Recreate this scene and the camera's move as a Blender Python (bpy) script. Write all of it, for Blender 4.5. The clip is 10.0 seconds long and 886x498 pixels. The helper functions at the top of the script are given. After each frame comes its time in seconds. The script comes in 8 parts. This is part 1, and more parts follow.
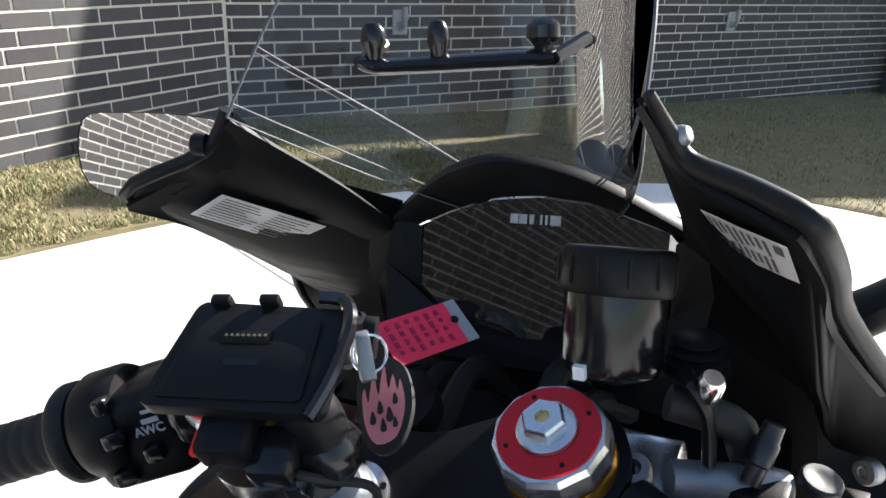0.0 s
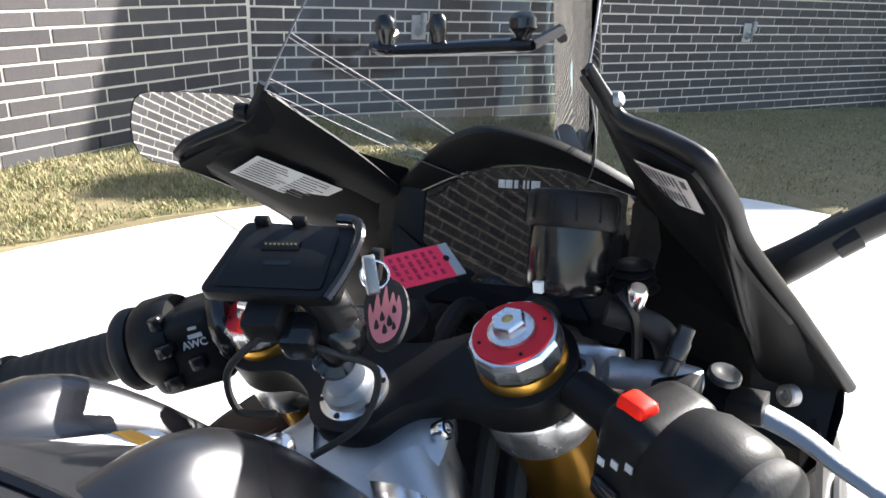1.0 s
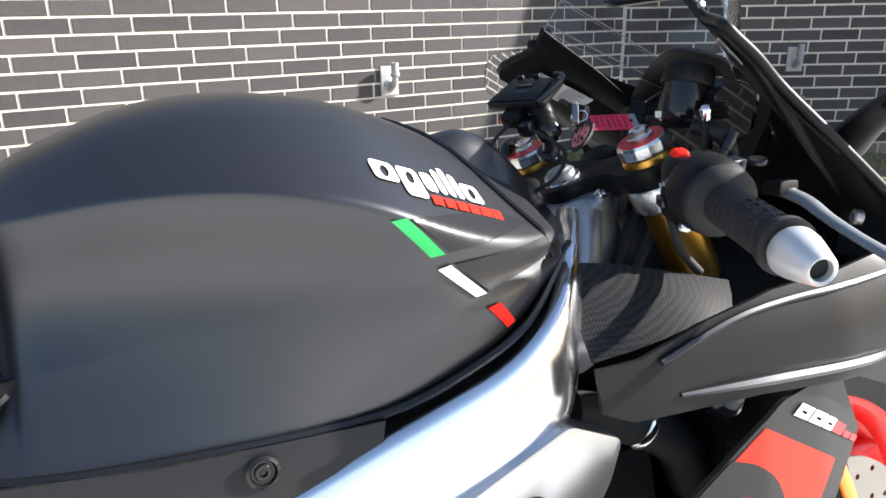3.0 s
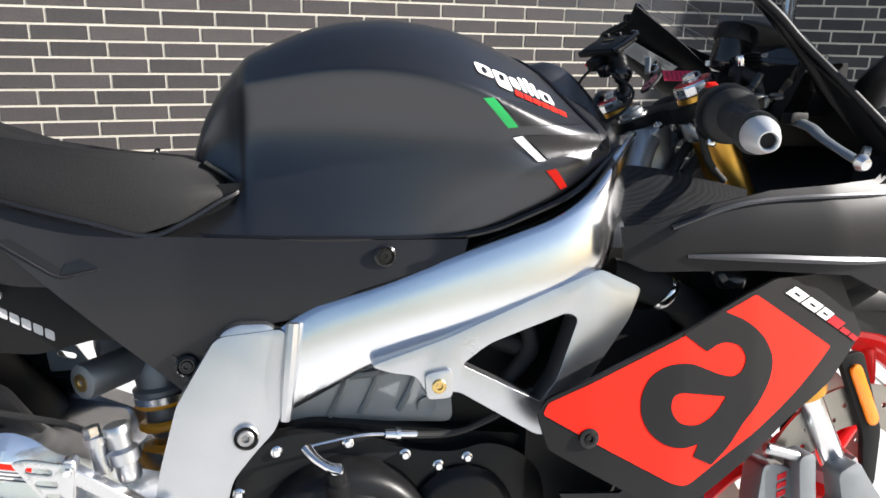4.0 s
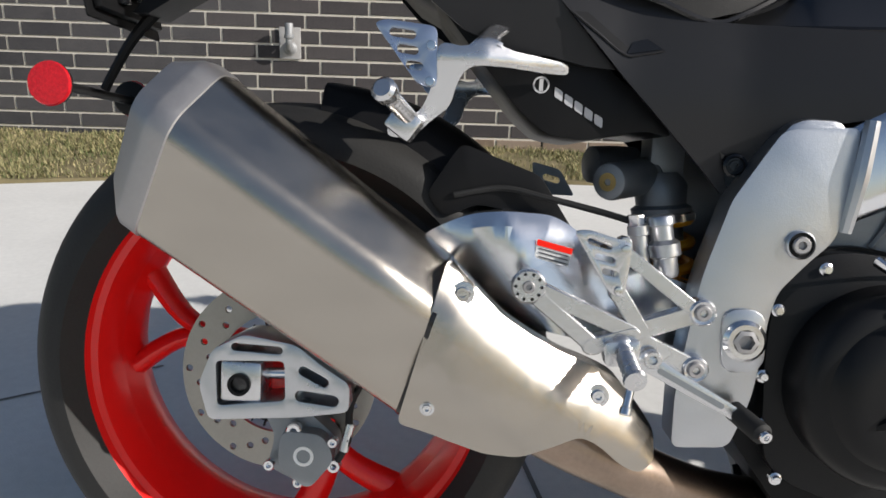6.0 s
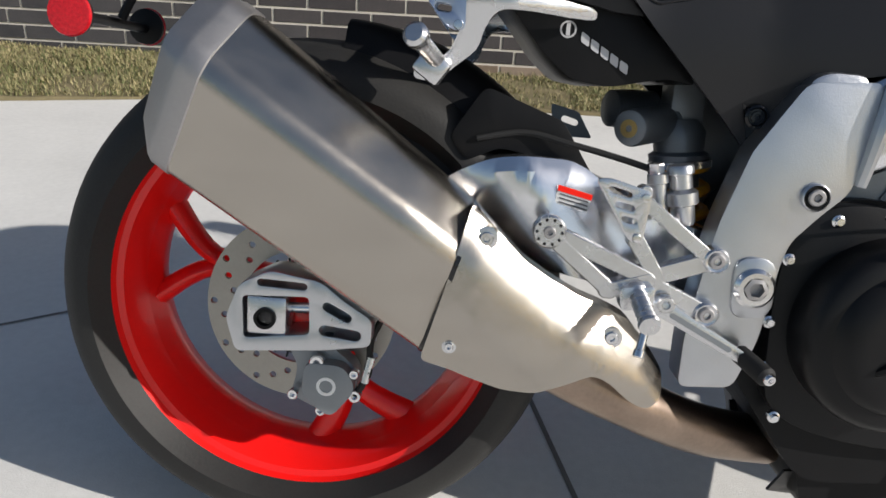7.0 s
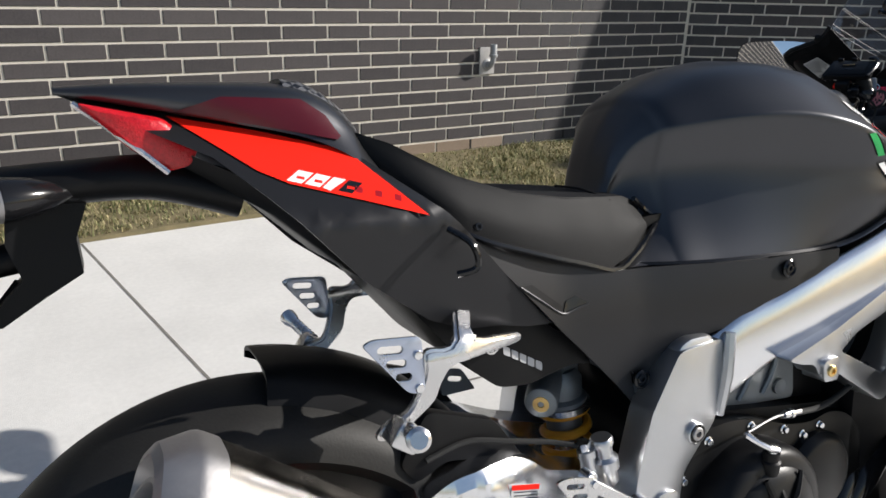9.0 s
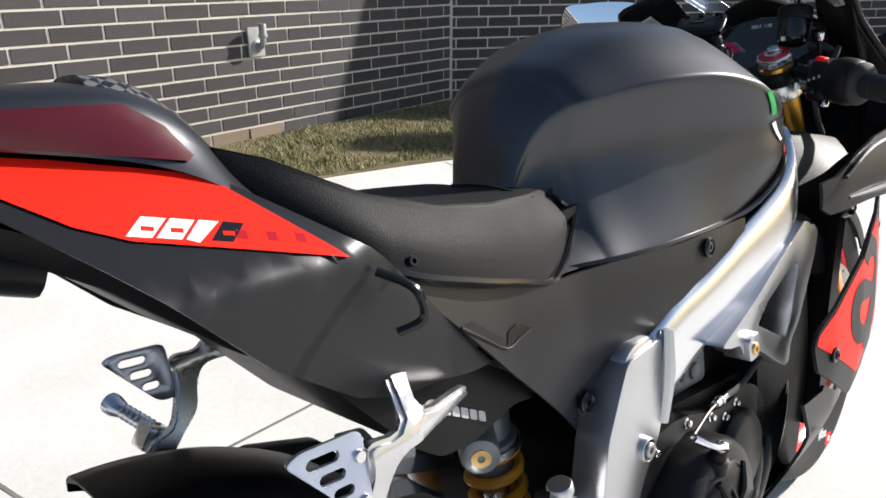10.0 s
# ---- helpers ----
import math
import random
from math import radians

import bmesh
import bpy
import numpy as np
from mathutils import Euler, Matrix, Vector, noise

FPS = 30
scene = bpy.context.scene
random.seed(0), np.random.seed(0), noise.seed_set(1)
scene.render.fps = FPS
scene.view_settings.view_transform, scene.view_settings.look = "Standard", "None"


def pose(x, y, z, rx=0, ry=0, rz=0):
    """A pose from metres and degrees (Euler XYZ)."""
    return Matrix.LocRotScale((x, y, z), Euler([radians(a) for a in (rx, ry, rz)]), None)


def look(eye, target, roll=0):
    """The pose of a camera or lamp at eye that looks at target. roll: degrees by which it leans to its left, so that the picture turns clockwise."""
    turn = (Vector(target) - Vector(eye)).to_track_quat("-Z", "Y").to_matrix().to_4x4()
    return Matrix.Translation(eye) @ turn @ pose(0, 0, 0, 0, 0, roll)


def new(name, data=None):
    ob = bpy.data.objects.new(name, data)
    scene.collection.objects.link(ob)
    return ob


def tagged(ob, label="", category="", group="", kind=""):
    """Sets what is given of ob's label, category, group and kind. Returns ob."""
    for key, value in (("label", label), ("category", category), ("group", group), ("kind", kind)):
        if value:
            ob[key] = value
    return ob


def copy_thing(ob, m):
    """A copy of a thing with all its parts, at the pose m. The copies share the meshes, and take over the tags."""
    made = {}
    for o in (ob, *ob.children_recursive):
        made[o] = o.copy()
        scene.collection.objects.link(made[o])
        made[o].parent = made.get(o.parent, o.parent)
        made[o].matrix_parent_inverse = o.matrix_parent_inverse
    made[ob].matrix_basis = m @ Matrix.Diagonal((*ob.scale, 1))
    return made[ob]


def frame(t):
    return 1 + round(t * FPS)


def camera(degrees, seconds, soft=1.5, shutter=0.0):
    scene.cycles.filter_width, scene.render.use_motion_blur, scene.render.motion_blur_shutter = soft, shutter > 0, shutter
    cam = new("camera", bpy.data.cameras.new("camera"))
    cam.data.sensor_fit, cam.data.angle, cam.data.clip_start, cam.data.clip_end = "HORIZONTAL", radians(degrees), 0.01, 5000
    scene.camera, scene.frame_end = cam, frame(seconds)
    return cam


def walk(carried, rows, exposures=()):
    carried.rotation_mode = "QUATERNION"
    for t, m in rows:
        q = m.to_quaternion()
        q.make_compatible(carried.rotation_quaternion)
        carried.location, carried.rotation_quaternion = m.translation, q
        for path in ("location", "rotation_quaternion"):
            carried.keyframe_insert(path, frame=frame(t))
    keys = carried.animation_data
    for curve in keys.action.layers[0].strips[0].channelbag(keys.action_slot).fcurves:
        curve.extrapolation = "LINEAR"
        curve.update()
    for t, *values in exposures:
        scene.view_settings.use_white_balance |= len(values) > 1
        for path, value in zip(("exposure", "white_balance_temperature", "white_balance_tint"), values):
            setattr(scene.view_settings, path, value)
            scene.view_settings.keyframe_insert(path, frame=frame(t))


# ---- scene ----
cam = camera(63.48, 10.0, soft=1.6)
# seconds, eye x, y, z, then heading, pitch and roll in degrees
ROWS = [
    (0.0, 0.3759, 0.1135, 1.0579, -63.18, -22.37, 2.39),
    (0.5, 0.3366, 0.0968, 1.0471, -63.37, -21.98, 2.96),
    (1.0, 0.2972, 0.0559, 1.0570, -61.90, -21.89, 3.28),
    (1.5, 0.2722, -0.0486, 1.0695, -50.94, -20.43, 0.56),
    (2.0, 0.2248, -0.1338, 1.0370, -44.22, -20.21, -0.38),
    (2.5, 0.1501, -0.2208, 1.0194, -38.03, -19.35, -0.60),
    (3.0, 0.0752, -0.3387, 0.9971, -31.02, -18.69, -0.94),
    (4.3, -0.0274, -0.7251, 0.9108, -16.96, -17.01, 2.06),
    (4.5, -0.0495, -0.7645, 0.9068, -15.79, -17.10, 2.24),
    (5.0, -0.1347, -0.7672, 0.8877, -12.09, -16.87, 2.25),
    (5.5, -0.2695, -0.6710, 0.8027, -7.10, -16.85, 2.12),
    (6.0, -0.3637, -0.5924, 0.6793, -2.30, -16.70, 1.98),
    (6.2, -0.3838, -0.5851, 0.6436, -0.47, -16.87, 1.81),
    (7.3, -0.3959, -0.6158, 0.7695, -3.89, -23.93, 4.14),
    (7.5, -0.3961, -0.6231, 0.8293, -4.05, -23.01, 4.32),
    (8.0, -0.4901, -0.6196, 0.9650, -11.16, -21.85, 4.63),
    (8.5, -0.5960, -0.5300, 1.0006, -20.75, -21.12, 2.64),
    (9.0, -0.6796, -0.4037, 1.0210, -32.17, -19.97, 1.34),
    (9.5, -0.7222, -0.2804, 1.0160, -42.03, -20.15, 2.45),
    (10.0, -0.6441, -0.1541, 0.9934, -50.91, -21.32, 0.08),
]
walk(cam, [(t, pose(x, y, z, 90 + pitch, 0, yaw) @ pose(0, 0, 0, 0, 0, roll)) for t, x, y, z, yaw, pitch, roll in ROWS],
     exposures=[(0.0, 1.7), (1.0, 2.2), (2.0, 2.2), (2.6, 1.88), (3.2, 1.53), (4.5, 0.8), (5.2, 0.65), (6.0, 0.10), (8.0, 0.0), (8.6, 0.1), (9.2, 0.4), (10.0, 0.7)])

# ---- sky and sun: low winter sun from the front of the motorcycle ----
SUN_AZ, SUN_EL = -25.2, 28.0        # degrees: heading of the sun from +x, height
world_sky = bpy.data.worlds.new("sky")
scene.world = world_sky
world_sky.use_nodes = True
wn = world_sky.node_tree
sky = wn.nodes.new("ShaderNodeTexSky")
sky.sky_type, sky.sun_disc = "NISHITA", False
sky.sun_elevation, sky.sun_rotation = radians(SUN_EL), radians(90 - SUN_AZ)
bg = wn.nodes["Background"]
bg.inputs["Strength"].default_value = 0.085
wn.links.new(sky.outputs[0], bg.inputs[0])
sun_data = bpy.data.lights.new("sun", "SUN")
sun_data.energy, sun_data.angle, sun_data.color = 5.0, radians(0.53), (1.0, 0.955, 0.9)
sun = new("sun", sun_data)
sun_dir = Vector((math.cos(radians(SUN_AZ)) * math.cos(radians(SUN_EL)), math.sin(radians(SUN_AZ)) * math.cos(radians(SUN_EL)), math.sin(radians(SUN_EL))))
sun.matrix_world = look(sun_dir * 30, (0, 0, 0))

# ---- materials ----
def mat(name, col, rough=0.5, metal=0.0, var=0.12, scale=18.0, fine=220.0, bump=0.0, bump_scale=None, rvar=0.08,
        coat=0.0, col2=None, random=0.0, island=0.0, spec=0.5, trans=0.0, ior=1.45, alpha=1.0, stretch=None, aniso=0.0):
    """A principled surface with variation at two scales and a fine relief."""
    m = bpy.data.materials.new(name)
    m.use_nodes = True
    nt = m.node_tree
    N, L = nt.nodes, nt.links
    b = N["Principled BSDF"]
    tc = N.new("ShaderNodeTexCoord")
    src = tc.outputs["Object"]
    if stretch:
        mp = N.new("ShaderNodeMapping")
        mp.inputs["Scale"].default_value = stretch
        L.new(src, mp.inputs[0])
        src = mp.outputs[0]
    n1, n2 = N.new("ShaderNodeTexNoise"), N.new("ShaderNodeTexNoise")
    for n, s, d in ((n1, scale, 4.0), (n2, fine, 2.0)):
        n.inputs["Scale"].default_value, n.inputs["Detail"].default_value = s, d
        L.new(src, n.inputs["Vector"])
    mix = N.new("ShaderNodeMix")
    mix.data_type = "RGBA"
    c2 = col2 or tuple(min(1.0, c * (1 + 2.2 * var) + 0.01 * var) for c in col)
    c1 = tuple(c * (1 - var) for c in col)
    mix.inputs[6].default_value, mix.inputs[7].default_value = (*c1, 1), (*c2, 1)
    half = N.new("ShaderNodeMath")
    half.operation = "MULTIPLY_ADD"
    half.inputs[1].default_value, half.inputs[2].default_value = 0.35, 0.0
    L.new(n2.outputs["Fac"], half.inputs[0])
    add = N.new("ShaderNodeMath")
    add.operation = "MULTIPLY_ADD"
    add.inputs[1].default_value = 0.75
    L.new(n1.outputs["Fac"], add.inputs[0])
    L.new(half.outputs[0], add.inputs[2])
    fac = add.outputs[0]
    if random or island:
        src2 = N.new("ShaderNodeObjectInfo").outputs["Random"] if random else N.new("ShaderNodeNewGeometry").outputs["Random Per Island"]
        r = N.new("ShaderNodeMath")
        r.operation = "MULTIPLY_ADD"
        r.inputs[1].default_value = (random or island)
        L.new(src2, r.inputs[0])
        sub = N.new("ShaderNodeMath")
        sub.operation = "SUBTRACT"
        sub.inputs[1].default_value = (random or island) / 2
        L.new(fac, r.inputs[2])
        L.new(r.outputs[0], sub.inputs[0])
        fac = sub.outputs[0]
    L.new(fac, mix.inputs[0])
    L.new(mix.outputs[2], b.inputs["Base Color"])
    rr = N.new("ShaderNodeMapRange")
    rr.inputs[3].default_value, rr.inputs[4].default_value = max(0.02, rough - rvar), min(1, rough + rvar)
    L.new(n1.outputs["Fac"], rr.inputs[0])
    L.new(rr.outputs[0], b.inputs["Roughness"])
    b.inputs["Metallic"].default_value = metal
    b.inputs["Coat Weight"].default_value = coat
    b.inputs["Coat Roughness"].default_value = 0.06
    b.inputs["Specular IOR Level"].default_value = spec
    b.inputs["Transmission Weight"].default_value = trans
    b.inputs["IOR"].default_value = ior
    b.inputs["Anisotropic"].default_value = aniso
    if bump:
        bp = N.new("ShaderNodeBump")
        bp.inputs["Strength"].default_value, bp.inputs["Distance"].default_value = bump, 0.002
        hsrc = n2.outputs["Fac"]
        if bump_scale:
            n3 = N.new("ShaderNodeTexNoise")
            n3.inputs["Scale"].default_value, n3.inputs["Detail"].default_value = bump_scale, 6
            L.new(src, n3.inputs["Vector"])
            hsrc = n3.outputs["Fac"]
        L.new(hsrc, bp.inputs["Height"])
        L.new(bp.outputs[0], b.inputs["Normal"])
    return m


def weave(m, scale=420.0, low=(0.012, 0.012, 0.013), high=(0.05, 0.05, 0.052)):
    """Turns a surface into a fine twill weave."""
    nt = m.node_tree
    N, L = nt.nodes, nt.links
    b = N["Principled BSDF"]
    tc = N.new("ShaderNodeTexCoord")
    ch = N.new("ShaderNodeTexChecker")
    ch.inputs["Scale"].default_value = scale
    ch.inputs["Color1"].default_value, ch.inputs["Color2"].default_value = (*low, 1), (*high, 1)
    mp = N.new("ShaderNodeMapping")
    mp.inputs["Rotation"].default_value = (0.5, 0.6, 0.78)
    L.new(tc.outputs["Object"], mp.inputs[0])
    L.new(mp.outputs[0], ch.inputs[0])
    L.new(ch.outputs["Color"], b.inputs["Base Color"])
    bp = N.new("ShaderNodeBump")
    bp.inputs["Strength"].default_value, bp.inputs["Distance"].default_value = 0.4, 0.0006
    L.new(ch.outputs["Fac"], bp.inputs["Height"])
    L.new(bp.outputs[0], b.inputs["Normal"])
    return m


def clear(name, tint, rough=0.02, mixing=0.86):
    """Thin clear sheet: mostly see-through, with a gloss on it."""
    m = bpy.data.materials.new(name)
    m.use_nodes = True
    nt = m.node_tree
    N, L = nt.nodes, nt.links
    N.remove(N["Principled BSDF"])
    tr, gl, mx = N.new("ShaderNodeBsdfTransparent"), N.new("ShaderNodeBsdfGlossy"), N.new("ShaderNodeMixShader")
    fr = N.new("ShaderNodeFresnel")
    fr.inputs["IOR"].default_value = 1.5
    tr.inputs[0].default_value = (*tint, 1)
    gl.inputs["Roughness"].default_value = rough
    L.new(fr.outputs[0], mx.inputs[0])
    L.new(tr.outputs[0], mx.inputs[1])
    L.new(gl.outputs[0], mx.inputs[2])
    L.new(mx.outputs[0], N["Material Output"].inputs[0])
    return m


M_BRICK = mat("charcoal_brick", (0.045, 0.041, 0.045), 0.85, var=0.35, scale=9, fine=160, bump=0.5, bump_scale=90, random=0.5, col2=(0.090, 0.080, 0.079))
M_BRICK_J = mat("charcoal_brick_joined", (0.042, 0.042, 0.049), 0.85, var=0.35, scale=9, fine=160, bump=0.5, bump_scale=90, island=0.5, col2=(0.085, 0.08, 0.081))
M_BASE = mat("earth_stained_brick", (0.2, 0.14, 0.095), 0.9, var=0.3, scale=5, fine=120, bump=0.5, bump_scale=80, random=0.5, col2=(0.33, 0.26, 0.2))
M_MORTAR = mat("pale_mortar", (0.52, 0.485, 0.42), 0.92, var=0.2, scale=3, fine=130, bump=0.6, bump_scale=160)
M_CONC = mat("broomed_concrete", (0.6, 0.59, 0.565), 0.88, var=0.16, scale=2.6, fine=60, bump=0.35, bump_scale=320, rvar=0.05)
M_JOINT = mat("dark_slab_joint", (0.16, 0.15, 0.135), 0.95, var=0.3, scale=14)
M_GRASS = mat("winter_grass", (0.105, 0.165, 0.040), 0.75, var=0.35, scale=2, fine=60, island=1.0, col2=(0.43, 0.36, 0.19))
M_SOIL = mat("lawn_soil", (0.10, 0.11, 0.042), 0.95, var=0.5, scale=9, fine=150, bump=0.8, bump_scale=60, col2=(0.29, 0.23, 0.13))
M_ZINC = mat("weathered_zinc", (0.27, 0.275, 0.28), 0.6, 0.5, var=0.3, scale=30, bump=0.2)
M_TAPPLATE = mat("grey_mortar_plate", (0.33, 0.32, 0.31), 0.8, var=0.25, scale=25, bump=0.3)

M_PAINT = mat("matt_graphite_paint", (0.076, 0.077, 0.083), 0.35, 0.88, var=0.04, scale=3, fine=900, rvar=0.02, spec=0.5)
M_SATIN = mat("satin_black_cover", (0.016, 0.016, 0.017), 0.3, var=0.08, scale=10, fine=800, rvar=0.03)
M_HUMP = mat("satin_dark_graphite", (0.065, 0.065, 0.069), 0.27, 0.85, var=0.05, scale=6, fine=900, rvar=0.03)
M_COVER = mat("satin_graphite_cover", (0.026, 0.026, 0.028), 0.36, 0.5, var=0.06, scale=4, fine=900, rvar=0.03, spec=0.4)
M_SIDE = mat("matt_black_paint", (0.013, 0.013, 0.014), 0.42, 0.15, var=0.06, scale=5, fine=900, rvar=0.03, spec=0.22)
M_PLASTIC = mat("matt_black_plastic", (0.0065, 0.0065, 0.007), 0.44, var=0.15, scale=30, fine=700, bump=0.05, rvar=0.06, spec=0.2)
M_ENGINE = mat("satin_black_engine_paint", (0.0055, 0.0055, 0.006), 0.36, var=0.25, scale=18, fine=500, bump=0.06, rvar=0.08, spec=0.28)
M_GLOSS = mat("gloss_black", (0.008, 0.008, 0.009), 0.16, var=0.1, scale=12, rvar=0.05)
M_RUBBER = mat("black_rubber", (0.010, 0.010, 0.010), 0.7, var=0.25, scale=40, fine=400, bump=0.1)
M_TYRE = mat("tyre_rubber", (0.011, 0.011, 0.012), 0.58, var=0.35, scale=9, fine=300, bump=0.12, col2=(0.034, 0.033, 0.031), spec=0.35)
M_SEAT = mat("black_seat_cover", (0.008, 0.008, 0.0085), 0.62, var=0.1, scale=12, fine=900, bump=0.25, spec=0.25)
M_RED = mat("fluorescent_red", (0.95, 0.02, 0.009), 0.45, var=0.03, scale=6, rvar=0.03, spec=0.2)
M_RIM = mat("red_rim_paint", (0.85, 0.009, 0.008), 0.3, var=0.06, scale=10, rvar=0.05, coat=0.3)
M_WHITE = mat("white_print", (0.8, 0.8, 0.78), 0.5, var=0.04)
M_PALE = mat("pale_grey_print", (0.45, 0.45, 0.46), 0.5, var=0.05)
M_GREEN = mat("green_print", (0.02, 0.42, 0.1), 0.45, var=0.04)
M_POLISH = mat("polished_aluminium", (0.8, 0.81, 0.84), 0.22, 1.0, var=0.04, scale=7, rvar=0.06)
M_CAST = mat("cast_aluminium", (0.52, 0.53, 0.55), 0.3, 0.97, var=0.1, scale=12, fine=900, bump=0.1, bump_scale=650)
M_CASTDARK = mat("grey_engine_casting", (0.22, 0.235, 0.25), 0.48, 0.7, var=0.15, scale=30, fine=800, bump=0.15)
M_ANOD = mat("satin_silver", (0.66, 0.66, 0.67), 0.26, 0.95, var=0.05, scale=40, bump=0.04)
M_STEEL = mat("brushed_steel", (0.4, 0.37, 0.33), 0.24, 1.0, var=0.1, scale=4, fine=160, stretch=(2.5, 9, 9), rvar=0.08, bump=0.08)
M_STEELDULL = mat("bead_blasted_steel", (0.36, 0.35, 0.35), 0.5, 0.9, var=0.08, scale=40, bump=0.08)
M_CHROME = mat("bright_bolt_steel", (0.75, 0.75, 0.76), 0.18, 1.0, var=0.08, scale=80)
M_GOLD = mat("gold_anodised", (0.62, 0.33, 0.06), 0.3, 0.95, var=0.06, scale=20, rvar=0.05)
M_REDANOD = mat("red_anodised", (0.6, 0.02, 0.03), 0.35, 0.6, var=0.05, scale=40)
M_SPRING = mat("yellow_spring", (0.75, 0.33, 0.02), 0.35, var=0.06, scale=40)
M_DISC = mat("brake_disc_steel", (0.3, 0.285, 0.26), 0.36, 1.0, var=0.12, scale=30, stretch=(1, 1, 1))
M_BROWN = mat("heat_tinted_pipe", (0.26, 0.2, 0.16), 0.35, 1.0, var=0.3, scale=20)
M_LENS = mat("red_lens", (0.36, 0.005, 0.010), 0.2, var=0.5, scale=260, fine=700, bump=0.5, bump_scale=420, coat=0.2)
M_DARKRED = mat("dark_red_cowl", (0.07, 0.004, 0.01), 0.3, var=0.06, scale=12, rvar=0.04)
M_AMBER = mat("amber_lens", (0.9, 0.22, 0.01), 0.2, var=0.1, scale=150, coat=0.5)
M_PAPER = mat("printed_label", (0.68, 0.68, 0.67), 0.5, var=0.06)
M_INK = mat("label_ink", (0.09, 0.09, 0.1), 0.6, var=0.1)
M_TAG = mat("red_paper_tag", (0.85, 0.03, 0.09), 0.5, var=0.06, scale=30)
M_PINK = mat("pink_print", (0.62, 0.2, 0.22), 0.6, var=0.12, scale=60)
M_FILM = mat("grey_tag_edge", (0.30, 0.31, 0.33), 0.25, var=0.1)
M_EDGE = mat("dark_screen_edge", (0.09, 0.09, 0.095), 0.3, var=0.2, scale=60)
M_BAREND = mat("satin_silver_bar_end", (0.62, 0.62, 0.62), 0.42, 0.55, var=0.06, scale=30, bump=0.03)
M_HEADCAST = mat("smooth_grey_casting", (0.42, 0.43, 0.44), 0.42, 0.85, var=0.12, scale=14, fine=500, bump=0.08, bump_scale=420)
M_MIRROR = mat("mirror_glass", (0.9, 0.9, 0.9), 0.01, 1.0, var=0.0, rvar=0.005)
M_SCREEN = clear("clear_screen", (0.66, 0.66, 0.67))
M_DASH = mat("dark_display_glass", (0.010, 0.010, 0.011), 0.02, var=0.05, rvar=0.004, coat=0.0, spec=0.5)
M_CARBON = weave(mat("dark_weave_panel", (0.03, 0.03, 0.032), 0.48, var=0.1, rvar=0.04, spec=0.2), 520, (0.008, 0.008, 0.009), (0.03, 0.03, 0.031))
M_COWLTEX = weave(mat("textured_pad", (0.03, 0.03, 0.03), 0.32, var=0.1), 150, (0.008, 0.008, 0.009), (0.11, 0.11, 0.115))
M_BRASS = mat("brass_contacts", (0.7, 0.5, 0.2), 0.3, 1.0)
M_BLUE = mat("blue_steel_plate", (0.45, 0.5, 0.62), 0.3, 0.95, var=0.06)

# ---- mesh helpers ----
def mesh_from(name, bm, material, smooth=True, angle=38):
    me = bpy.data.meshes.new(name)
    bmesh.ops.recalc_face_normals(bm, faces=bm.faces)
    if smooth:
        for f in bm.faces:
            f.smooth = True
        lim = radians(angle)
        for e in bm.edges:
            if len(e.link_faces) == 2 and e.calc_face_angle(0) > lim:
                e.smooth = False
    bm.to_mesh(me)
    bm.free()
    me.materials.append(material)
    return me


def part(name, bm, material, parent=None, label="", smooth=True, angle=38, at=None):
    ob = new(name, mesh_from(name, bm, material, smooth, angle))
    if parent is not None:
        ob.parent = parent
    if at is not None:
        ob.matrix_basis = at
    if label:
        ob["label"] = label
    return ob


def thing(name, label, category, m=None, group="", kind="", parent=None):
    e = new(name)
    e.empty_display_size = 0.05
    if m is not None:
        e.matrix_basis = m
    if parent is not None:
        e.parent = parent
    return tagged(e, label, category, group, kind) if label else e


def box(x0, x1, y0, y1, z0, z1, bevel=0.0, seg=2, bm=None, m=None):
    b2 = bmesh.new()
    bmesh.ops.create_cube(b2, size=1.0)
    for v in b2.verts:
        v.co = Vector((x0 if v.co.x < 0 else x1, y0 if v.co.y < 0 else y1, z0 if v.co.z < 0 else z1))
    if bevel:
        bmesh.ops.bevel(b2, geom=b2.edges[:], offset=bevel, segments=seg, affect="EDGES", profile=0.5)
    if m is not None:
        b2.transform(m)
    return merge(bm, b2)


def merge(bm, b2):
    if bm is None:
        return b2
    me = bpy.data.meshes.new("tmp")
    b2.to_mesh(me)
    b2.free()
    bm.from_mesh(me)
    bpy.data.meshes.remove(me)
    return bm


def axis_matrix(a, b):
    """A pose at a whose z axis points to b."""
    a, b = Vector(a), Vector(b)
    return Matrix.Translation(a) @ (b - a).to_track_quat("Z", "Y").to_matrix().to_4x4()


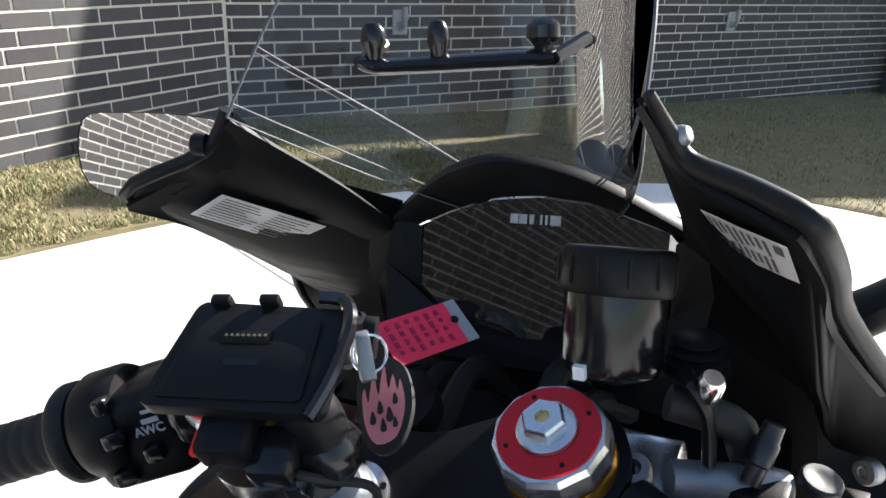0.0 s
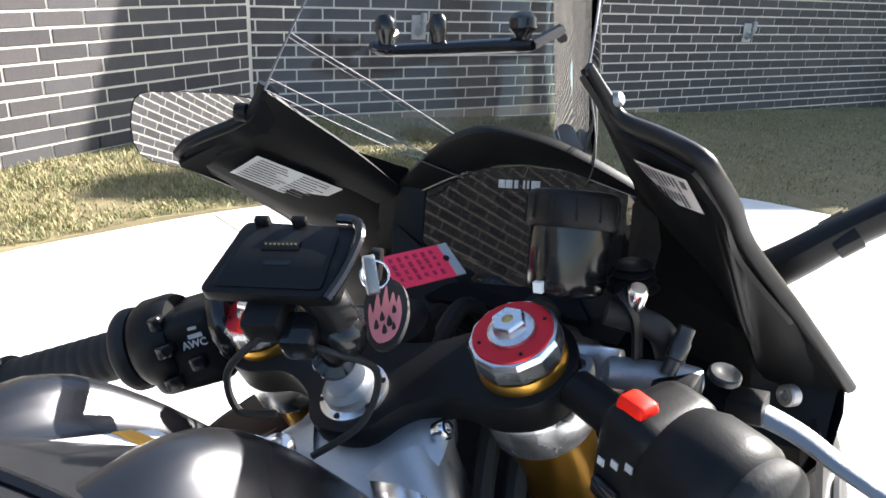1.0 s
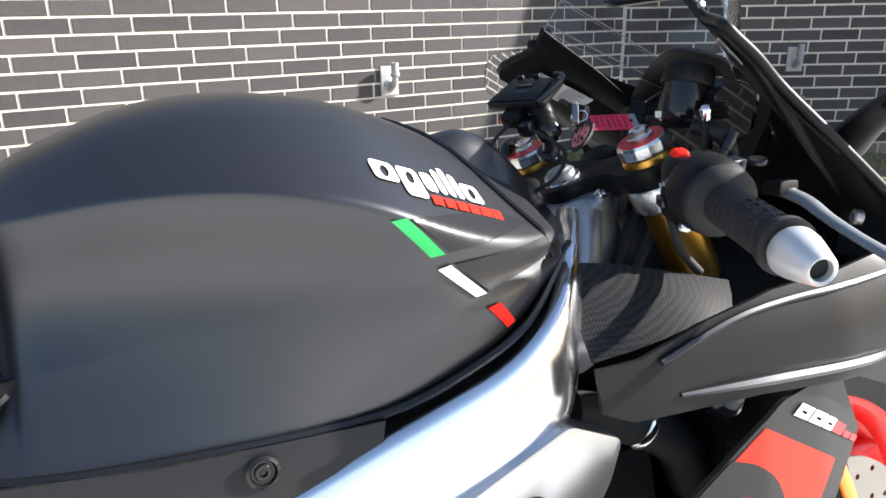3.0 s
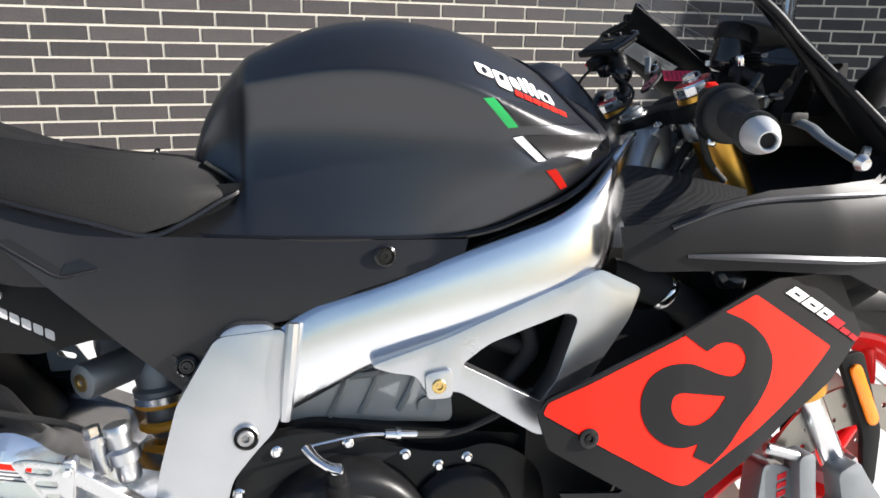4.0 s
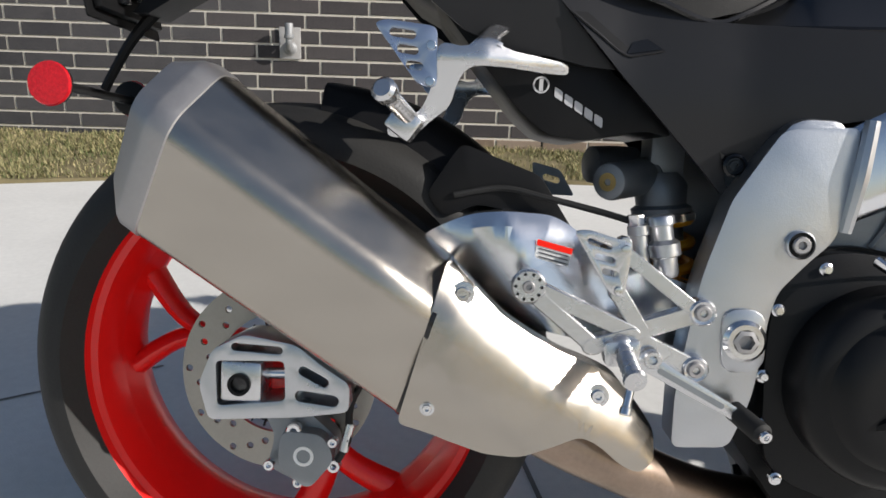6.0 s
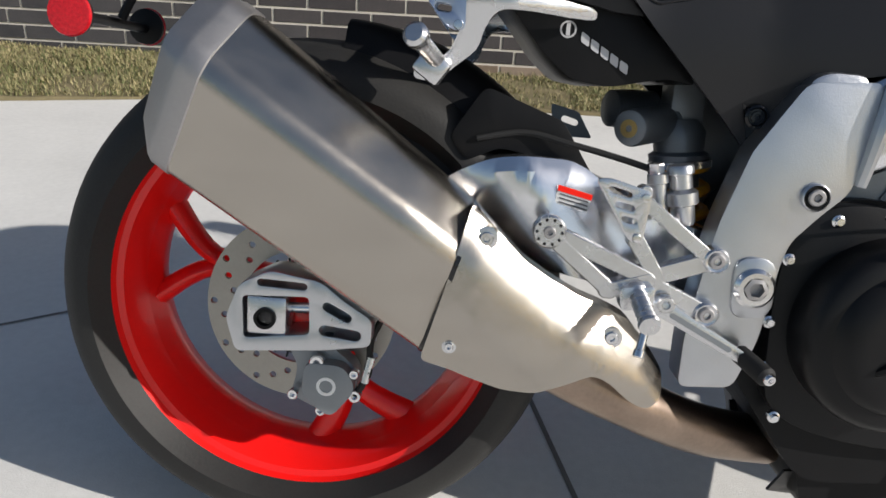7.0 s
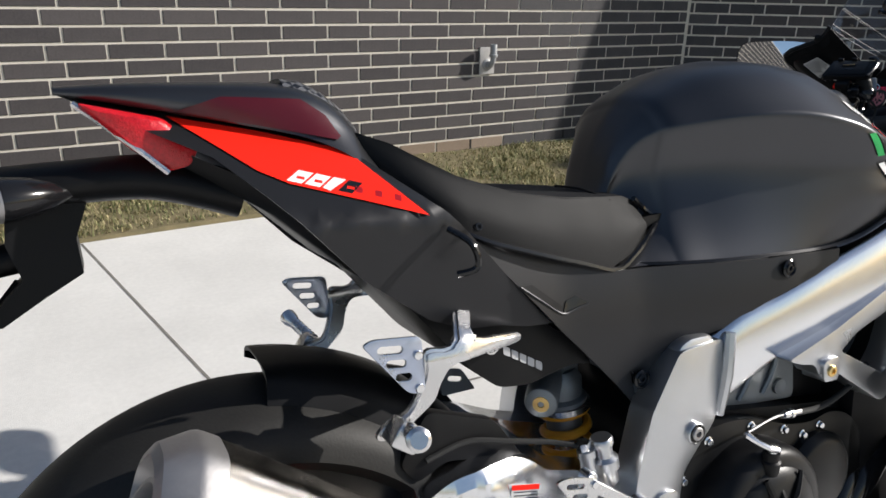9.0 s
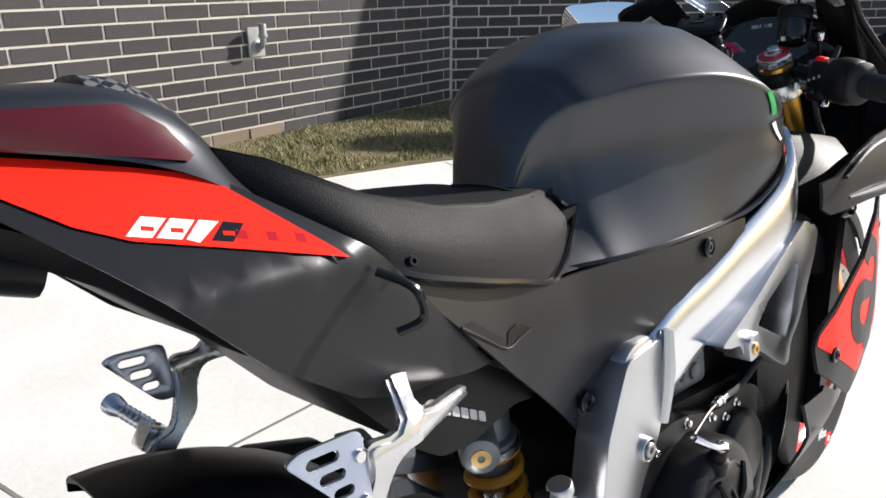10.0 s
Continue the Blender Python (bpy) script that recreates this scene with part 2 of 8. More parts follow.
def lathe(profile, a=(0, 0, 0), b=(0, 0, 1), seg=32, bm=None, caps=True, arc=1.0, squash=1.0):
    """Turns (radius, height) pairs round the axis from a towards b."""
    b2 = bmesh.new()
    rings = []
    for r, h in profile:
        ring = []
        for i in range(seg if arc >= 1 else seg + 1):
            w = 2 * math.pi * arc * i / seg
            ring.append(b2.verts.new((r * math.cos(w), r * math.sin(w) * squash, h)))
        rings.append(ring)
    n = len(rings[0])
    for r0, r1 in zip(rings, rings[1:]):
        for i in range(n if arc >= 1 else n - 1):
            j = (i + 1) % n
            b2.faces.new((r0[i], r0[j], r1[j], r1[i]))
    if caps and arc >= 1:
        for ring in (rings[0], rings[-1]):
            if profile[0 if ring is rings[0] else -1][0] > 1e-5:
                b2.faces.new(ring)
    bmesh.ops.remove_doubles(b2, verts=b2.verts, dist=1e-6)
    b2.transform(axis_matrix(a, b))
    return merge(bm, b2)


def rod(a, b, r, bm=None, seg=16, r2=None, bevel=0.0):
    h = (Vector(b) - Vector(a)).length
    r2 = r if r2 is None else r2
    c = min(bevel, h * 0.3, r * 0.5)
    prof = [(r - c, 0), (r, c), (r2, h - c), (r2 - c, h)] if c else [(r, 0), (r2, h)]
    return lathe(prof, a, b, seg, bm)


def smooth_path(pts, n=6):
    """Points of a soft curve through the given ones."""
    P = [Vector(p) for p in pts]
    if len(P) < 3:
        return P
    out = []
    for i in range(len(P) - 1):
        p0, p1, p2, p3 = P[max(i - 1, 0)], P[i], P[i + 1], P[min(i + 2, len(P) - 1)]
        for k in range(n):
            t = k / n
            out.append(0.5 * ((2 * p1) + (p2 - p0) * t + (2 * p0 - 5 * p1 + 4 * p2 - p3) * t * t + (3 * p1 - p0 - 3 * p2 + p3) * t ** 3))
    out.append(P[-1])
    return out


def tube(pts, r, seg=10, n=6, bm=None, caps=True, flat=None):
    """A tube of radius r (a number, or one number a point) along a soft curve; flat: (width, height) of an oval section."""
    P = smooth_path(pts, n)
    m = len(P)
    b2 = bmesh.new()
    rs = [r] * m if not isinstance(r, (list, tuple)) else [float(np.interp(i / (m - 1), np.linspace(0, 1, len(r)), r)) for i in range(m)]
    t0 = (P[1] - P[0]).normalized()
    up = Vector((0, 0, 1)) if abs(t0.z) < 0.9 else Vector((0, 1, 0))
    nrm = (up - t0 * up.dot(t0)).normalized()
    rings = []
    for i in range(m):
        t = (P[min(i + 1, m - 1)] - P[max(i - 1, 0)]).normalized()
        nrm = (nrm - t * nrm.dot(t)).normalized()
        bi = t.cross(nrm)
        w, h = (1, 1) if not flat else flat
        rings.append([b2.verts.new(P[i] + rs[i] * (w * math.cos(2 * math.pi * k / seg) * bi + h * math.sin(2 * math.pi * k / seg) * nrm)) for k in range(seg)])
    for r0, r1 in zip(rings, rings[1:]):
        for i in range(seg):
            j = (i + 1) % seg
            b2.faces.new((r0[i], r0[j], r1[j], r1[i]))
    if caps:
        b2.faces.new(rings[0])
        b2.faces.new(rings[-1])
    return merge(bm, b2)


def rounded(pts, r=0.01, n=4):
    """A closed 2D outline with its corners rounded by r (a number, or one number a corner)."""
    out = []
    m = len(pts)
    for i in range(m):
        p, a, b = Vector(pts[i]), Vector(pts[i - 1]), Vector(pts[(i + 1) % m])
        rr = r[i] if isinstance(r, (list, tuple)) else r
        da, db = (a - p), (b - p)
        c = min(rr, da.length * 0.45, db.length * 0.45)
        if c < 1e-5:
            out.append(p)
            continue
        pa, pb = p + da.normalized() * c, p + db.normalized() * c
        for k in range(n + 1):
            t = k / n
            out.append((1 - t) ** 2 * pa + 2 * t * (1 - t) * p + t * t * pb)
    return out


def soft2d(pts, n=5):
    """A closed soft curve through 2D points."""
    P = [Vector(p) for p in pts]
    m, out = len(P), []
    for i in range(m):
        p0, p1, p2, p3 = P[i - 1], P[i], P[(i + 1) % m], P[(i + 2) % m]
        for k in range(n):
            t = k / n
            out.append(0.5 * ((2 * p1) + (p2 - p0) * t + (2 * p0 - 5 * p1 + 4 * p2 - p3) * t * t + (3 * p1 - p0 - 3 * p2 + p3) * t ** 3))
    return out


def fill2d(loops, step=None):
    """A flat filled shape in the xz plane, from an outline and its holes, cut finer than step."""
    b2 = bmesh.new()
    for loop in loops:
        vs = [b2.verts.new((p[0], 0, p[1])) for p in loop]
        for i in range(len(vs)):
            b2.edges.new((vs[i - 1], vs[i]))
    bmesh.ops.triangle_fill(b2, use_beauty=True, use_dissolve=False, edges=b2.edges[:])
    if step:
        for _ in range(7):
            long = [e for e in b2.edges if e.calc_length() > step]
            if not long:
                break
            bmesh.ops.subdivide_edges(b2, edges=long, cuts=1)
            bmesh.ops.triangulate(b2, faces=b2.faces[:])
            bmesh.ops.beautify_fill(b2, faces=b2.faces[:], edges=b2.edges[:])
    return b2


def plate(loops, y0, y1, bevel=0.0, seg=2, bm=None, m=None):
    """A flat piece: an outline in x, z (and holes) between the depths y0 and y1, with softened rims."""
    if not isinstance(loops[0][0], (list, tuple, Vector)):
        loops = [loops]
    b2 = fill2d(loops)
    for v in b2.verts:
        v.co.y = y0
    bmesh.ops.recalc_face_normals(b2, faces=b2.faces)
    ext = bmesh.ops.extrude_face_region(b2, geom=b2.faces[:])
    for g in ext["geom"]:
        if isinstance(g, bmesh.types.BMVert):
            g.co.y = y1
    bmesh.ops.recalc_face_normals(b2, faces=b2.faces)
    if bevel:
        rim = [e for e in b2.edges if len(e.link_faces) == 2 and e.calc_face_angle(0) > 1.2 and abs(e.verts[0].co.y - e.verts[1].co.y) < 1e-6]
        bmesh.ops.bevel(b2, geom=rim, offset=bevel, segments=seg, affect="EDGES", profile=0.5, clamp_overlap=True)
    if m is not None:
        b2.transform(m)
    return merge(bm, b2)


def sheet(loops, depth, thick=0.003, step=0.03, bm=None, lip=0.0):
    """A curved panel: an outline in x, z laid on the surface y = depth(x, z), with thickness to the inside (towards larger y)."""
    if not isinstance(loops[0][0], (list, tuple, Vector)):
        loops = [loops]
    b2 = fill2d(loops, step)
    for v in b2.verts:
        v.co.y = depth(v.co.x, v.co.z)
    bmesh.ops.recalc_face_normals(b2, faces=b2.faces)
    if sum(f.normal.y * f.calc_area() for f in b2.faces) > 0:
        bmesh.ops.reverse_faces(b2, faces=b2.faces)
    if thick:
        ext = bmesh.ops.extrude_face_region(b2, geom=b2.faces[:])
        for g in ext["geom"]:
            if isinstance(g, bmesh.types.BMVert):
                g.co.y += thick
        bmesh.ops.recalc_face_normals(b2, faces=b2.faces)
    return merge(bm, b2)


def loft(rings, bm=None, caps=True, closed=True):
    """Skins rings of equal count."""
    b2 = bmesh.new()
    R = [[b2.verts.new(p) for p in ring] for ring in rings]
    n = len(R[0])
    for r0, r1 in zip(R, R[1:]):
        for i in range(n if closed else n - 1):
            j = (i + 1) % n
            b2.faces.new((r0[i], r0[j], r1[j], r1[i]))
    if caps and closed:
        for r in (R[0], R[-1]):
            try:
                b2.faces.new(r)
            except ValueError:
                pass
    bmesh.ops.remove_doubles(b2, verts=b2.verts, dist=1e-5)
    return merge(bm, b2)


def bolt(a, d, r=0.006, h=0.004, bm=None, socket=True):
    """A round-headed bolt with a six-sided socket, its head standing out from a along d."""
    a, d = Vector(a), Vector(d).normalized()
    prof = [(r * 0.98, -0.004), (r, 0), (r, h * 0.7), (r * 0.86, h)]
    if socket:
        bm = lathe(prof + [(r * 0.48, h)], a, a + d, 20, bm, caps=False)
        bm = lathe([(r * 0.48, h), (r * 0.44, h * 0.2), (0.0, h * 0.2)], a, a + d, 6, bm, caps=False)
    else:
        bm = lathe(prof + [(0.0, h * 1.1)], a, a + d, 20, bm, caps=False)
    return bm


def mirror_y(bm):
    b2 = bm.copy()
    for v in b2.verts:
        v.co.y = -v.co.y
    bmesh.ops.reverse_faces(b2, faces=b2.faces)
    return b2

# ---- the place: two brick walls, lawn strip, concrete drive ----
WALL_Y, CORNER_X, TURN_FRONT = 3.305, 3.695, -32.2
EAVES = 2.9                                              # the single-storey walls end here
COURSE, BRICK_L, COURSE_Z = 0.0762, 0.254, 0.676 - 10 * 0.0762
FRONT = pose(CORNER_X, WALL_Y, 0, 0, 0, TURN_FRONT)      # x along the second wall, y into it


def ground_z(x, y):
    """The drive falls gently away from the house."""
    return -0.0654 - 0.0097 * x + 0.038 * y


def lawn_height(x, y):
    """The lawn rises a little above the drive, with lumps."""
    return ground_z(x, y) + 0.010 + 0.022 * max(0.0, min(1.0, (y - 2.5) / 0.7)) + 0.010 * noise.noise((x * 2.1, y * 2.1, 0.3))


wall_back = tagged(part("wall_north", box(-14.0, CORNER_X + 0.12, WALL_Y, WALL_Y + 0.25, -0.3, EAVES), M_MORTAR, smooth=False),
                   "dark brick house wall with pale mortar joints", "wall", kind="structure")
wall_front = tagged(part("wall_east", box(-0.1, 13.0, 0.0, 0.25, -0.3, EAVES), M_MORTAR, smooth=False, at=FRONT),
                    "dark brick house wall meeting the other at an open angle", "wall", kind="structure")
# unseen wall, added out of view so that its shadow falls on the lawn
wing = tagged(part("shade_wall", box(0, 9.0, 0, 0.25, -0.4, 4.35), M_BRICK_J, smooth=False, at=pose(9.42, -0.65, 0, 0, 0, -46.6)),
              "unseen brick wall added to cast shade on the lawn", "wall", kind="structure")
# outline of the drive: (x, y) along its lawn edge
EDGE = [(-40, -6.0), (-6, 1.20), (-2.6, 2.15), (-2.04, 2.30), (-1.43, 2.485), (-0.93, 2.59), (-0.46, 2.623), (0.34, 2.645), (1.0, 2.61), (1.57, 2.53), (1.92, 2.445), (2.45, 2.275), (3.0, 2.0), (3.5, 1.64), (4.04, 1.11), (4.34, 0.80), (4.49, 0.52), (4.56, 0.15), (4.57, -0.6), (4.57, -40)]


def build_ground():
    bm = bmesh.new()
    edge = smooth_path([(x, y, 0) for x, y in EDGE[1:-1]], 4)
    edge = [Vector((*EDGE[0], 0))] + edge + [Vector((*EDGE[-1], 0))]
    inner = [bm.verts.new(p) for p in edge]
    near = [bm.verts.new((-40 + 44.5 * i / (len(edge) - 1), -40, 0)) for i in range(len(edge))]
    near[-1].co = Vector((4.5, -40, 0))
    for i in range(len(edge) - 1):
        bm.faces.new((near[i], near[i + 1], inner[i + 1], inner[i]))
    for v in bm.verts:
        v.co.z = ground_z(v.co.x, v.co.y)
    low = [bm.verts.new(p.co + Vector((0, 0, -0.12))) for p in inner]
    for i in range(len(edge) - 1):
        bm.faces.new((inner[i], inner[i + 1], low[i + 1], low[i]))
    drive = tagged(part("drive", bm, M_CONC, smooth=False), "pale broomed concrete driveway in bright sun", "driveway", kind="structure")
    # dark lines along JOINTS, most of them tooled joints between the slabs
    for a, b in JOINTS:
        a, b = Vector((*a, 0)), Vector((*b, 0))
        d = (b - a).normalized()
        n = Vector((-d.y, d.x, 0))
        jb = bmesh.new()
        lines = [[jb.verts.new(p + n * w + Vector((0, 0, ground_z(p.x, p.y) + 0.0012))) for w in (-0.0045, 0.0045)] for p in (a.lerp(b, k / 12) for k in range(13))]
        for l0, l1 in zip(lines, lines[1:]):
            jb.faces.new((l0[0], l1[0], l1[1], l0[1]))
        part("slab_joint", jb, M_JOINT, drive, smooth=False)
    return drive


# the last pair is only a dark line across the drive
JOINTS = [((-0.475, 2.615), (0.28, -2.5)), ((-0.25, 1.10), (2.2, 0.98)), ((2.37, 2.28), (1.75, 0.35)), ((0.0, -0.85), (4.4, -1.1)), ((-0.9, 0.83), (-1.7, 0.36))]
build_ground()
# ground sheet far around, under the drive and the lawn
gm = bmesh.new()
bmesh.ops.create_grid(gm, x_segments=2, y_segments=2, size=400)
for v in gm.verts:
    v.co.z = ground_z(v.co.x, v.co.y) - 0.06
tagged(part("ground", gm, M_SOIL, smooth=False), "bare earth under the lawn", "ground", kind="structure")


def inside_drive(x, y):
    """True where the drive lies."""
    if x > 4.56:
        return False
    for (x0, y0), (x1, y1) in zip(EDGE, EDGE[1:]):
        if x0 <= x <= x1:
            return y < y0 + (y1 - y0) * (x - x0) / (x1 - x0)
    return y < -0.6


def build_lawn():
    """Strips of turf from the rim of the drive outwards, its rim sunk a little into the joint."""
    bm = bmesh.new()
    rim = smooth_path([(x, y, 0) for x, y in EDGE[1:-1]], 14)
    rim = [Vector((-9, 0.2, 0))] + rim + [Vector((4.57, -1.5, 0)), Vector((4.57, -2.5, 0)), Vector((4.57, -5, 0))]
    far = []
    for i, p in enumerate(rim):
        f = i / (len(rim) - 1)
        far.append(Vector((-9 + 13.4 * min(1, f / 0.7), 3.6, 0)) if f < 0.7 else Vector((4.4 + 9 * min(1.0, (f - 0.7) / 0.12), 3.6 - 9 * max(0.0, (f - 0.82) / 0.18), 0)))
    rows = 46
    V = []
    for j in range(rows + 1):
        t = (j / rows) ** 1.5
        row = []
        for p, q in zip(rim, far):
            c = p.lerp(q, t)
            z = lawn_height(c.x, c.y) + 0.006 * noise.noise((c.x * 9, c.y * 9, 2))
            row.append(bm.verts.new((c.x, c.y, z if j else ground_z(c.x, c.y) - 0.004)))
        V.append(row)
    for r0, r1 in zip(V, V[1:]):
        for i in range(len(r0) - 1):
            bm.faces.new((r0[i], r0[i + 1], r1[i + 1], r1[i]))
    tagged(part("lawn", bm, M_SOIL), "patchy winter lawn along the brick wall", "lawn", kind="structure")


build_lawn()


def build_grass():
    rng = random.Random(4)
    verts, faces = [], []

    def blade(x, y, h, w):
        z = lawn_height(x, y) - 0.004
        a, lean = rng.uniform(0, 6.283), rng.uniform(0.2, 1.3) * h
        dx, dy = math.cos(a), math.sin(a)
        px, py = -dy * w / 2, dx * w / 2
        n = len(verts)
        verts.extend([(x - px, y - py, z), (x + px, y + py, z), (x + dx * lean * 0.4 + px * 0.7, y + dy * lean * 0.4 + py * 0.7, z + h * 0.6),
                      (x + dx * lean * 0.4 - px * 0.7, y + dy * lean * 0.4 - py * 0.7, z + h * 0.6), (x + dx * lean, y + dy * lean, z + h)])
        faces.append((n, n + 1, n + 2, n + 3))
        faces.append((n + 3, n + 2, n + 4))
    count = 0
    while count < 95000:
        u = rng.random()
        if u < 0.62:
            x, y = rng.uniform(-3.4, 4.2), rng.uniform(1.4, WALL_Y - 0.02)
        else:
            x, y = rng.uniform(3.0, 10.5), rng.uniform(-2.6, 3.2)
        d = FRONT.inverted() @ Vector((x, y, 0))
        if inside_drive(x, y - 0.02) or d.y > -0.02 and x > CORNER_X or y > WALL_Y - 0.02:
            continue
        patch = noise.noise((x * 3, y * 3, 1.7))
        if patch < -0.25 and rng.random() < 0.6:
            continue
        blade(x, y, rng.uniform(0.012, 0.034) * (1 + 0.5 * patch), rng.uniform(0.003, 0.0065))
        count += 1
    me = bpy.data.meshes.new("grass")
    me.from_pydata(verts, [], faces)
    me.materials.append(M_GRASS)
    tagged(new("grass", me), "short dry winter grass, half green half straw", "grass", kind="stuff")


build_grass()


def weep_slot(parent, m):
    """A narrow open joint near the foot of the wall."""
    part("weep_slot", box(-0.005, 0.005, -0.0036, 0.002, -0.031, 0.031), M_JOINTDARK, parent, "dark open joint", smooth=False, at=m)


M_JOINTDARK = mat("open_joint", (0.012, 0.011, 0.01), 0.95, var=0.2)
for x in (1.074 + 0.762 * k for k in range(-6, 3)):
    weep_slot(wall_back, pose(x, WALL_Y, COURSE_Z + 2.5 * COURSE))


def wall_tap(m, turned=0):
    """A capped hose outlet on a cast plate in the wall."""
    t = thing("wall_tap", "weathered zinc hose outlet on a grey wall plate", "tap", m, group="hose outlets on the walls")
    part("back_plate", plate([(-0.055, -0.085), (0.055, -0.085), (0.055, 0.075), (-0.055, 0.075)], -0.012, 0.0, 0.004), M_TAPPLATE, t, "rough grey plate")
    part("flange", lathe([(0.036, 0), (0.036, 0.006), (0.026, 0.012), (0.02, 0.03)], (0, -0.012, -0.03), (0, -1, -0.03), 20), M_ZINC, t)
    part("body", tube([(0, -0.02, -0.03), (0, -0.05, -0.028), (0.004, -0.065, 0.0), (0.006, -0.066, 0.03)], 0.017, 12), M_ZINC, t)
    part("collar", lathe([(0.024, 0), (0.026, 0.004), (0.026, 0.016), (0.022, 0.02)], (0.006, -0.066, 0.02), (0.006, -0.066, 1), 16), M_ZINC, t)
    part("spout", lathe([(0.021, 0), (0.021, 0.05), (0.019, 0.055), (0.017, 0.05), (0.0, 0.048)], (0.006, -0.066, 0.04), (0.006, -0.066, 1), 18), M_ZINC, t)
    return t


tap = wall_tap(pose(1.930, WALL_Y - 0.006, 0.618))
copy_thing(tap, pose(-1.037, WALL_Y - 0.006, 0.612))
copy_thing(tap, FRONT @ pose(1.16, -0.006, 0.632))
copy_thing(tap, FRONT @ pose(4.45, -0.006, 0.61))

# ---- the motorcycle, on its side stand, leaning to its left; own axes: x forward, y left, z up from the rear tyre's foot ----
BIKE = pose(-0.5470, 0.2241, -0.0521, 0, 0, -5.28) @ pose(0, 0, 0, -9.69, 0, 0) @ pose(0, 0, 0, 0, 0.473, 0) @ Matrix.Scale(1.06, 4)
STEERED = pose(0.004, 0.005, 0.0)        # the steered parts sit this far off the frame's own axes
bike = thing("motorcycle", "matt black and red sport motorcycle on its side stand", "motorcycle", BIKE)


def wheel(name, centre, R, width, rim_r, disc_r, disc_y, disc_both=False, spokes=3, n_holes=12):
    """A tyre, a red three-spoke rim with hub, and drilled brake discs."""
    w = thing(name, "", "", pose(*centre), parent=bike)
    w["label"] = "black tyre on a bright red rim"
    hw = width / 2
    prof = []
    for i in range(19):                          # round crown from bead to bead
        a = math.pi * (i / 18) - math.pi / 2
        prof.append((R - 0.3 * width + 0.3 * width * math.cos(a) ** 0.8 if abs(a) < 1.5707 else R - 0.3 * width, hw * math.sin(a)))
    prof = [(rim_r + 0.004, -hw * 0.78)] + prof + [(rim_r + 0.004, hw * 0.78)]
    part("tyre", lathe(prof, (0, 0, 0), (0, 1, 0), 96, caps=False), M_TYRE, w, "worn black sport tyre")
    rim = lathe([(rim_r + 0.006, -hw * 0.76), (rim_r + 0.008, -hw * 0.7), (rim_r - 0.006, -hw * 0.66), (rim_r - 0.014, -hw * 0.5), (rim_r - 0.022, -hw * 0.2), (rim_r - 0.022, hw * 0.2),
                 (rim_r - 0.014, hw * 0.5), (rim_r - 0.006, hw * 0.66), (rim_r + 0.008, hw * 0.7), (rim_r + 0.006, hw * 0.76), (rim_r - 0.03, hw * 0.1), (rim_r - 0.03, -hw * 0.1), (rim_r + 0.006, -hw * 0.76)], (0, 0, 0), (0, 1, 0), 96, caps=False)
    part("rim", rim, M_RIM, w, "bright red painted rim")
    part("hub", lathe([(0.03, -0.06), (0.045, -0.055), (0.05, -0.03), (0.05, 0.03), (0.045, 0.055), (0.03, 0.06)], (0, 0, 0), (0, 1, 0), 32), M_RIM, w)
    for k in range(spokes):
        a = 2 * math.pi * (k + SPOKE_TURN) / spokes
        for side in (-1, 1):
            c, s = math.cos(a), math.sin(a)
            ta = a + side * 0.30
            p0 = Vector((0.04 * c, 0, 0.04 * s))
            p1 = Vector((0.6 * rim_r * math.cos(a + side * 0.06), 0, 0.6 * rim_r * math.sin(a + side * 0.06)))
            p2 = Vector(((rim_r - 0.02) * math.cos(ta), 0, (rim_r - 0.02) * math.sin(ta)))
            part("spoke", tube([p0, p1, p2], [0.022, 0.016, 0.02], 10, 6, flat=(1.0, 0.75)), M_RIM, w)
    for y in ([disc_y, -disc_y] if disc_both else [disc_y]):
        part("brake_disc", disc_bm(disc_r, y), M_DISC, w, "drilled steel brake disc")
    return w


def disc_bm(r, y, inner=0.62, holes=36):
    outer = [(r * math.cos(2 * math.pi * i / 72), r * math.sin(2 * math.pi * i / 72)) for i in range(72)]
    inn = [(r * inner * math.cos(2 * math.pi * i / 48), r * inner * math.sin(2 * math.pi * i / 48)) for i in range(48)]
    loops = [outer, inn]
    for i in range(holes):
        a = 2 * math.pi * i / holes
        rr = r * (0.93, 0.83, 0.73)[i % 3]
        cx, cz = rr * math.cos(a), rr * math.sin(a)
        loops.append([(cx + 0.0042 * math.cos(2 * math.pi * k / 8), cz + 0.0042 * math.sin(2 * math.pi * k / 8)) for k in range(8)])
    return plate(loops, y - 0.0025, y + 0.0025)


SPOKE_TURN = 0.42
REAR, FRONT_AXLE = (0.024, 0.0, 0.309), (1.392, 0.0, 0.292)
wheel("rear_wheel", REAR, 0.306, 0.19, 0.228, 0.11, -0.085)
wheel("front_wheel", FRONT_AXLE, 0.297, 0.12, 0.226, 0.16, -0.075, True)

# ---- tank, seat, covers, tail, frame, fairing ----
from mathutils.bvhtree import BVHTree


def interp(x, xs, ys):
    return float(np.interp(x, xs, ys))


def decal(loops, target, material, parent, name, label="", lift=0.0022, step=0.012, side=-1):
    """A thin print on a surface: an outline in x, z laid on what a ray from that side meets first."""
    if not isinstance(loops[0][0], (list, tuple, Vector)):
        loops = [loops]
    b2 = fill2d(loops, step)
    for v in b2.verts:
        hit = target.ray_cast(Vector((v.co.x, side * 2.0, v.co.z)), Vector((0, -side, 0)))
        v.co.y = hit[0].y + side * lift if hit[0] else side * 0.15
    return part(name, b2, material, parent, label)


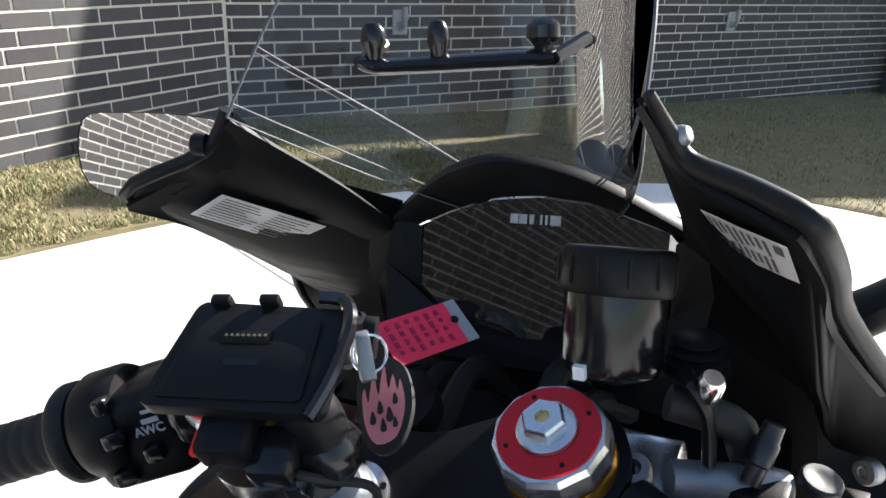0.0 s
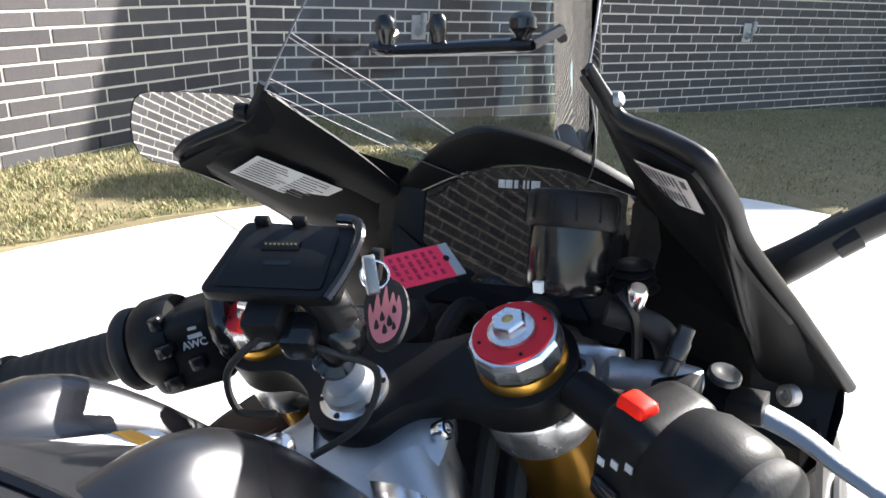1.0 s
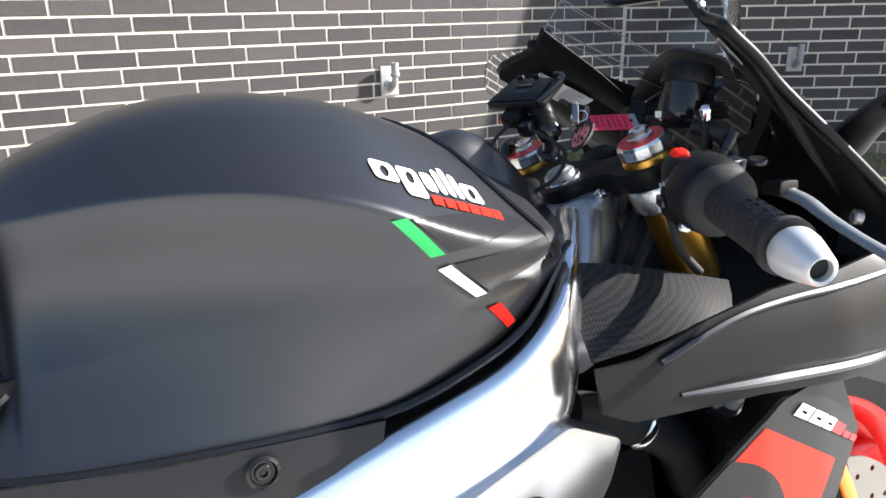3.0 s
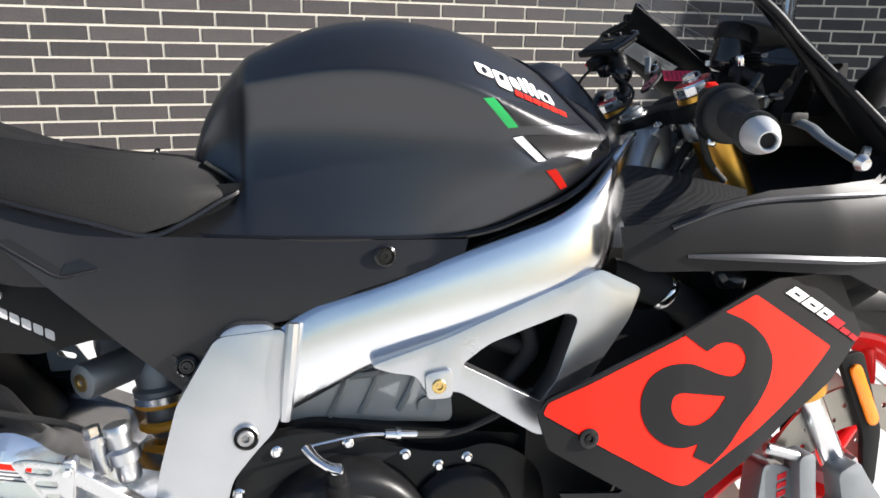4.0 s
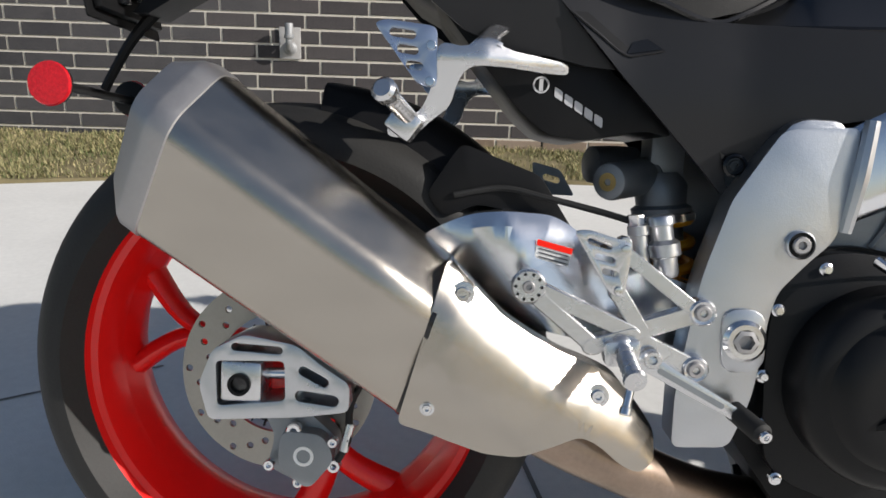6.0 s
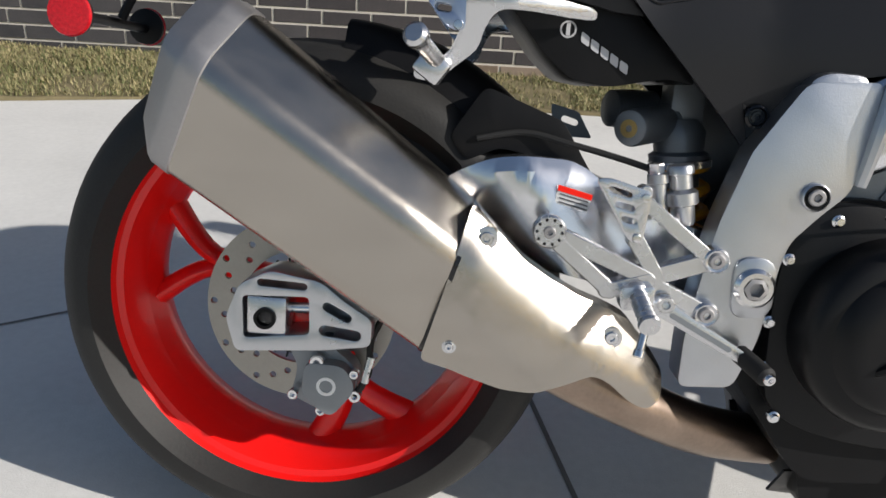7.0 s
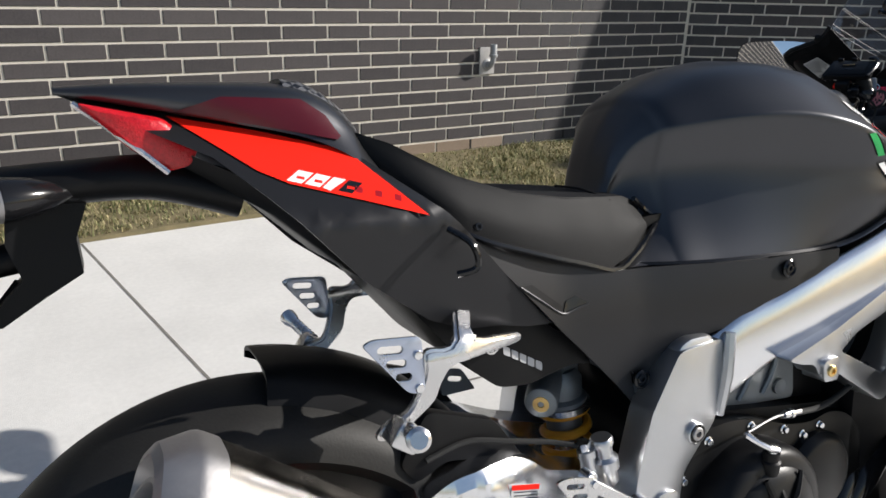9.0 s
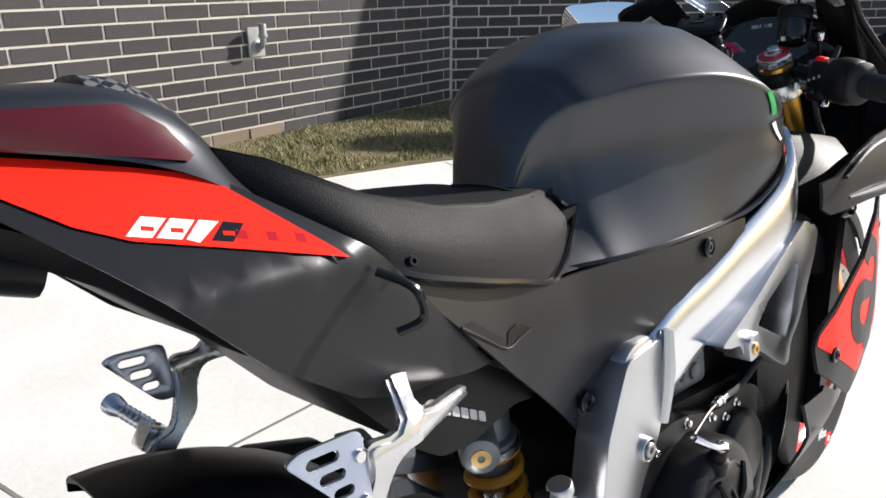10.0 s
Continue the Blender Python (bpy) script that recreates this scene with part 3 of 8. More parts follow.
def lettering(text, size, material, parent, name, m, shear=0.0, bold=0.0):
    """A word in the built-in font as a thin mesh; m places its lower left, reading along x with z up."""
    cu = bpy.data.curves.new("word", "FONT")
    cu.body, cu.size, cu.shear, cu.extrude, cu.offset = text, size, shear, 0.0003, bold
    ob = new("word", cu)
    me = bpy.data.meshes.new_from_object(ob)
    bpy.data.objects.remove(ob)
    me.transform(m @ pose(0, 0, 0, 90, 0, 0))
    me.materials.clear()
    me.materials.append(material)
    o = new(name, me)
    o.parent = parent
    return o


# --- tank: half sections from the top down: (half width, height)
TANK = [
    (0.462, [(0, 0.735), (0.030, 0.733), (0.045, 0.727), (0.060, 0.718), (0.080, 0.709), (0.1085, 0.700)]),
    (0.484, [(0, 0.765), (0.028, 0.761), (0.040, 0.750), (0.052, 0.738), (0.076, 0.722), (0.110, 0.700)]),
    (0.498, [(0, 0.795), (0.030, 0.790), (0.043, 0.780), (0.048, 0.760), (0.066, 0.735), (0.112, 0.700)]),
    (0.508, [(0, 0.828), (0.034, 0.820), (0.046, 0.805), (0.050, 0.778), (0.068, 0.738), (0.113, 0.700)]),
    (0.522, [(0, 0.858), (0.040, 0.849), (0.054, 0.836), (0.054, 0.792), (0.074, 0.742), (0.116, 0.700)]),
    (0.536, [(0, 0.878), (0.048, 0.867), (0.068, 0.852), (0.064, 0.798), (0.082, 0.745), (0.119, 0.700)]),
    (0.548, [(0, 0.889), (0.054, 0.879), (0.080, 0.858), (0.074, 0.801), (0.089, 0.748), (0.1215, 0.6995)]),
    (0.562, [(0, 0.900), (0.060, 0.889), (0.094, 0.864), (0.086, 0.806), (0.098, 0.750), (0.1245, 0.699)]),
    (0.605, [(0, 0.926), (0.075, 0.914), (0.120, 0.871), (0.108, 0.812), (0.116, 0.753), (0.136, 0.698)]),
    (0.650, [(0, 0.940), (0.085, 0.927), (0.146, 0.876), (0.130, 0.815), (0.132, 0.755), (0.146, 0.698)]),
    (0.700, [(0, 0.946), (0.092, 0.932), (0.168, 0.874), (0.149, 0.815), (0.147, 0.756), (0.153, 0.698)]),
    (0.745, [(0, 0.945), (0.095, 0.930), (0.182, 0.867), (0.165, 0.812), (0.160, 0.757), (0.157, 0.698)]),
    (0.790, [(0, 0.936), (0.095, 0.921), (0.191, 0.852), (0.180, 0.805), (0.172, 0.756), (0.160, 0.700)]),
    (0.825, [(0, 0.927), (0.089, 0.911), (0.189, 0.836), (0.188, 0.800), (0.182, 0.758), (0.163, 0.710)]),
    (0.860, [(0, 0.914), (0.084, 0.897), (0.181, 0.822), (0.184, 0.790), (0.184, 0.762), (0.170, 0.725)]),
    (0.895, [(0, 0.898), (0.077, 0.880), (0.168, 0.812), (0.175, 0.785), (0.178, 0.765), (0.168, 0.740)]),
    (0.930, [(0, 0.880), (0.070, 0.862), (0.155, 0.808), (0.165, 0.790), (0.163, 0.775), (0.152, 0.757)]),
    (0.965, [(0, 0.858), (0.055, 0.845), (0.130, 0.806), (0.140, 0.796), (0.140, 0.788), (0.130, 0.780)]),
]


def half_curve(half, n=4):
    pts = smooth_path([(0, w, z) for w, z in half], n)
    return [(max(p.y, 0.0), p.z) for p in pts]


def ring_from(x, half, n=4, shift=0.0):
    c = half_curve(half, n)
    right = [(x, shift - w, z) for w, z in c]
    left = [(x, shift + w, z) for w, z in reversed(c[1:])]
    return right + left


def refine(rows, n=3):
    """More stations between the given half sections."""
    out = []
    k = len(rows[0][1])
    xs = [r[0] for r in rows]
    curves = [smooth_path([(r[0], r[1][j][0], r[1][j][1]) for r in rows], n) for j in range(k)]
    for i in range(len(curves[0])):
        out.append((curves[0][i].x, [(curves[j][i].y, curves[j][i].z) for j in range(k)]))
    return out


def creased(half, k=2):
    """Tightens the bend of a half section at its shoulder."""
    p, a, b = Vector(half[k]), Vector(half[k - 1]), Vector(half[k + 1])
    half = [(w - (0.007 if i == k + 1 else 0.003 if i == k + 2 else 0.0), z) for i, (w, z) in enumerate(half)]
    return half[:k] + [tuple(p + (a - p) * 0.14), tuple(p + Vector((0.0, -0.004)) + (b - p) * 0.10)] + half[k + 1:]


TANK_ROWS = refine([(x, creased(h)) for x, h in TANK], 5)


def fair(rows, times):
    """Evens the run of each line along the shell, its ends kept."""
    for _ in range(times):
        rows = [rows[0]] + [(b[0], [tuple(0.25 * p[i] + 0.5 * q[i] + 0.25 * r[i] for i in (0, 1)) for p, q, r in zip(a[1], b[1], c[1])]) for a, b, c in zip(rows, rows[1:], rows[2:])] + [rows[-1]]
    return rows


TANK_ROWS = fair(TANK_ROWS, 26)
tank = thing("fuel_tank", "", "", parent=bike)
tank["label"] = "matt graphite fuel tank with tricolour stripes"
tb = loft([ring_from(x, h) for x, h in TANK_ROWS], caps=True)
TANK_TREE = BVHTree.FromBMesh(tb)
part("tank_shell", tb, M_PAINT, tank, angle=60)
# front half of the shell: black airbox cover that the tank meets along a dark seam
COVER = [
    (0.880, [(0, 0.888), (0.030, 0.889), (0.048, 0.891), (0.070, 0.880), (0.092, 0.862), (0.120, 0.838), (0.150, 0.806), (0.150, 0.770)]),
    (0.915, [(0, 0.878), (0.030, 0.880), (0.046, 0.896), (0.066, 0.894), (0.086, 0.868), (0.115, 0.838), (0.150, 0.806), (0.148, 0.770)]),
    (0.945, [(0, 0.864), (0.030, 0.866), (0.046, 0.888), (0.064, 0.885), (0.082, 0.858), (0.108, 0.828), (0.140, 0.802), (0.138, 0.770)]),
    (0.975, [(0, 0.845), (0.030, 0.846), (0.044, 0.864), (0.060, 0.861), (0.076, 0.840), (0.096, 0.815), (0.120, 0.795), (0.118, 0.770)]),
    (1.000, [(0, 0.826), (0.028, 0.827), (0.040, 0.838), (0.054, 0.835), (0.068, 0.820), (0.084, 0.802), (0.100, 0.788), (0.098, 0.768)]),
    (1.025, [(0, 0.806), (0.026, 0.806), (0.036, 0.810), (0.048, 0.807), (0.060, 0.798), (0.070, 0.790), (0.080, 0.780), (0.078, 0.765)]),
]
part("front_cover", loft([ring_from(x, h, 4, 0.012) for x, h in refine(COVER, 3)]), M_HUMP, tank, "satin graphite airbox cover with two humps", angle=70)
part("cover_label", box(0.905, 0.955, -0.012, 0.022, 0.0, 0.0012, m=Matrix.Translation((0, 0, 0.0)) @ Matrix.Translation((0.93, 0, 0.8765)) @ pose(0, 0, 0, 0, 22, 0) @ Matrix.Translation((-0.93, 0, 0))), M_PAPER, tank, "white label with a yellow band", smooth=False)
part("cover_label_band", box(0.935, 0.945, -0.012, 0.022, 0.0012, 0.0018, m=Matrix.Translation((0.93, 0, 0.8765)) @ pose(0, 0, 0, 0, 22, 0) @ Matrix.Translation((-0.93, 0, 0))), M_SPRING, tank, "yellow band", smooth=False)
part("cover_bolt", bolt((1.012, 0.013, 0.826), (-0.2, 0, 1), 0.010, 0.006), M_CHROME, tank)
seam_pts = []
for w in np.linspace(-0.99, 0.99, 41):
    ang = abs(w)
    x = interp(ang, [0, 0.3, 0.6, 0.85, 1.0], [0.868, 0.885, 0.915, 0.945, 0.960])
    y = w * 0.165
    h = TANK_TREE.ray_cast(Vector((x, y, 1.5)), Vector((0, 0, -1)))
    if h[0]:
        seam_pts.append(h[0] + Vector((0, 0, 0.001)))
part("seam", tube(seam_pts, 0.0028, 6, 1), M_GLOSS, tank, "black seam")
part("lower_seam", tube([(0.468, -0.088, 0.702), (0.55, -0.127, 0.699), (0.65, -0.150, 0.697), (0.785, -0.162, 0.698), (0.86, -0.172, 0.722), (0.91, -0.166, 0.744), (0.955, -0.14, 0.772), (0.985, -0.12, 0.792)], 0.0035, 6, 5), M_GLOSS, tank, "black seam")
# prints on the tank
STRIPES = [([(0.795, 0.841), (0.806, 0.842), (0.835, 0.812), (0.824, 0.811)], M_GREEN, "green stripe"),
           ([(0.830, 0.801), (0.840, 0.803), (0.869, 0.777), (0.859, 0.776)], M_WHITE, "white stripe"),
           ([(0.868, 0.766), (0.880, 0.768), (0.898, 0.748), (0.889, 0.745)], M_RED, "red stripe")]
for out, m_, lab in STRIPES:
    decal(out, TANK_TREE, m_, tank, "stripe", lab)
for out in ([(0.809, 0.842), (0.9, 0.832), (0.935, 0.818), (0.838, 0.813)], [(0.843, 0.803), (0.945, 0.806), (0.95, 0.793), (0.872, 0.778)]):
    decal(out, TANK_TREE, M_COVER, tank, "stripe", "dark grey band", lift=0.0017, step=0.005)
# maker's mark: rounded white blocks on the shoulder, with a red word under it
x0, z0 = 0.797, 0.870
for k, (w, up, dn) in enumerate([(0.019, 0.018, 0.0), (0.018, 0.018, 0.007), (0.011, 0.018, 0.0), (0.006, 0.024, 0.0), (0.006, 0.028, 0.0), (0.006, 0.024, 0.0), (0.018, 0.018, 0.0)]):
    sl = -0.34
    o = rounded([(x0, z0 + sl * (x0 - 0.797) - dn), (x0 + w, z0 + sl * (x0 + w - 0.797) - dn), (x0 + w - 0.001, z0 + sl * (x0 + w - 0.797) + up * 0.75), (x0 - 0.001, z0 + sl * (x0 - 0.797) + up * 0.75)], 0.004)
    loops = [o]
    if w > 0.015:
        cx, cz = x0 + w * 0.48, z0 + sl * (x0 + w / 2 - 0.797) + up * 0.36
        loops.append([(cx + 0.0036 * math.cos(a), cz + 0.0042 * math.sin(a)) for a in np.linspace(0, 6.283, 13)[:-1]])
    decal(loops, TANK_TREE, M_WHITE, tank, "mark_block", "white printed block", step=0.008)
    x0 += w + 0.0022
for k in range(6):
    a = 0.838 + 0.0115 * k
    zz = 0.8465 - 0.33 * (a - 0.838)
    decal([(a, zz), (a + 0.0095, zz - 0.003), (a + 0.0105, zz + 0.003), (a + 0.001, zz + 0.006)], TANK_TREE, M_RED, tank, "mark_bar", "red printed bar", step=0.008)


# --- seat
def seat_ring(x, zt, w, zb, wb):
    half = [(0, zt - 0.003), (w * 0.6, zt - 0.001), (w * 0.97, zt - 0.002), (w * 1.01, zt - 0.0035), (w * 1.035, zt - 0.009), (wb * 0.99, (zt + zb) / 2 - 0.006), (wb + 0.001, zb)]
    return ring_from(x, half, 3)


seat = thing("rider_seat", "", "", parent=bike)
seat["label"] = "black rider seat with a stitched edge"
SEAT = [(0.172, 0.878, 0.055, 0.845, 0.058), (0.20, 0.866, 0.075, 0.815, 0.085), (0.232, 0.846, 0.092, 0.79, 0.115), (0.262, 0.829, 0.102, 0.770, 0.125), (0.325, 0.807, 0.112, 0.745, 0.130), (0.388, 0.796, 0.112, 0.724, 0.126),
        (0.450, 0.790, 0.102, 0.706, 0.118), (0.490, 0.786, 0.086, 0.718, 0.108), (0.520, 0.776, 0.074, 0.736, 0.094), (0.545, 0.756, 0.06, 0.744, 0.075)]
part("cushion", loft([seat_ring(*r) for r in SEAT]), M_SEAT, seat, angle=50)
part("welt", tube([(0.20, -0.09, 0.813), (0.262, -0.128, 0.768), (0.34, -0.133, 0.739), (0.40, -0.128, 0.720), (0.455, -0.120, 0.703), (0.49, -0.112, 0.715), (0.525, -0.098, 0.735), (0.548, -0.083, 0.748), (0.535, -0.076, 0.762), (0.512, -0.083, 0.778)], 0.0035, 6, 5), M_GLOSS, seat, "shiny black edge welt")
part("seat_base", loft([[(x, y, z) for x, z in rounded([(0.38, 0.700), (0.44, 0.668), (0.60, 0.668), (0.60, 0.760), (0.50, 0.752), (0.40, 0.735)], 0.01)] for y in (-0.088, -0.080, 0.080, 0.088)]), M_PLASTIC, seat, "black seat base", angle=40)
part("seat_rib", tube([(0.455, 0, 0.792), (0.458, -0.05, 0.792), (0.462, -0.1, 0.782)], 0.0015, 6), M_SEAT, seat)


# --- side cover and tail panels
def cover_depth(x, z):
    w = interp(x, [0.05, 0.2, 0.27, 0.38, 0.49, 0.6, 0.7, 0.8], [0.09, 0.146, 0.140, 0.122, 0.124, 0.142, 0.157, 0.165])
    return -(w + 0.012 * math.sin((z - 0.55) * 18) - 0.004)


cover = thing("side_cover", "", "", parent=bike)
cover["label"] = "matt black side cover under the seat"
OUT_COVER = [(0.240, 0.782), (0.300, 0.752), (0.390, 0.722), (0.455, 0.703), (0.620, 0.696), (0.785, 0.694), (0.780, 0.676), (0.665, 0.642), (0.600, 0.614), (0.558, 0.606), (0.527, 0.597), (0.485, 0.530), (0.455, 0.562), (0.372, 0.645), (0.300, 0.722)]
part("cover_panel", sheet(OUT_COVER, cover_depth, 0.004, 0.028), M_COVER, cover, angle=60)
part("cover_panel", mirror_y(sheet(OUT_COVER, cover_depth, 0.004, 0.04)), M_COVER, cover, angle=60)
CT = BVHTree.FromBMesh(sheet(OUT_COVER, cover_depth, 0.0, 0.03))
# the vent is flat here: dark prints give the shade of its hollow
decal([(0.3728, 0.668), (0.4073, 0.674), (0.392, 0.6835), (0.378, 0.680)], CT, M_GLOSS, cover, "vent_shade", "vent slot, painted dark for the shade inside it", lift=0.0012)
decal([(0.318, 0.706), (0.370, 0.669), (0.374, 0.674), (0.332, 0.706)], CT, M_SIDE, cover, "vent_shade", "groove leading into the slot, its shade painted on", lift=0.0010)
part("slot_lip", tube([(x, cover_depth(x, z) - 0.0008, z) for x, z in ((0.316, 0.706), (0.345, 0.685), (0.3715, 0.667), (0.390, 0.669), (0.409, 0.673))], 0.0014, 6, 3), M_COVER, cover, "raised lip of the vent")
# no hollow is cut round the screw; its shade is a dark print
decal([(0.472, 0.578), (0.500, 0.560), (0.484, 0.540)], CT, M_GLOSS, cover, "pocket_shade", "shade of the screw recess, painted as a dark patch", lift=0.001)
for p in ((0.487, -0.128, 0.565), (0.695, -0.162, 0.679)):
    part("screw_cup", lathe([(0.011, -0.002), (0.012, 0.002), (0.0095, 0.0035), (0.008, 0.001)], p, (p[0], p[1] - 1, p[2]), 20), M_GLOSS, cover)
    part("screw", bolt(p, (0, -1, 0), 0.0062, 0.003), M_GLOSS, cover)

tail = thing("tail_unit", "", "", parent=bike)
tail["label"] = "black tail with red panels and a seat cowl"


def tail_depth(x, z):
    w = 1.183 - 0.0617 * x - 1.282 * z
    if z < 0.80:
        w = min(w, 0.150 - 0.22 * (0.80 - z), interp(x, [0.2, 0.27, 0.38], [0.15, 0.138, 0.114]))
    return -max(0.012, min(w, 0.152))


OUT_TAIL = [(-0.100, 0.926), (-0.01, 0.905), (0.07, 0.888), (0.150, 0.866), (0.178, 0.842), (0.243, 0.784), (0.300, 0.722), (0.365, 0.654), (0.335, 0.656), (0.298, 0.664), (0.255, 0.668), (0.212, 0.686), (0.142, 0.739), (0.100, 0.784), (0.061, 0.826), (0.024, 0.862)]
for mir in (False, True):
    b2 = sheet(OUT_TAIL, tail_depth, 0.004, 0.024)
    part("tail_panel", mirror_y(b2) if mir else b2, M_COVER, tail, angle=60)
TT = BVHTree.FromBMesh(sheet(OUT_TAIL, tail_depth, 0.0, 0.02))
RED_TAIL = [(-0.008, 0.9015), (0.07, 0.884), (0.148, 0.862), (0.160, 0.852), (0.207, 0.797), (0.15, 0.815), (0.085, 0.835), (0.06, 0.848), (0.03, 0.872)]
decal(RED_TAIL, TT, M_RED, tail, "red_panel", "fluorescent red panel")
def print_z(x):
    return 0.8375 - 0.28 * (x - 0.085)


# model print: slanted pale blocks with open middles, then small dark red ones
x0 = 0.083
for k, (w, slot) in enumerate(((0.013, True), (0.013, True), (0.011, False), (0.012, True))):
    zz = print_z(x0)
    h, lean, sl = 0.0078, 0.0150, -0.30
    o = [(x0, zz), (x0 + w * (0.55 if k == 2 else 1.0), zz + sl * w), (x0 + w + lean, zz + sl * w + h), (x0 + lean, zz + h)]
    loops = [o]
    if slot:
        cx, cz = x0 + 0.5 * (w + lean), zz + 0.5 * (sl * w + h)
        loops.append([(cx - 0.0042, cz - 0.0010), (cx + 0.0026, cz - 0.0010 + sl * 0.0065), (cx + 0.0042, cz + 0.0012 + sl * 0.0065), (cx - 0.0026, cz + 0.0012)])
    decal(loops, TT, M_WHITE if k < 3 else M_GLOSS, tail, "model_bar", "slanted printed model block", lift=0.0024, step=0.006)
    x0 += w + 0.0025
for k in range(3):
    x0 += 0.002
    zz = print_z(x0) + 0.002
    decal([(x0, zz), (x0 + 0.006, zz - 0.0018), (x0 + 0.0085, zz + 0.003), (x0 + 0.0025, zz + 0.0048)], TT, M_REDANOD, tail, "model_bar", "dark red printed bar", lift=0.0024, step=0.006)
    x0 += 0.0065
    x0 += 0.009
COWL = [(-0.100, [(0, 0.932), (0.012, 0.931), (0.018, 0.929), (0.020, 0.927), (0.020, 0.925)]),
        (-0.04, [(0, 0.934), (0.022, 0.932), (0.034, 0.927), (0.036, 0.918), (0.030, 0.912)]),
        (0.04, [(0, 0.933), (0.030, 0.930), (0.048, 0.922), (0.052, 0.905), (0.048, 0.894)]),
        (0.105, [(0, 0.930), (0.034, 0.926), (0.056, 0.915), (0.062, 0.892), (0.064, 0.878)]),
        (0.140, [(0, 0.920), (0.034, 0.915), (0.056, 0.902), (0.066, 0.882), (0.075, 0.864)]),
        (0.165, [(0, 0.900), (0.032, 0.896), (0.052, 0.884), (0.066, 0.868), (0.085, 0.848)]),
        (0.185, [(0, 0.872), (0.030, 0.868), (0.046, 0.860), (0.060, 0.850), (0.080, 0.838)])]
cb = loft([ring_from(x, h, 3) for x, h in refine(COWL, 3)])
COWL_TREE = BVHTree.FromBMesh(cb)
part("seat_cowl", cb, M_PAINT, tail, angle=60)
decal([(0.0, 0.905), (0.04, 0.917), (0.115, 0.912), (0.138, 0.895), (0.150, 0.874), (0.145, 0.871), (0.07, 0.889)], COWL_TREE, M_DARKRED, tail, "cowl_inlay", "dark red glossy inlay")
pad = loft([ring_from(x, [(0, z + 0.004), (0.022, z + 0.003), (0.036, z - 0.005), (0.040, z - 0.012)], 3) for x, z in ((0.105, 0.930), (0.125, 0.927), (0.145, 0.917), (0.165, 0.900), (0.180, 0.880), (0.186, 0.868))])
part("bum_pad", pad, M_COWLTEX, tail, "textured black pad")
# under tray and rear lamp
part("under_tray", loft([[(x, s * w, z) for s, z in ((-1, zt), (1, zt), (0.8, zb), (-0.8, zb))] for x, w, zt, zb in ((-0.02, 0.03, 0.88, 0.868), (0.08, 0.07, 0.825, 0.80), (0.15, 0.11, 0.765, 0.735), (0.24, 0.12, 0.715, 0.69))]), M_PLASTIC, tail, angle=50)
LAMP = [(-0.085, 0.918), (-0.01, 0.900), (0.02, 0.868), (0.010, 0.852), (-0.012, 0.848), (-0.045, 0.875)]
part("tail_lamp", loft([[(x * f + (1 - f) * -0.03, y, 0.885 + (z - 0.885) * f) for x, z in rounded(LAMP, 0.006, 3)] for y, f in ((-0.045, 0.75), (-0.040, 0.95), (0, 1.0), (0.040, 0.95), (0.045, 0.75))]), M_LENS, tail, "red tail lamp lens", angle=50)
part("lamp_trim", tube([(-0.085, -0.028, 0.916), (-0.04, -0.042, 0.876), (-0.012, -0.046, 0.849)], 0.003, 6), M_ANOD, tail, "clear lamp rim")


# --- aluminium frame
frame_beam = thing("frame", "", "", parent=bike)
frame_beam["label"] = "polished aluminium twin-spar frame"
SPAR = [  # x, z top, z bottom, half width
    (0.580, 0.604, 0.507, 0.152), (0.625, 0.630, 0.530, 0.158), (0.675, 0.645, 0.556, 0.164), (0.730, 0.664, 0.574, 0.170), (0.785, 0.683, 0.586, 0.174), (0.835, 0.700, 0.596, 0.178),
    (0.880, 0.716, 0.610, 0.180), (0.915, 0.736, 0.630, 0.178), (0.945, 0.760, 0.652, 0.170), (0.970, 0.783, 0.690, 0.150), (1.000, 0.800, 0.730, 0.115), (1.035, 0.812, 0.765, 0.070)]


def spar_ring(x, zt, zb, w, t=0.042):
    zc, hh = (zt + zb) / 2, (zt - zb) / 2
    out = []
    for a, b in ((-0.2, 1.0), (0.45, 1.0), (0.78, 0.95), (0.92, 0.8), (1.0, 0.35), (1.03, -0.1), (1.0, -0.55), (0.92, -0.84), (0.6, -1.0), (-0.2, -1.0), (-1.0, -0.8), (-1.0, 0.85)):
        out.append((x, -(w - t / 2 + a * t / 2), zc + b * hh))
    return out


sp = loft([spar_ring(p.x, p.y, p.z, w) for p, w in zip(smooth_path([(a, b, c) for a, b, c, d in SPAR], 4), [q.x for q in smooth_path([(d, 0, 0) for a, b, c, d in SPAR], 4)])])
part("spar", sp.copy(), M_POLISH, frame_beam, "mirror-bright polished spar", angle=70)
part("spar", mirror_y(sp), M_POLISH, frame_beam, "mirror-bright polished spar", angle=70)
UPR = rounded([(0.478, 0.532), (0.505, 0.577), (0.520, 0.601), (0.590, 0.606), (0.584, 0.522), (0.576, 0.497), (0.5546, 0.4755), (0.530, 0.446), (0.524, 0.421), (0.520, 0.375), (0.515, 0.338), (0.4976, 0.287), (0.442, 0.283), (0.441, 0.336), (0.447, 0.388), (0.456, 0.455)], [0.008] + [0.010] * 14 + [0.02])
for s in (-1, 1):
    up = plate(UPR, -0.158, -0.118, 0.007, 3)
    part("pivot_plate", up if s < 0 else mirror_y(up), M_CAST, frame_beam, "matt cast aluminium plate")
part("weld_rib", tube([(0.586, -0.157, 0.507), (0.592, -0.162, 0.56), (0.598, -0.160, 0.612)], [0.006, 0.008, 0.007], 8), M_CAST, frame_beam)
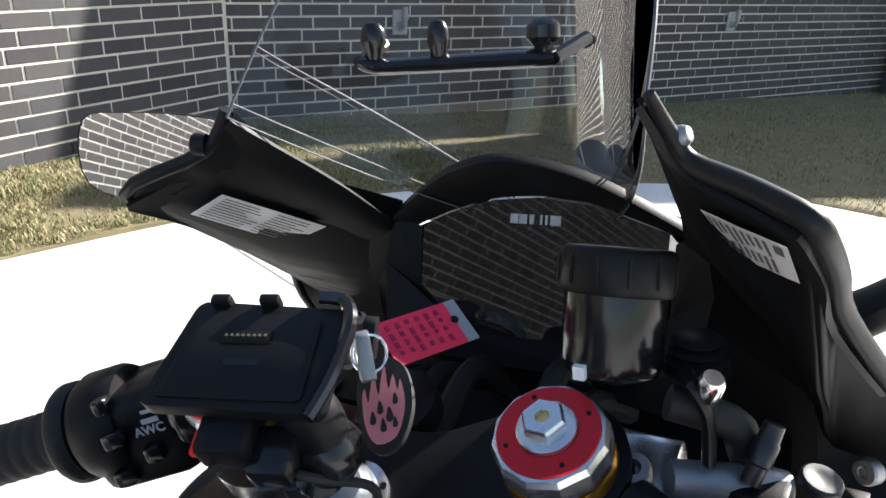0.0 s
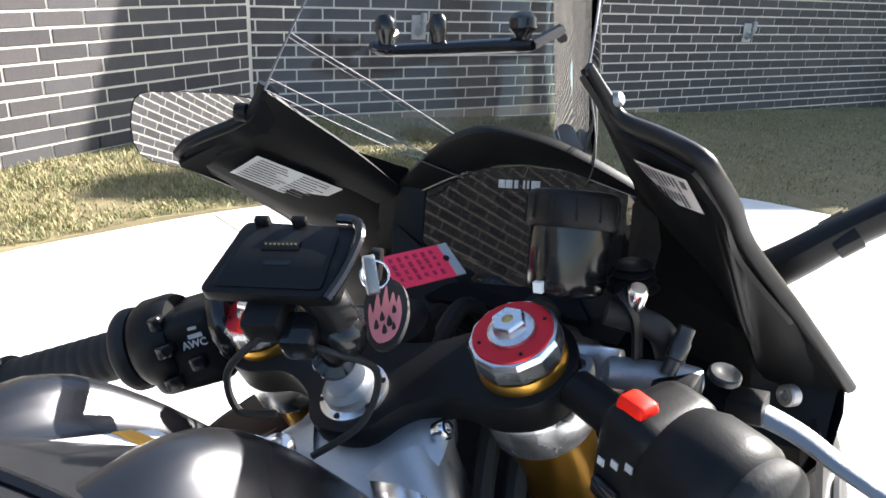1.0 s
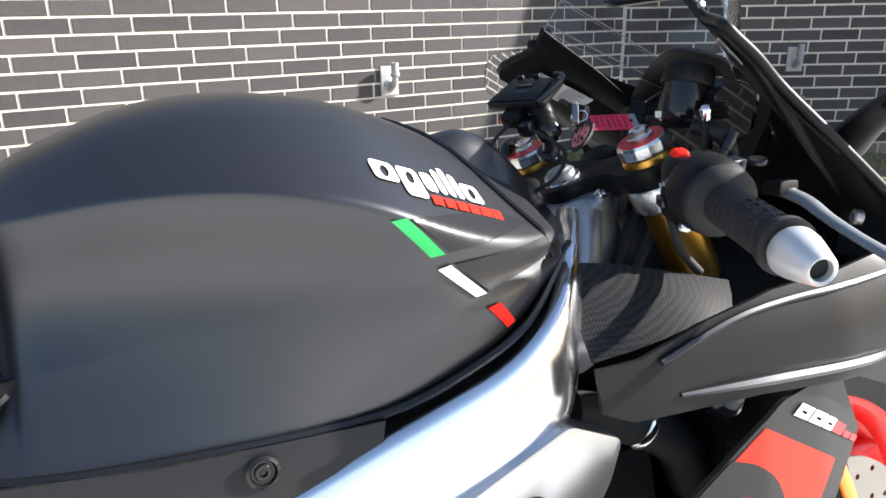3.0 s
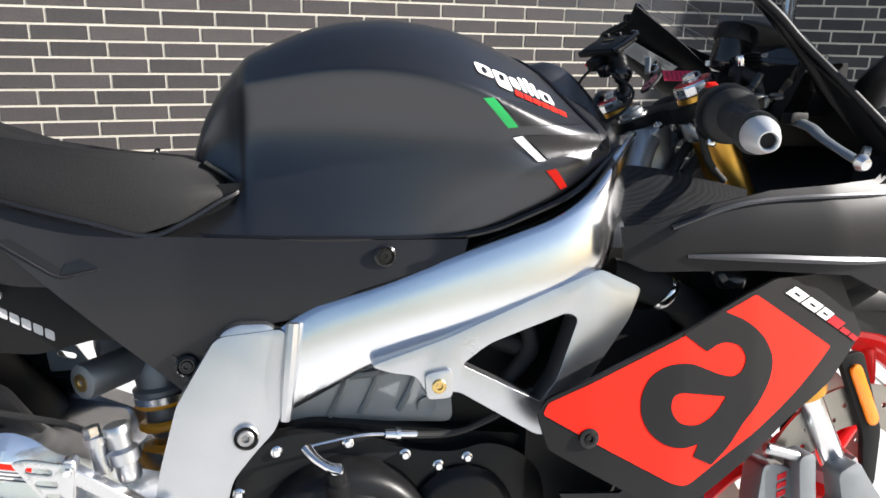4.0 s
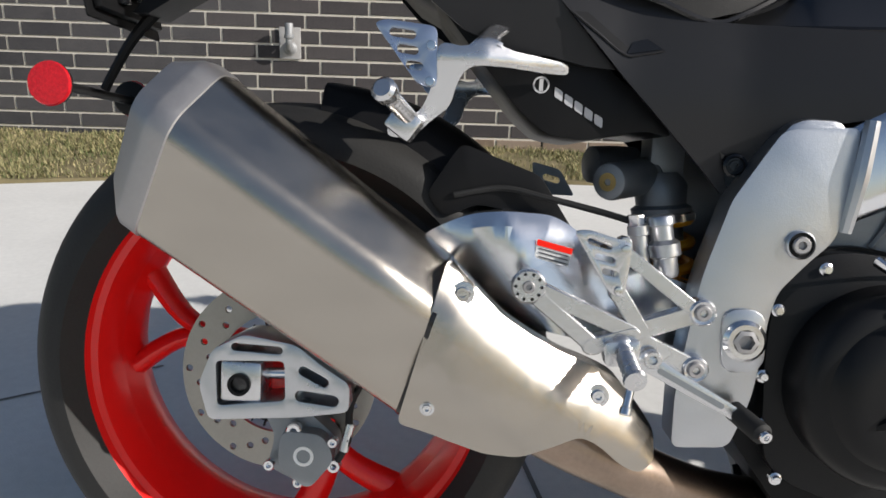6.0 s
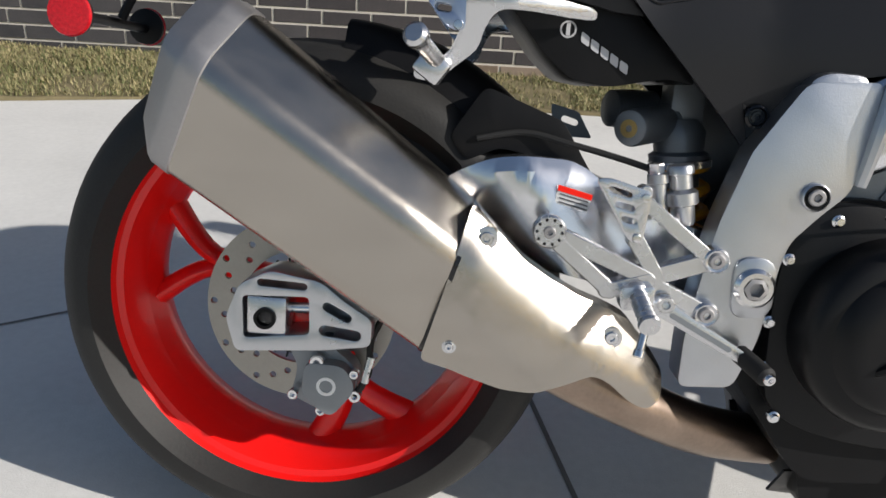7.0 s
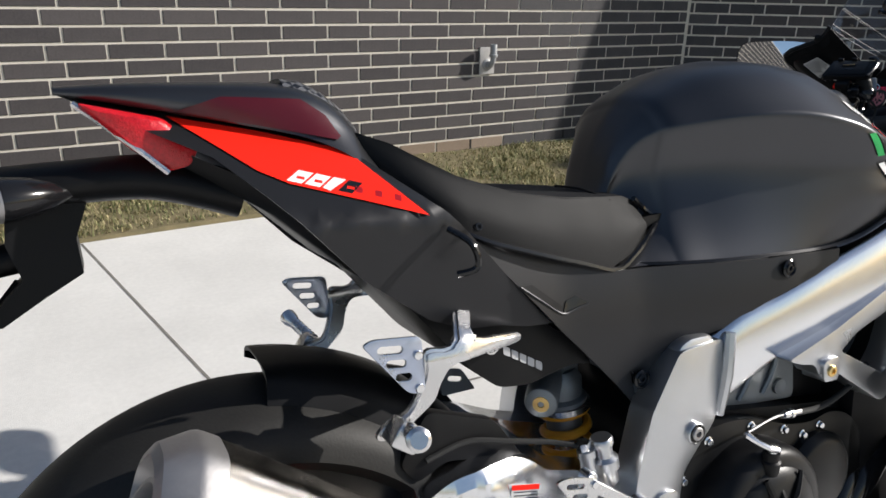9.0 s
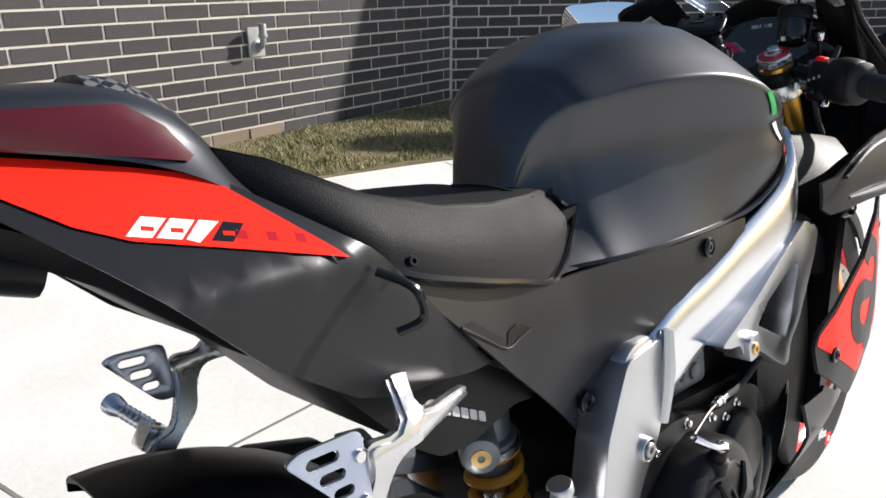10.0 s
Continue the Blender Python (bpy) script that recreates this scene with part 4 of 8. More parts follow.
part("head_pad", loft([[(0.545 + (x - 0.545) * f, -0.150 - d, 0.585 + (z - 0.585) * f) for x, z in rounded([(0.512, 0.560), (0.523, 0.605), (0.540, 0.613), (0.580, 0.612), (0.582, 0.575), (0.545, 0.560)], 0.014, 5)] for d, f in ((-0.02, 1.0), (-0.001, 1.0), (0.003, 0.95), (0.0045, 0.8))]), M_CAST, frame_beam, "rounded cast pad")
part("pivot_boss", plate(rounded([(0.478, 0.428), (0.520, 0.428), (0.524, 0.368), (0.482, 0.362)], 0.018), -0.162, -0.150, 0.003), M_CAST, frame_beam)
part("pivot_nut", lathe([(0.021, -0.01), (0.021, 0.004), (0.017, 0.008), (0.012, 0.008), (0.011, -0.004), (0, -0.004)], (0.501, -0.160, 0.397), (0.501, -1, 0.397), 24), M_CHROME, frame_beam, "bright hollow pivot bolt")
part("pivot_hex", lathe([(0.0125, 0.002), (0.0125, 0.009), (0.008, 0.010), (0.0075, 0.003), (0, 0.003)], (0.501, -0.160, 0.397), (0.501, -1, 0.397), 6), M_STEELDULL, frame_beam)
for p, r in (((0.545, -0.158, 0.493), 0.0135),):
    q = (p[0], p[1] - 0.0035, p[2])
    part("frame_bolt_cup", lathe([(r * 1.05, -0.01), (r * 1.02, 0.001), (r * 0.92, 0.002), (r * 0.88, 0.0)], q, (q[0], q[1] - 1, q[2]), 28, caps=False), M_CAST, frame_beam)
    # black disc painted in for the shaded depth round the bolt
    part("frame_bolt_shade", lathe([(r * 0.9, 0.0004), (0.0, 0.0004)], q, (q[0], q[1] - 1, q[2]), 24, caps=False), M_PLASTIC, frame_beam, "black disc for the shade in the bolt's recess")
    part("frame_bolt", bolt(q, (0, -1, 0), 0.0085, 0.004), M_STEELDULL, frame_beam)
# engine mount arms: cast Y that reaches down behind the fairing
ARM = rounded([(0.673, 0.567), (0.758, 0.592), (0.851, 0.628), (0.931, 0.658), (0.982, 0.634), (0.968, 0.600), (0.912, 0.523), (0.880, 0.500), (0.874, 0.474), (0.858, 0.474), (0.768, 0.532), (0.733, 0.533), (0.722, 0.553), (0.695, 0.558)], 0.008)
HOLE = rounded([(0.772, 0.561), (0.802, 0.582), (0.893, 0.611), (0.906, 0.604), (0.881, 0.535), (0.862, 0.512)], [0.006, 0.012, 0.010, 0.010, 0.010, 0.004])
for s in (-1, 1):
    b2 = plate([ARM, HOLE], -0.186, -0.150, 0.006, 3)
    part("mount_arm", b2 if s < 0 else mirror_y(b2), M_CAST, frame_beam, "satin cast mounting arm")
part("mount_boss", plate(rounded([(0.730, 0.556), (0.760, 0.560), (0.760, 0.528), (0.732, 0.528)], 0.007), -0.193, -0.160, 0.003), M_CAST, frame_beam)
part("mount_bolt", bolt((0.745, -0.193, 0.542), (0, -1, 0), 0.0078, 0.003), M_BRASS, frame_beam)
part("steering_head", lathe([(0.030, -0.03), (0.040, -0.01), (0.044, 0.05), (0.047, 0.090), (0.051, 0.108), (0.052, 0.118), (0.048, 0.121), (0.036, 0.124)], (1.112, 0, 0.70), (1.058, 0, 0.818), 40), M_HEADCAST, frame_beam, "grey cast steering head")
for s in (-1, 1):
    rings = []
    for p, (w, h) in zip(smooth_path([(1.062, 0.030, 0.800), (1.046, 0.052, 0.786), (1.026, 0.078, 0.762), (1.004, 0.104, 0.730), (0.985, 0.128, 0.692)], 4), [(q.x, q.y) for q in smooth_path([(0.022, 0.016, 0), (0.019, 0.017, 0), (0.017, 0.018, 0), (0.016, 0.020, 0), (0.016, 0.022, 0)], 4)]):
        rings.append([(p.x + w * math.cos(a) * (0.75 + 0.25 * abs(math.cos(a))), s * (p.y + 0.6 * w * math.cos(a) + 0.4 * h * math.sin(a)), p.z + h * math.sin(a) * (0.75 + 0.25 * abs(math.sin(a)))) for a in np.linspace(0, 2 * math.pi, 17)[:-1]])
    part("head_brace", loft(rings), M_HEADCAST, frame_beam, "smooth grey cast brace", angle=70)
    part("head_rib", tube([(1.040, s * 0.040, 0.806), (1.022, s * 0.066, 0.784), (1.000, s * 0.092, 0.752), (0.985, s * 0.112, 0.715)], [0.003, 0.005, 0.005, 0.004], 8), M_HEADCAST, frame_beam)
    part("head_bolt", bolt((1.078, s * 0.046, 0.820), (0.2, s * 1, 0.6), 0.006, 0.004), M_CHROME, frame_beam)

# --- fairing
fairing = thing("fairing", "", "", parent=bike)
fairing["label"] = "matt black fairing with a large red panel"


def low_depth(x, z):
    return -(interp(x, [0.82, 0.9, 1.0, 1.1, 1.2, 1.3, 1.42], [0.226, 0.236, 0.238, 0.228, 0.206, 0.176, 0.12]) - 0.25 * max(0, 0.47 - z) ** 1.2)


OUT_LOW = [(0.8425, 0.514), (0.8516, 0.530), (1.0936, 0.632), (1.129, 0.643), (1.2343, 0.643), (1.290, 0.560), (1.232, 0.508), (1.162, 0.476), (1.102, 0.436), (1.0415, 0.394), (0.9935, 0.386), (0.8533, 0.4755)]
part("side_panel", sheet(rounded(OUT_LOW, 0.006, 2), low_depth, 0.005, 0.03), M_SIDE, fairing, "matt black side panel", angle=60)
LT = BVHTree.FromBMesh(sheet(OUT_LOW, low_depth, 0.0, 0.02))
RED_LOW = rounded([(0.8475, 0.5144), (0.8531, 0.5262), (1.098, 0.6281), (1.2275, 0.5518), (1.1604, 0.499), (1.0741, 0.4503), (1.020, 0.4136), (1.0002, 0.4203)], [0.004, 0.004, 0.003, 0.004, 0.03, 0.03, 0.012, 0.01], 5)
decal(RED_LOW, LT, M_RED, fairing, "red_panel", "fluorescent red panel", lift=0.0008)
# the black rounded mark on the red panel: a bowl with an eye, and a hooked stem


def ring2(cx, cz, rx, rz, a0, a1, n=28, rot=0.0):
    out = []
    for i in range(n + 1):
        a = radians(a0 + (a1 - a0) * i / n)
        x, z = rx * math.cos(a), rz * math.sin(a)
        out.append((cx + x * math.cos(rot) - z * math.sin(rot), cz + x * math.sin(rot) + z * math.cos(rot)))
    return out


MARK = rounded([(1.0035, 0.5922), (1.0535, 0.6135), (1.0875, 0.5998), (1.1158, 0.5768), (1.1301, 0.5501), (1.1247, 0.5247), (1.1079, 0.5003), (1.0873, 0.4819), (1.0692, 0.4546), (1.0496, 0.4361), (1.0226, 0.4508), (1.028, 0.4656), (1.0105, 0.4625), (0.9867, 0.4683), (0.9673, 0.4835), (0.9552, 0.5053), (0.9556, 0.5301), (0.9657, 0.5489), (0.9858, 0.5596), (1.0125, 0.5601), (1.0542, 0.5416), (1.071, 0.5378), (1.0831, 0.5423), (1.0889, 0.5565), (1.0794, 0.5728), (1.0558, 0.5796), (1.0345, 0.5698)],
               [0.001, 0.004, 0.02, 0.02, 0.02, 0.02, 0.02, 0.02, 0.02, 0.001, 0.001, 0.001] + [0.02] * 14 + [0.001], 4)
EYE = rounded([(1.004, 0.5272), (1.0625, 0.5158), (1.0488, 0.497), (1.0249, 0.4863), (1.0004, 0.493), (0.9905, 0.5099), (0.9935, 0.524)], [0.02, 0.002, 0.02, 0.02, 0.02, 0.02, 0.02], 4)
decal([MARK, EYE], LT, M_SIDE, fairing, "mark_bowl", "black rounded mark with a hooked stem", lift=0.0016)
part("panel_screw_cup", lathe([(0.011, -0.002), (0.011, 0.002), (0.008, 0.003)], (0.897, -0.236, 0.486), (0.897, -1, 0.486), 20), M_GLOSS, fairing)
part("panel_screw", bolt((0.897, -0.236, 0.486), (0, -1, 0), 0.0065, 0.005), M_PLASTIC, fairing)
# model name as slanted bars: three white, then two small red ones
for f0, f1, m_, hh in ((0.0, 0.25, M_WHITE, 1.0), (0.28, 0.53, M_WHITE, 1.0), (0.56, 0.76, M_WHITE, 1.0), (0.78, 1.02, M_REDANOD, 0.9), (1.05, 1.22, M_REDANOD, 0.5), (1.25, 1.40, M_REDANOD, 0.5)):
    p0, up_ = Vector((1.1425, 0.626)), Vector((0.016, 0.006)) * hh
    way = Vector((0.094, -0.053))
    a, b = p0 + way * f0, p0 + way * f1
    mid = a.lerp(b, 0.5) + up_ * 0.45
    loops = [[tuple(a), tuple(b), tuple(b + up_), tuple(a + up_)]]
    if m_ is M_WHITE:
        loops.append([tuple(mid + way * u + up_ * v) for u, v in ((-0.05, -0.10), (0.05, -0.10), (0.05, 0.12), (-0.05, 0.12))])
    decal(loops, LT, m_, fairing, "model_bar", "printed model bar", lift=0.002, step=0.012)


def belly_depth(x, z):
    return -(0.205 - 0.9 * max(0, 0.36 - z) ** 1.3 - 0.12 * max(0, x - 1.0))


OUT_BELLY = [(0.878, 0.411), (0.950, 0.403), (0.958, 0.408), (1.015, 0.376), (1.055, 0.392), (1.015, 0.32), (0.985, 0.26), (0.95, 0.19), (0.75, 0.11), (0.60, 0.12), (0.60, 0.165), (0.78, 0.20), (0.90, 0.29), (0.905, 0.35)]
part("belly_panel", sheet(OUT_BELLY, belly_depth, 0.005, 0.03), M_COVER, fairing, "dark grey belly panel", angle=60)
part("belly_panel", mirror_y(sheet(OUT_BELLY, belly_depth, 0.005, 0.05)), M_COVER, fairing, "dark grey belly panel", angle=60)
# slogan on the belly panel
SL = Matrix.Translation((0.918, -0.2105, 0.342)) @ pose(0, 0, 0, 0, 15, 0)
lettering("#be", 0.021, M_WHITE, fairing, "slogan", SL, bold=0.0002)
part("slogan_block", plate([(0.945, 0.320), (0.965, 0.315), (0.971, 0.331), (0.950, 0.337)], -0.2110, -0.2104), M_RED, fairing, "small red printed block")
part("slogan_mark", plate(soft2d([(0.953, 0.324), (0.961, 0.322), (0.963, 0.328), (0.956, 0.330)], 4), -0.2116, -0.2110), M_WHITE, fairing, "white mark")
lettering("racer", 0.021, M_WHITE, fairing, "slogan", Matrix.Translation((0.974, -0.2095, 0.311)) @ pose(0, 0, 0, 0, 15, 3), bold=0.0002)


def up_depth(x, z):
    base = interp(x, [0.93, 1.0, 1.1, 1.2, 1.3, 1.4, 1.5, 1.6], [0.188, 0.203, 0.214, 0.222, 0.215, 0.19, 0.14, 0.07])
    return -(base - 0.5 * max(0, z - 0.74) ** 1.1 + 0.010 * math.sin((z - 0.64) * 30))


OUT_UP = [(0.948, 0.705), (0.952, 0.668), (0.980, 0.655), (1.108, 0.653), (1.229, 0.642), (1.300, 0.612), (1.400, 0.600), (1.500, 0.625), (1.560, 0.65), (1.520, 0.685), (1.420, 0.720), (1.330, 0.755), (1.300, 0.772), (1.262, 0.752), (1.200, 0.747), (1.120, 0.742), (1.040, 0.726), (0.985, 0.708)]
part("side_fairing", sheet(OUT_UP, up_depth, 0.004, 0.03), M_SIDE, fairing, "matt black upper side fairing", angle=60)
part("side_fairing", mirror_y(sheet(OUT_UP, up_depth, 0.004, 0.04)), M_SIDE, fairing, "matt black upper side fairing", angle=60)
part("side_panel", mirror_y(sheet(rounded(OUT_LOW, 0.006, 2), low_depth, 0.005, 0.05)), M_PAINT, fairing, "matt graphite side panel", angle=60)
part("edge_line", tube([(1.00, up_depth(1.0, 0.70) - 0.002, 0.704), (1.07, up_depth(1.07, 0.725) - 0.003, 0.726), (1.13, -0.222, 0.733), (1.20, -0.226, 0.735), (1.30, -0.215, 0.735)], 0.003, 6), M_PAINT, fairing)
part("panel_crease", tube([(1.02, -0.214, 0.672), (1.11, -0.225, 0.668), (1.23, -0.228, 0.66), (1.33, -0.205, 0.655)], [0.002, 0.005, 0.005, 0.002], 6), M_PAINT, fairing)
part("panel_screw_cup", lathe([(0.009, -0.002), (0.009, 0.002), (0.007, 0.003)], (0.983, -0.197, 0.694), (0.983, -1, 0.694), 20), M_GLOSS, fairing)
part("panel_screw", bolt((0.983, -0.198, 0.694), (0, -1, 0.2), 0.005, 0.003), M_STEELDULL, fairing)
# woven inner panels beside the fork
for s in (-1, 1):
    b2 = loft([[(x, y, z) for x, y, z in smooth_path(r, 3)] for r in (
        [(0.985, -0.105, 0.772), (1.03, -0.125, 0.766), (1.08, -0.145, 0.754), (1.131, -0.160, 0.740)],
        [(0.975, -0.130, 0.742), (1.03, -0.150, 0.742), (1.08, -0.168, 0.736), (1.122, -0.172, 0.730)],
        [(0.975, -0.158, 0.693), (1.02, -0.178, 0.705), (1.07, -0.183, 0.715), (1.110, -0.184, 0.719)])], caps=False, closed=False)
    part("inner_panel", b2 if s < 0 else mirror_y(b2), M_CARBON, fairing, "dark woven inner panel", angle=60)

# black ducting and wiring round the steering head
part("air_duct", loft([[(x, sy * w, z) for sy, z in ((-1, zb), (-1, zt), (-0.4, zt + 0.02), (0.4, zt + 0.02), (1, zt), (1, zb))] for x, w, zb, zt in ((1.09, 0.12, 0.56, 0.66), (1.18, 0.15, 0.58, 0.72), (1.27, 0.15, 0.60, 0.76), (1.34, 0.14, 0.62, 0.78))]), M_PLASTIC, fairing, "black plastic duct")
for y0, dz in ((-0.06, 0.0), (-0.045, 0.02), (0.02, 0.01), (0.05, 0.0), (0.075, -0.01)):
    part("wiring_hose", tube([(1.06, y0 * 1.6, 0.70), (1.10, y0 * 1.2, 0.75 + dz), (1.15, y0, 0.80 + dz), (1.20, y0 * 0.9, 0.83 + dz), (1.25, y0, 0.80)], 0.007, 8), M_RUBBER, fairing, "black hose")
# nose: the inner side walls that rise to the screen, one each side
RIM = {-1: [(1.132, 0.116, 1.007), (1.127, 0.134, 0.985), (1.105, 0.184, 0.964), (1.165, 0.194, 0.926), (1.228, 0.196, 0.886), (1.250, 0.205, 0.845), (1.298, 0.218, 0.778)],
       1: [(1.126, 0.114, 1.007), (1.136, 0.118, 0.992), (1.141, 0.125, 0.979), (1.131, 0.148, 0.972), (1.120, 0.168, 0.965), (1.128, 0.1725, 0.955), (1.152, 0.1745, 0.936), (1.182, 0.176, 0.908), (1.235, 0.194, 0.853), (1.306, 0.217, 0.778)]}


def wing(s):
    """The fairing's side wall from the screen foot down to its rear tip: outer skin and dark inner face."""
    top = RIM[s] + [(1.262, 0.214, 0.745)]
    n = len(top)
    depth = smooth_path([(1.25, 0.10, 0.93), (1.28, 0.13, 0.87), (1.33, 0.150, 0.79), (1.38, 0.15, 0.72), (1.36, 0.16, 0.69)], 8)
    deep = [tuple(depth[round(k * (len(depth) - 1) / (n - 1))]) for k in range(n)]
    mid = [tuple(0.5 * (a + b) for a, b in zip(p, q)) for p, q in zip(top, deep)]
    mid = [(x, y + (0.006 if s > 0 else 0.020), z - (0.024 if s > 0 else 0.008)) for x, y, z in mid]
    rows = [[Vector((x, -s * y, z)) for x, y, z in smooth_path(r, 3)] for r in (top, mid, deep)]
    inward = Vector((0.001, s * 0.003, -0.001))
    b2 = loft([[a, b, c, c + inward, b + inward, a + inward] for a, b, c in zip(*rows)])
    return b2


for s in (1, -1):
    part("nose_wall", wing(s), M_PLASTIC, fairing, "satin black nose wall", angle=60)
    rim = smooth_path([(x, -s * (y + 0.002), z + 0.001) for x, y, z in RIM[s]], 4)
    part("wall_rim", tube(rim, 0.0042 if s < 0 else [0.0022 + 0.0026 * min(1.0, k / 10) for k in range(len(rim))], 10, 1), M_SIDE, fairing, "rounded satin rim")
    if s > 0:
        part("foot_screw", lathe([(0.0042, 0), (0.0042, 0.002), (0.003, 0.004), (0.0, 0.0046)], (1.140, -0.123, 0.990), (1.13, -0.22, 1.02), 16), M_CASTDARK, fairing)
    else:
        part("foot_screw", bolt((1.125, 0.137, 0.99), (-0.5, 0.85, 0.15), 0.0065, 0.004), M_PLASTIC, fairing)
    # inner liner towards the fork
    li = loft([[(1.245, 0.192, 0.878), (1.252, 0.203, 0.842), (1.292, 0.214, 0.777), (1.265, 0.21, 0.747)] if s < 0 else
               [(1.222, -0.186, 0.868), (1.240, -0.193, 0.847), (1.300, -0.213, 0.777), (1.265, -0.21, 0.747)],
               [(1.248, -s * 0.104, 0.909), (1.275, -s * 0.15, 0.85), (1.29, -s * 0.160, 0.79), (1.27, -s * 0.165, 0.745)]], caps=False, closed=False)
    bmesh.ops.subdivide_edges(li, edges=li.edges[:], cuts=2, use_grid_fill=True)
    part("liner", li, M_PLASTIC, fairing, "matt black inner liner", angle=60)
    for p in ((1.280, 0.176, 0.823), (1.273, 0.188, 0.783)):
        part("liner_screw", bolt((p[0] - 0.004, -s * p[1], p[2]), (-0.8, s * 0.5, 0.2), 0.0075, 0.004), M_STEELDULL, fairing)
    # warning label on the liner
    if s > 0:
        continue
    L0, L1, L2, L3 = [Vector((x, -s * y, z)) for x, y, z in ((1.146, 0.152, 0.963), (1.137, 0.174, 0.952), (1.212, 0.174, 0.911), (1.217, 0.140, 0.924))]
    nrm = (L1 - L0).cross(L3 - L0).normalized()
    if nrm.x > 0:
        nrm = -nrm
    b2 = bmesh.new()
    b2.faces.new([b2.verts.new(p + nrm * 0.0085) for p in (L0, L1, L2, L3)])
    lab = part("warning_label", b2, M_PAPER, fairing, "white printed warning label", smooth=False)
    rl = random.Random(3)
    b3 = bmesh.new()
    for k in range(9):
        u0 = 0.07 + 0.1 * k
        for a, b in ((0.05, 0.5), (0.53, 0.93)):
            e = a + (b - a) * rl.uniform(0.6, 1.0)
            q = [L0.lerp(L1, u).lerp(L3.lerp(L2, u), w) + nrm * 0.0093 for u, w in ((u0, a), (u0 + 0.035, a), (u0 + 0.035, e), (u0, e))]
            b3.faces.new([b3.verts.new(p) for p in q])
    part("label_lines", b3, M_INK, lab, smooth=False)["kind"] = "stuff"
# nose top under the screen and front shell
nose = loft([[(x + 0.05 * (1 - abs(u)), w * u, z - 0.02 * abs(u) ** 2) for u in (-1, -0.5, 0, 0.5, 1)] for x, w, z in ((1.27, 0.09, 0.905), (1.36, 0.10, 0.83), (1.45, 0.105, 0.755), (1.53, 0.08, 0.70), (1.57, 0.06, 0.66), (1.55, 0.05, 0.62))], caps=False, closed=False)
bmesh.ops.solidify(nose, geom=nose.faces[:], thickness=0.004)
part("nose_cone", nose, M_SIDE, fairing, "matt black nose", angle=60)
inner = loft([[(1.30, -w, z) for w, z in ((0.19, 0.80), (0.1, 0.86), (0, 0.88), (-0.1, 0.86), (-0.19, 0.80))],
              [(1.33, -w, z) for w, z in ((0.19, 0.66), (0.1, 0.66), (0, 0.66), (-0.1, 0.66), (-0.19, 0.66))]], caps=False, closed=False)
part("nose_bulkhead", inner, M_PLASTIC, fairing, "black bulkhead")

# windscreen: one clear bubble, its lower rim bright
def screen_point(u, v):
    """The screen's surface: u across from -1 to 1, v from its foot to its top."""
    f = 1 - u * u
    return (1.128 + 0.10 * v + 0.17 * f * (1 - 0.5 * v), (0.114 - 0.03 * v * v - 0.006 * v) * u, 1.004 - 0.105 * f * (1 - v) ** 1.5 + 0.135 * v + 0.02 * f * v)


rows = [[screen_point(-1 + k / 16, j / 14) for k in range(33)] for j in range(15)]
screen = loft(rows, caps=False, closed=False)
ws = part("windscreen", screen, M_SCREEN, fairing, "clear tinted screen", angle=80)
ws.visible_shadow = False
for e, r in (([r[0] for r in rows], 0.0008), ([r[-1] for r in rows], 0.0008), (rows[0], 0.0005), (rows[-1], 0.0008)):
    part("screen_edge", tube(e, r, 6, 1), M_EDGE, fairing, "dark screen edge")
for s in (-1, 1):
    for v0, v1, r in ((0.26, 0.06, 0.0006), (0.24, 0.05, 0.0004), (0.05, 0.015, 0.0006)):
        pts = [screen_point(s * (1 - 0.75 * k / 14), v0 + (v1 - v0) * (k / 14) ** 0.8) for k in range(15)]
        part("screen_fold", tube(pts, r, 6, 1), M_EDGE, fairing, "dark fold in the screen")

# ---- exhaust, swingarm, foot controls, shock, engine ----
def capsule(p, q, w, y0, y1, bm=None, bevel=0.002, n=8, w2=None):
    """A flat bar with round ends from p to q in x, z."""
    p, q = Vector(p), Vector(q)
    a = math.atan2(q.y - p.y, q.x - p.x)
    w2 = w if w2 is None else w2
    out = [(q.x + w2 * math.cos(a - 1.5708 + 3.1416 * i / n), q.y + w2 * math.sin(a - 1.5708 + 3.1416 * i / n)) for i in range(n + 1)]
    out += [(p.x + w * math.cos(a + 1.5708 + 3.1416 * i / n), p.y + w * math.sin(a + 1.5708 + 3.1416 * i / n)) for i in range(n + 1)]
    return plate(out, y0, y1, bevel, 2, bm)


def slot2(p, q, w, n=5):
    p, q = Vector(p), Vector(q)
    a = math.atan2(q.y - p.y, q.x - p.x)
    out = [(q.x + w * math.cos(a - 1.5708 + 3.1416 * i / n), q.y + w * math.sin(a - 1.5708 + 3.1416 * i / n)) for i in range(n + 1)]
    return out + [(p.x + w * math.cos(a + 1.5708 + 3.1416 * i / n), p.y + w * math.sin(a + 1.5708 + 3.1416 * i / n)) for i in range(n + 1)]


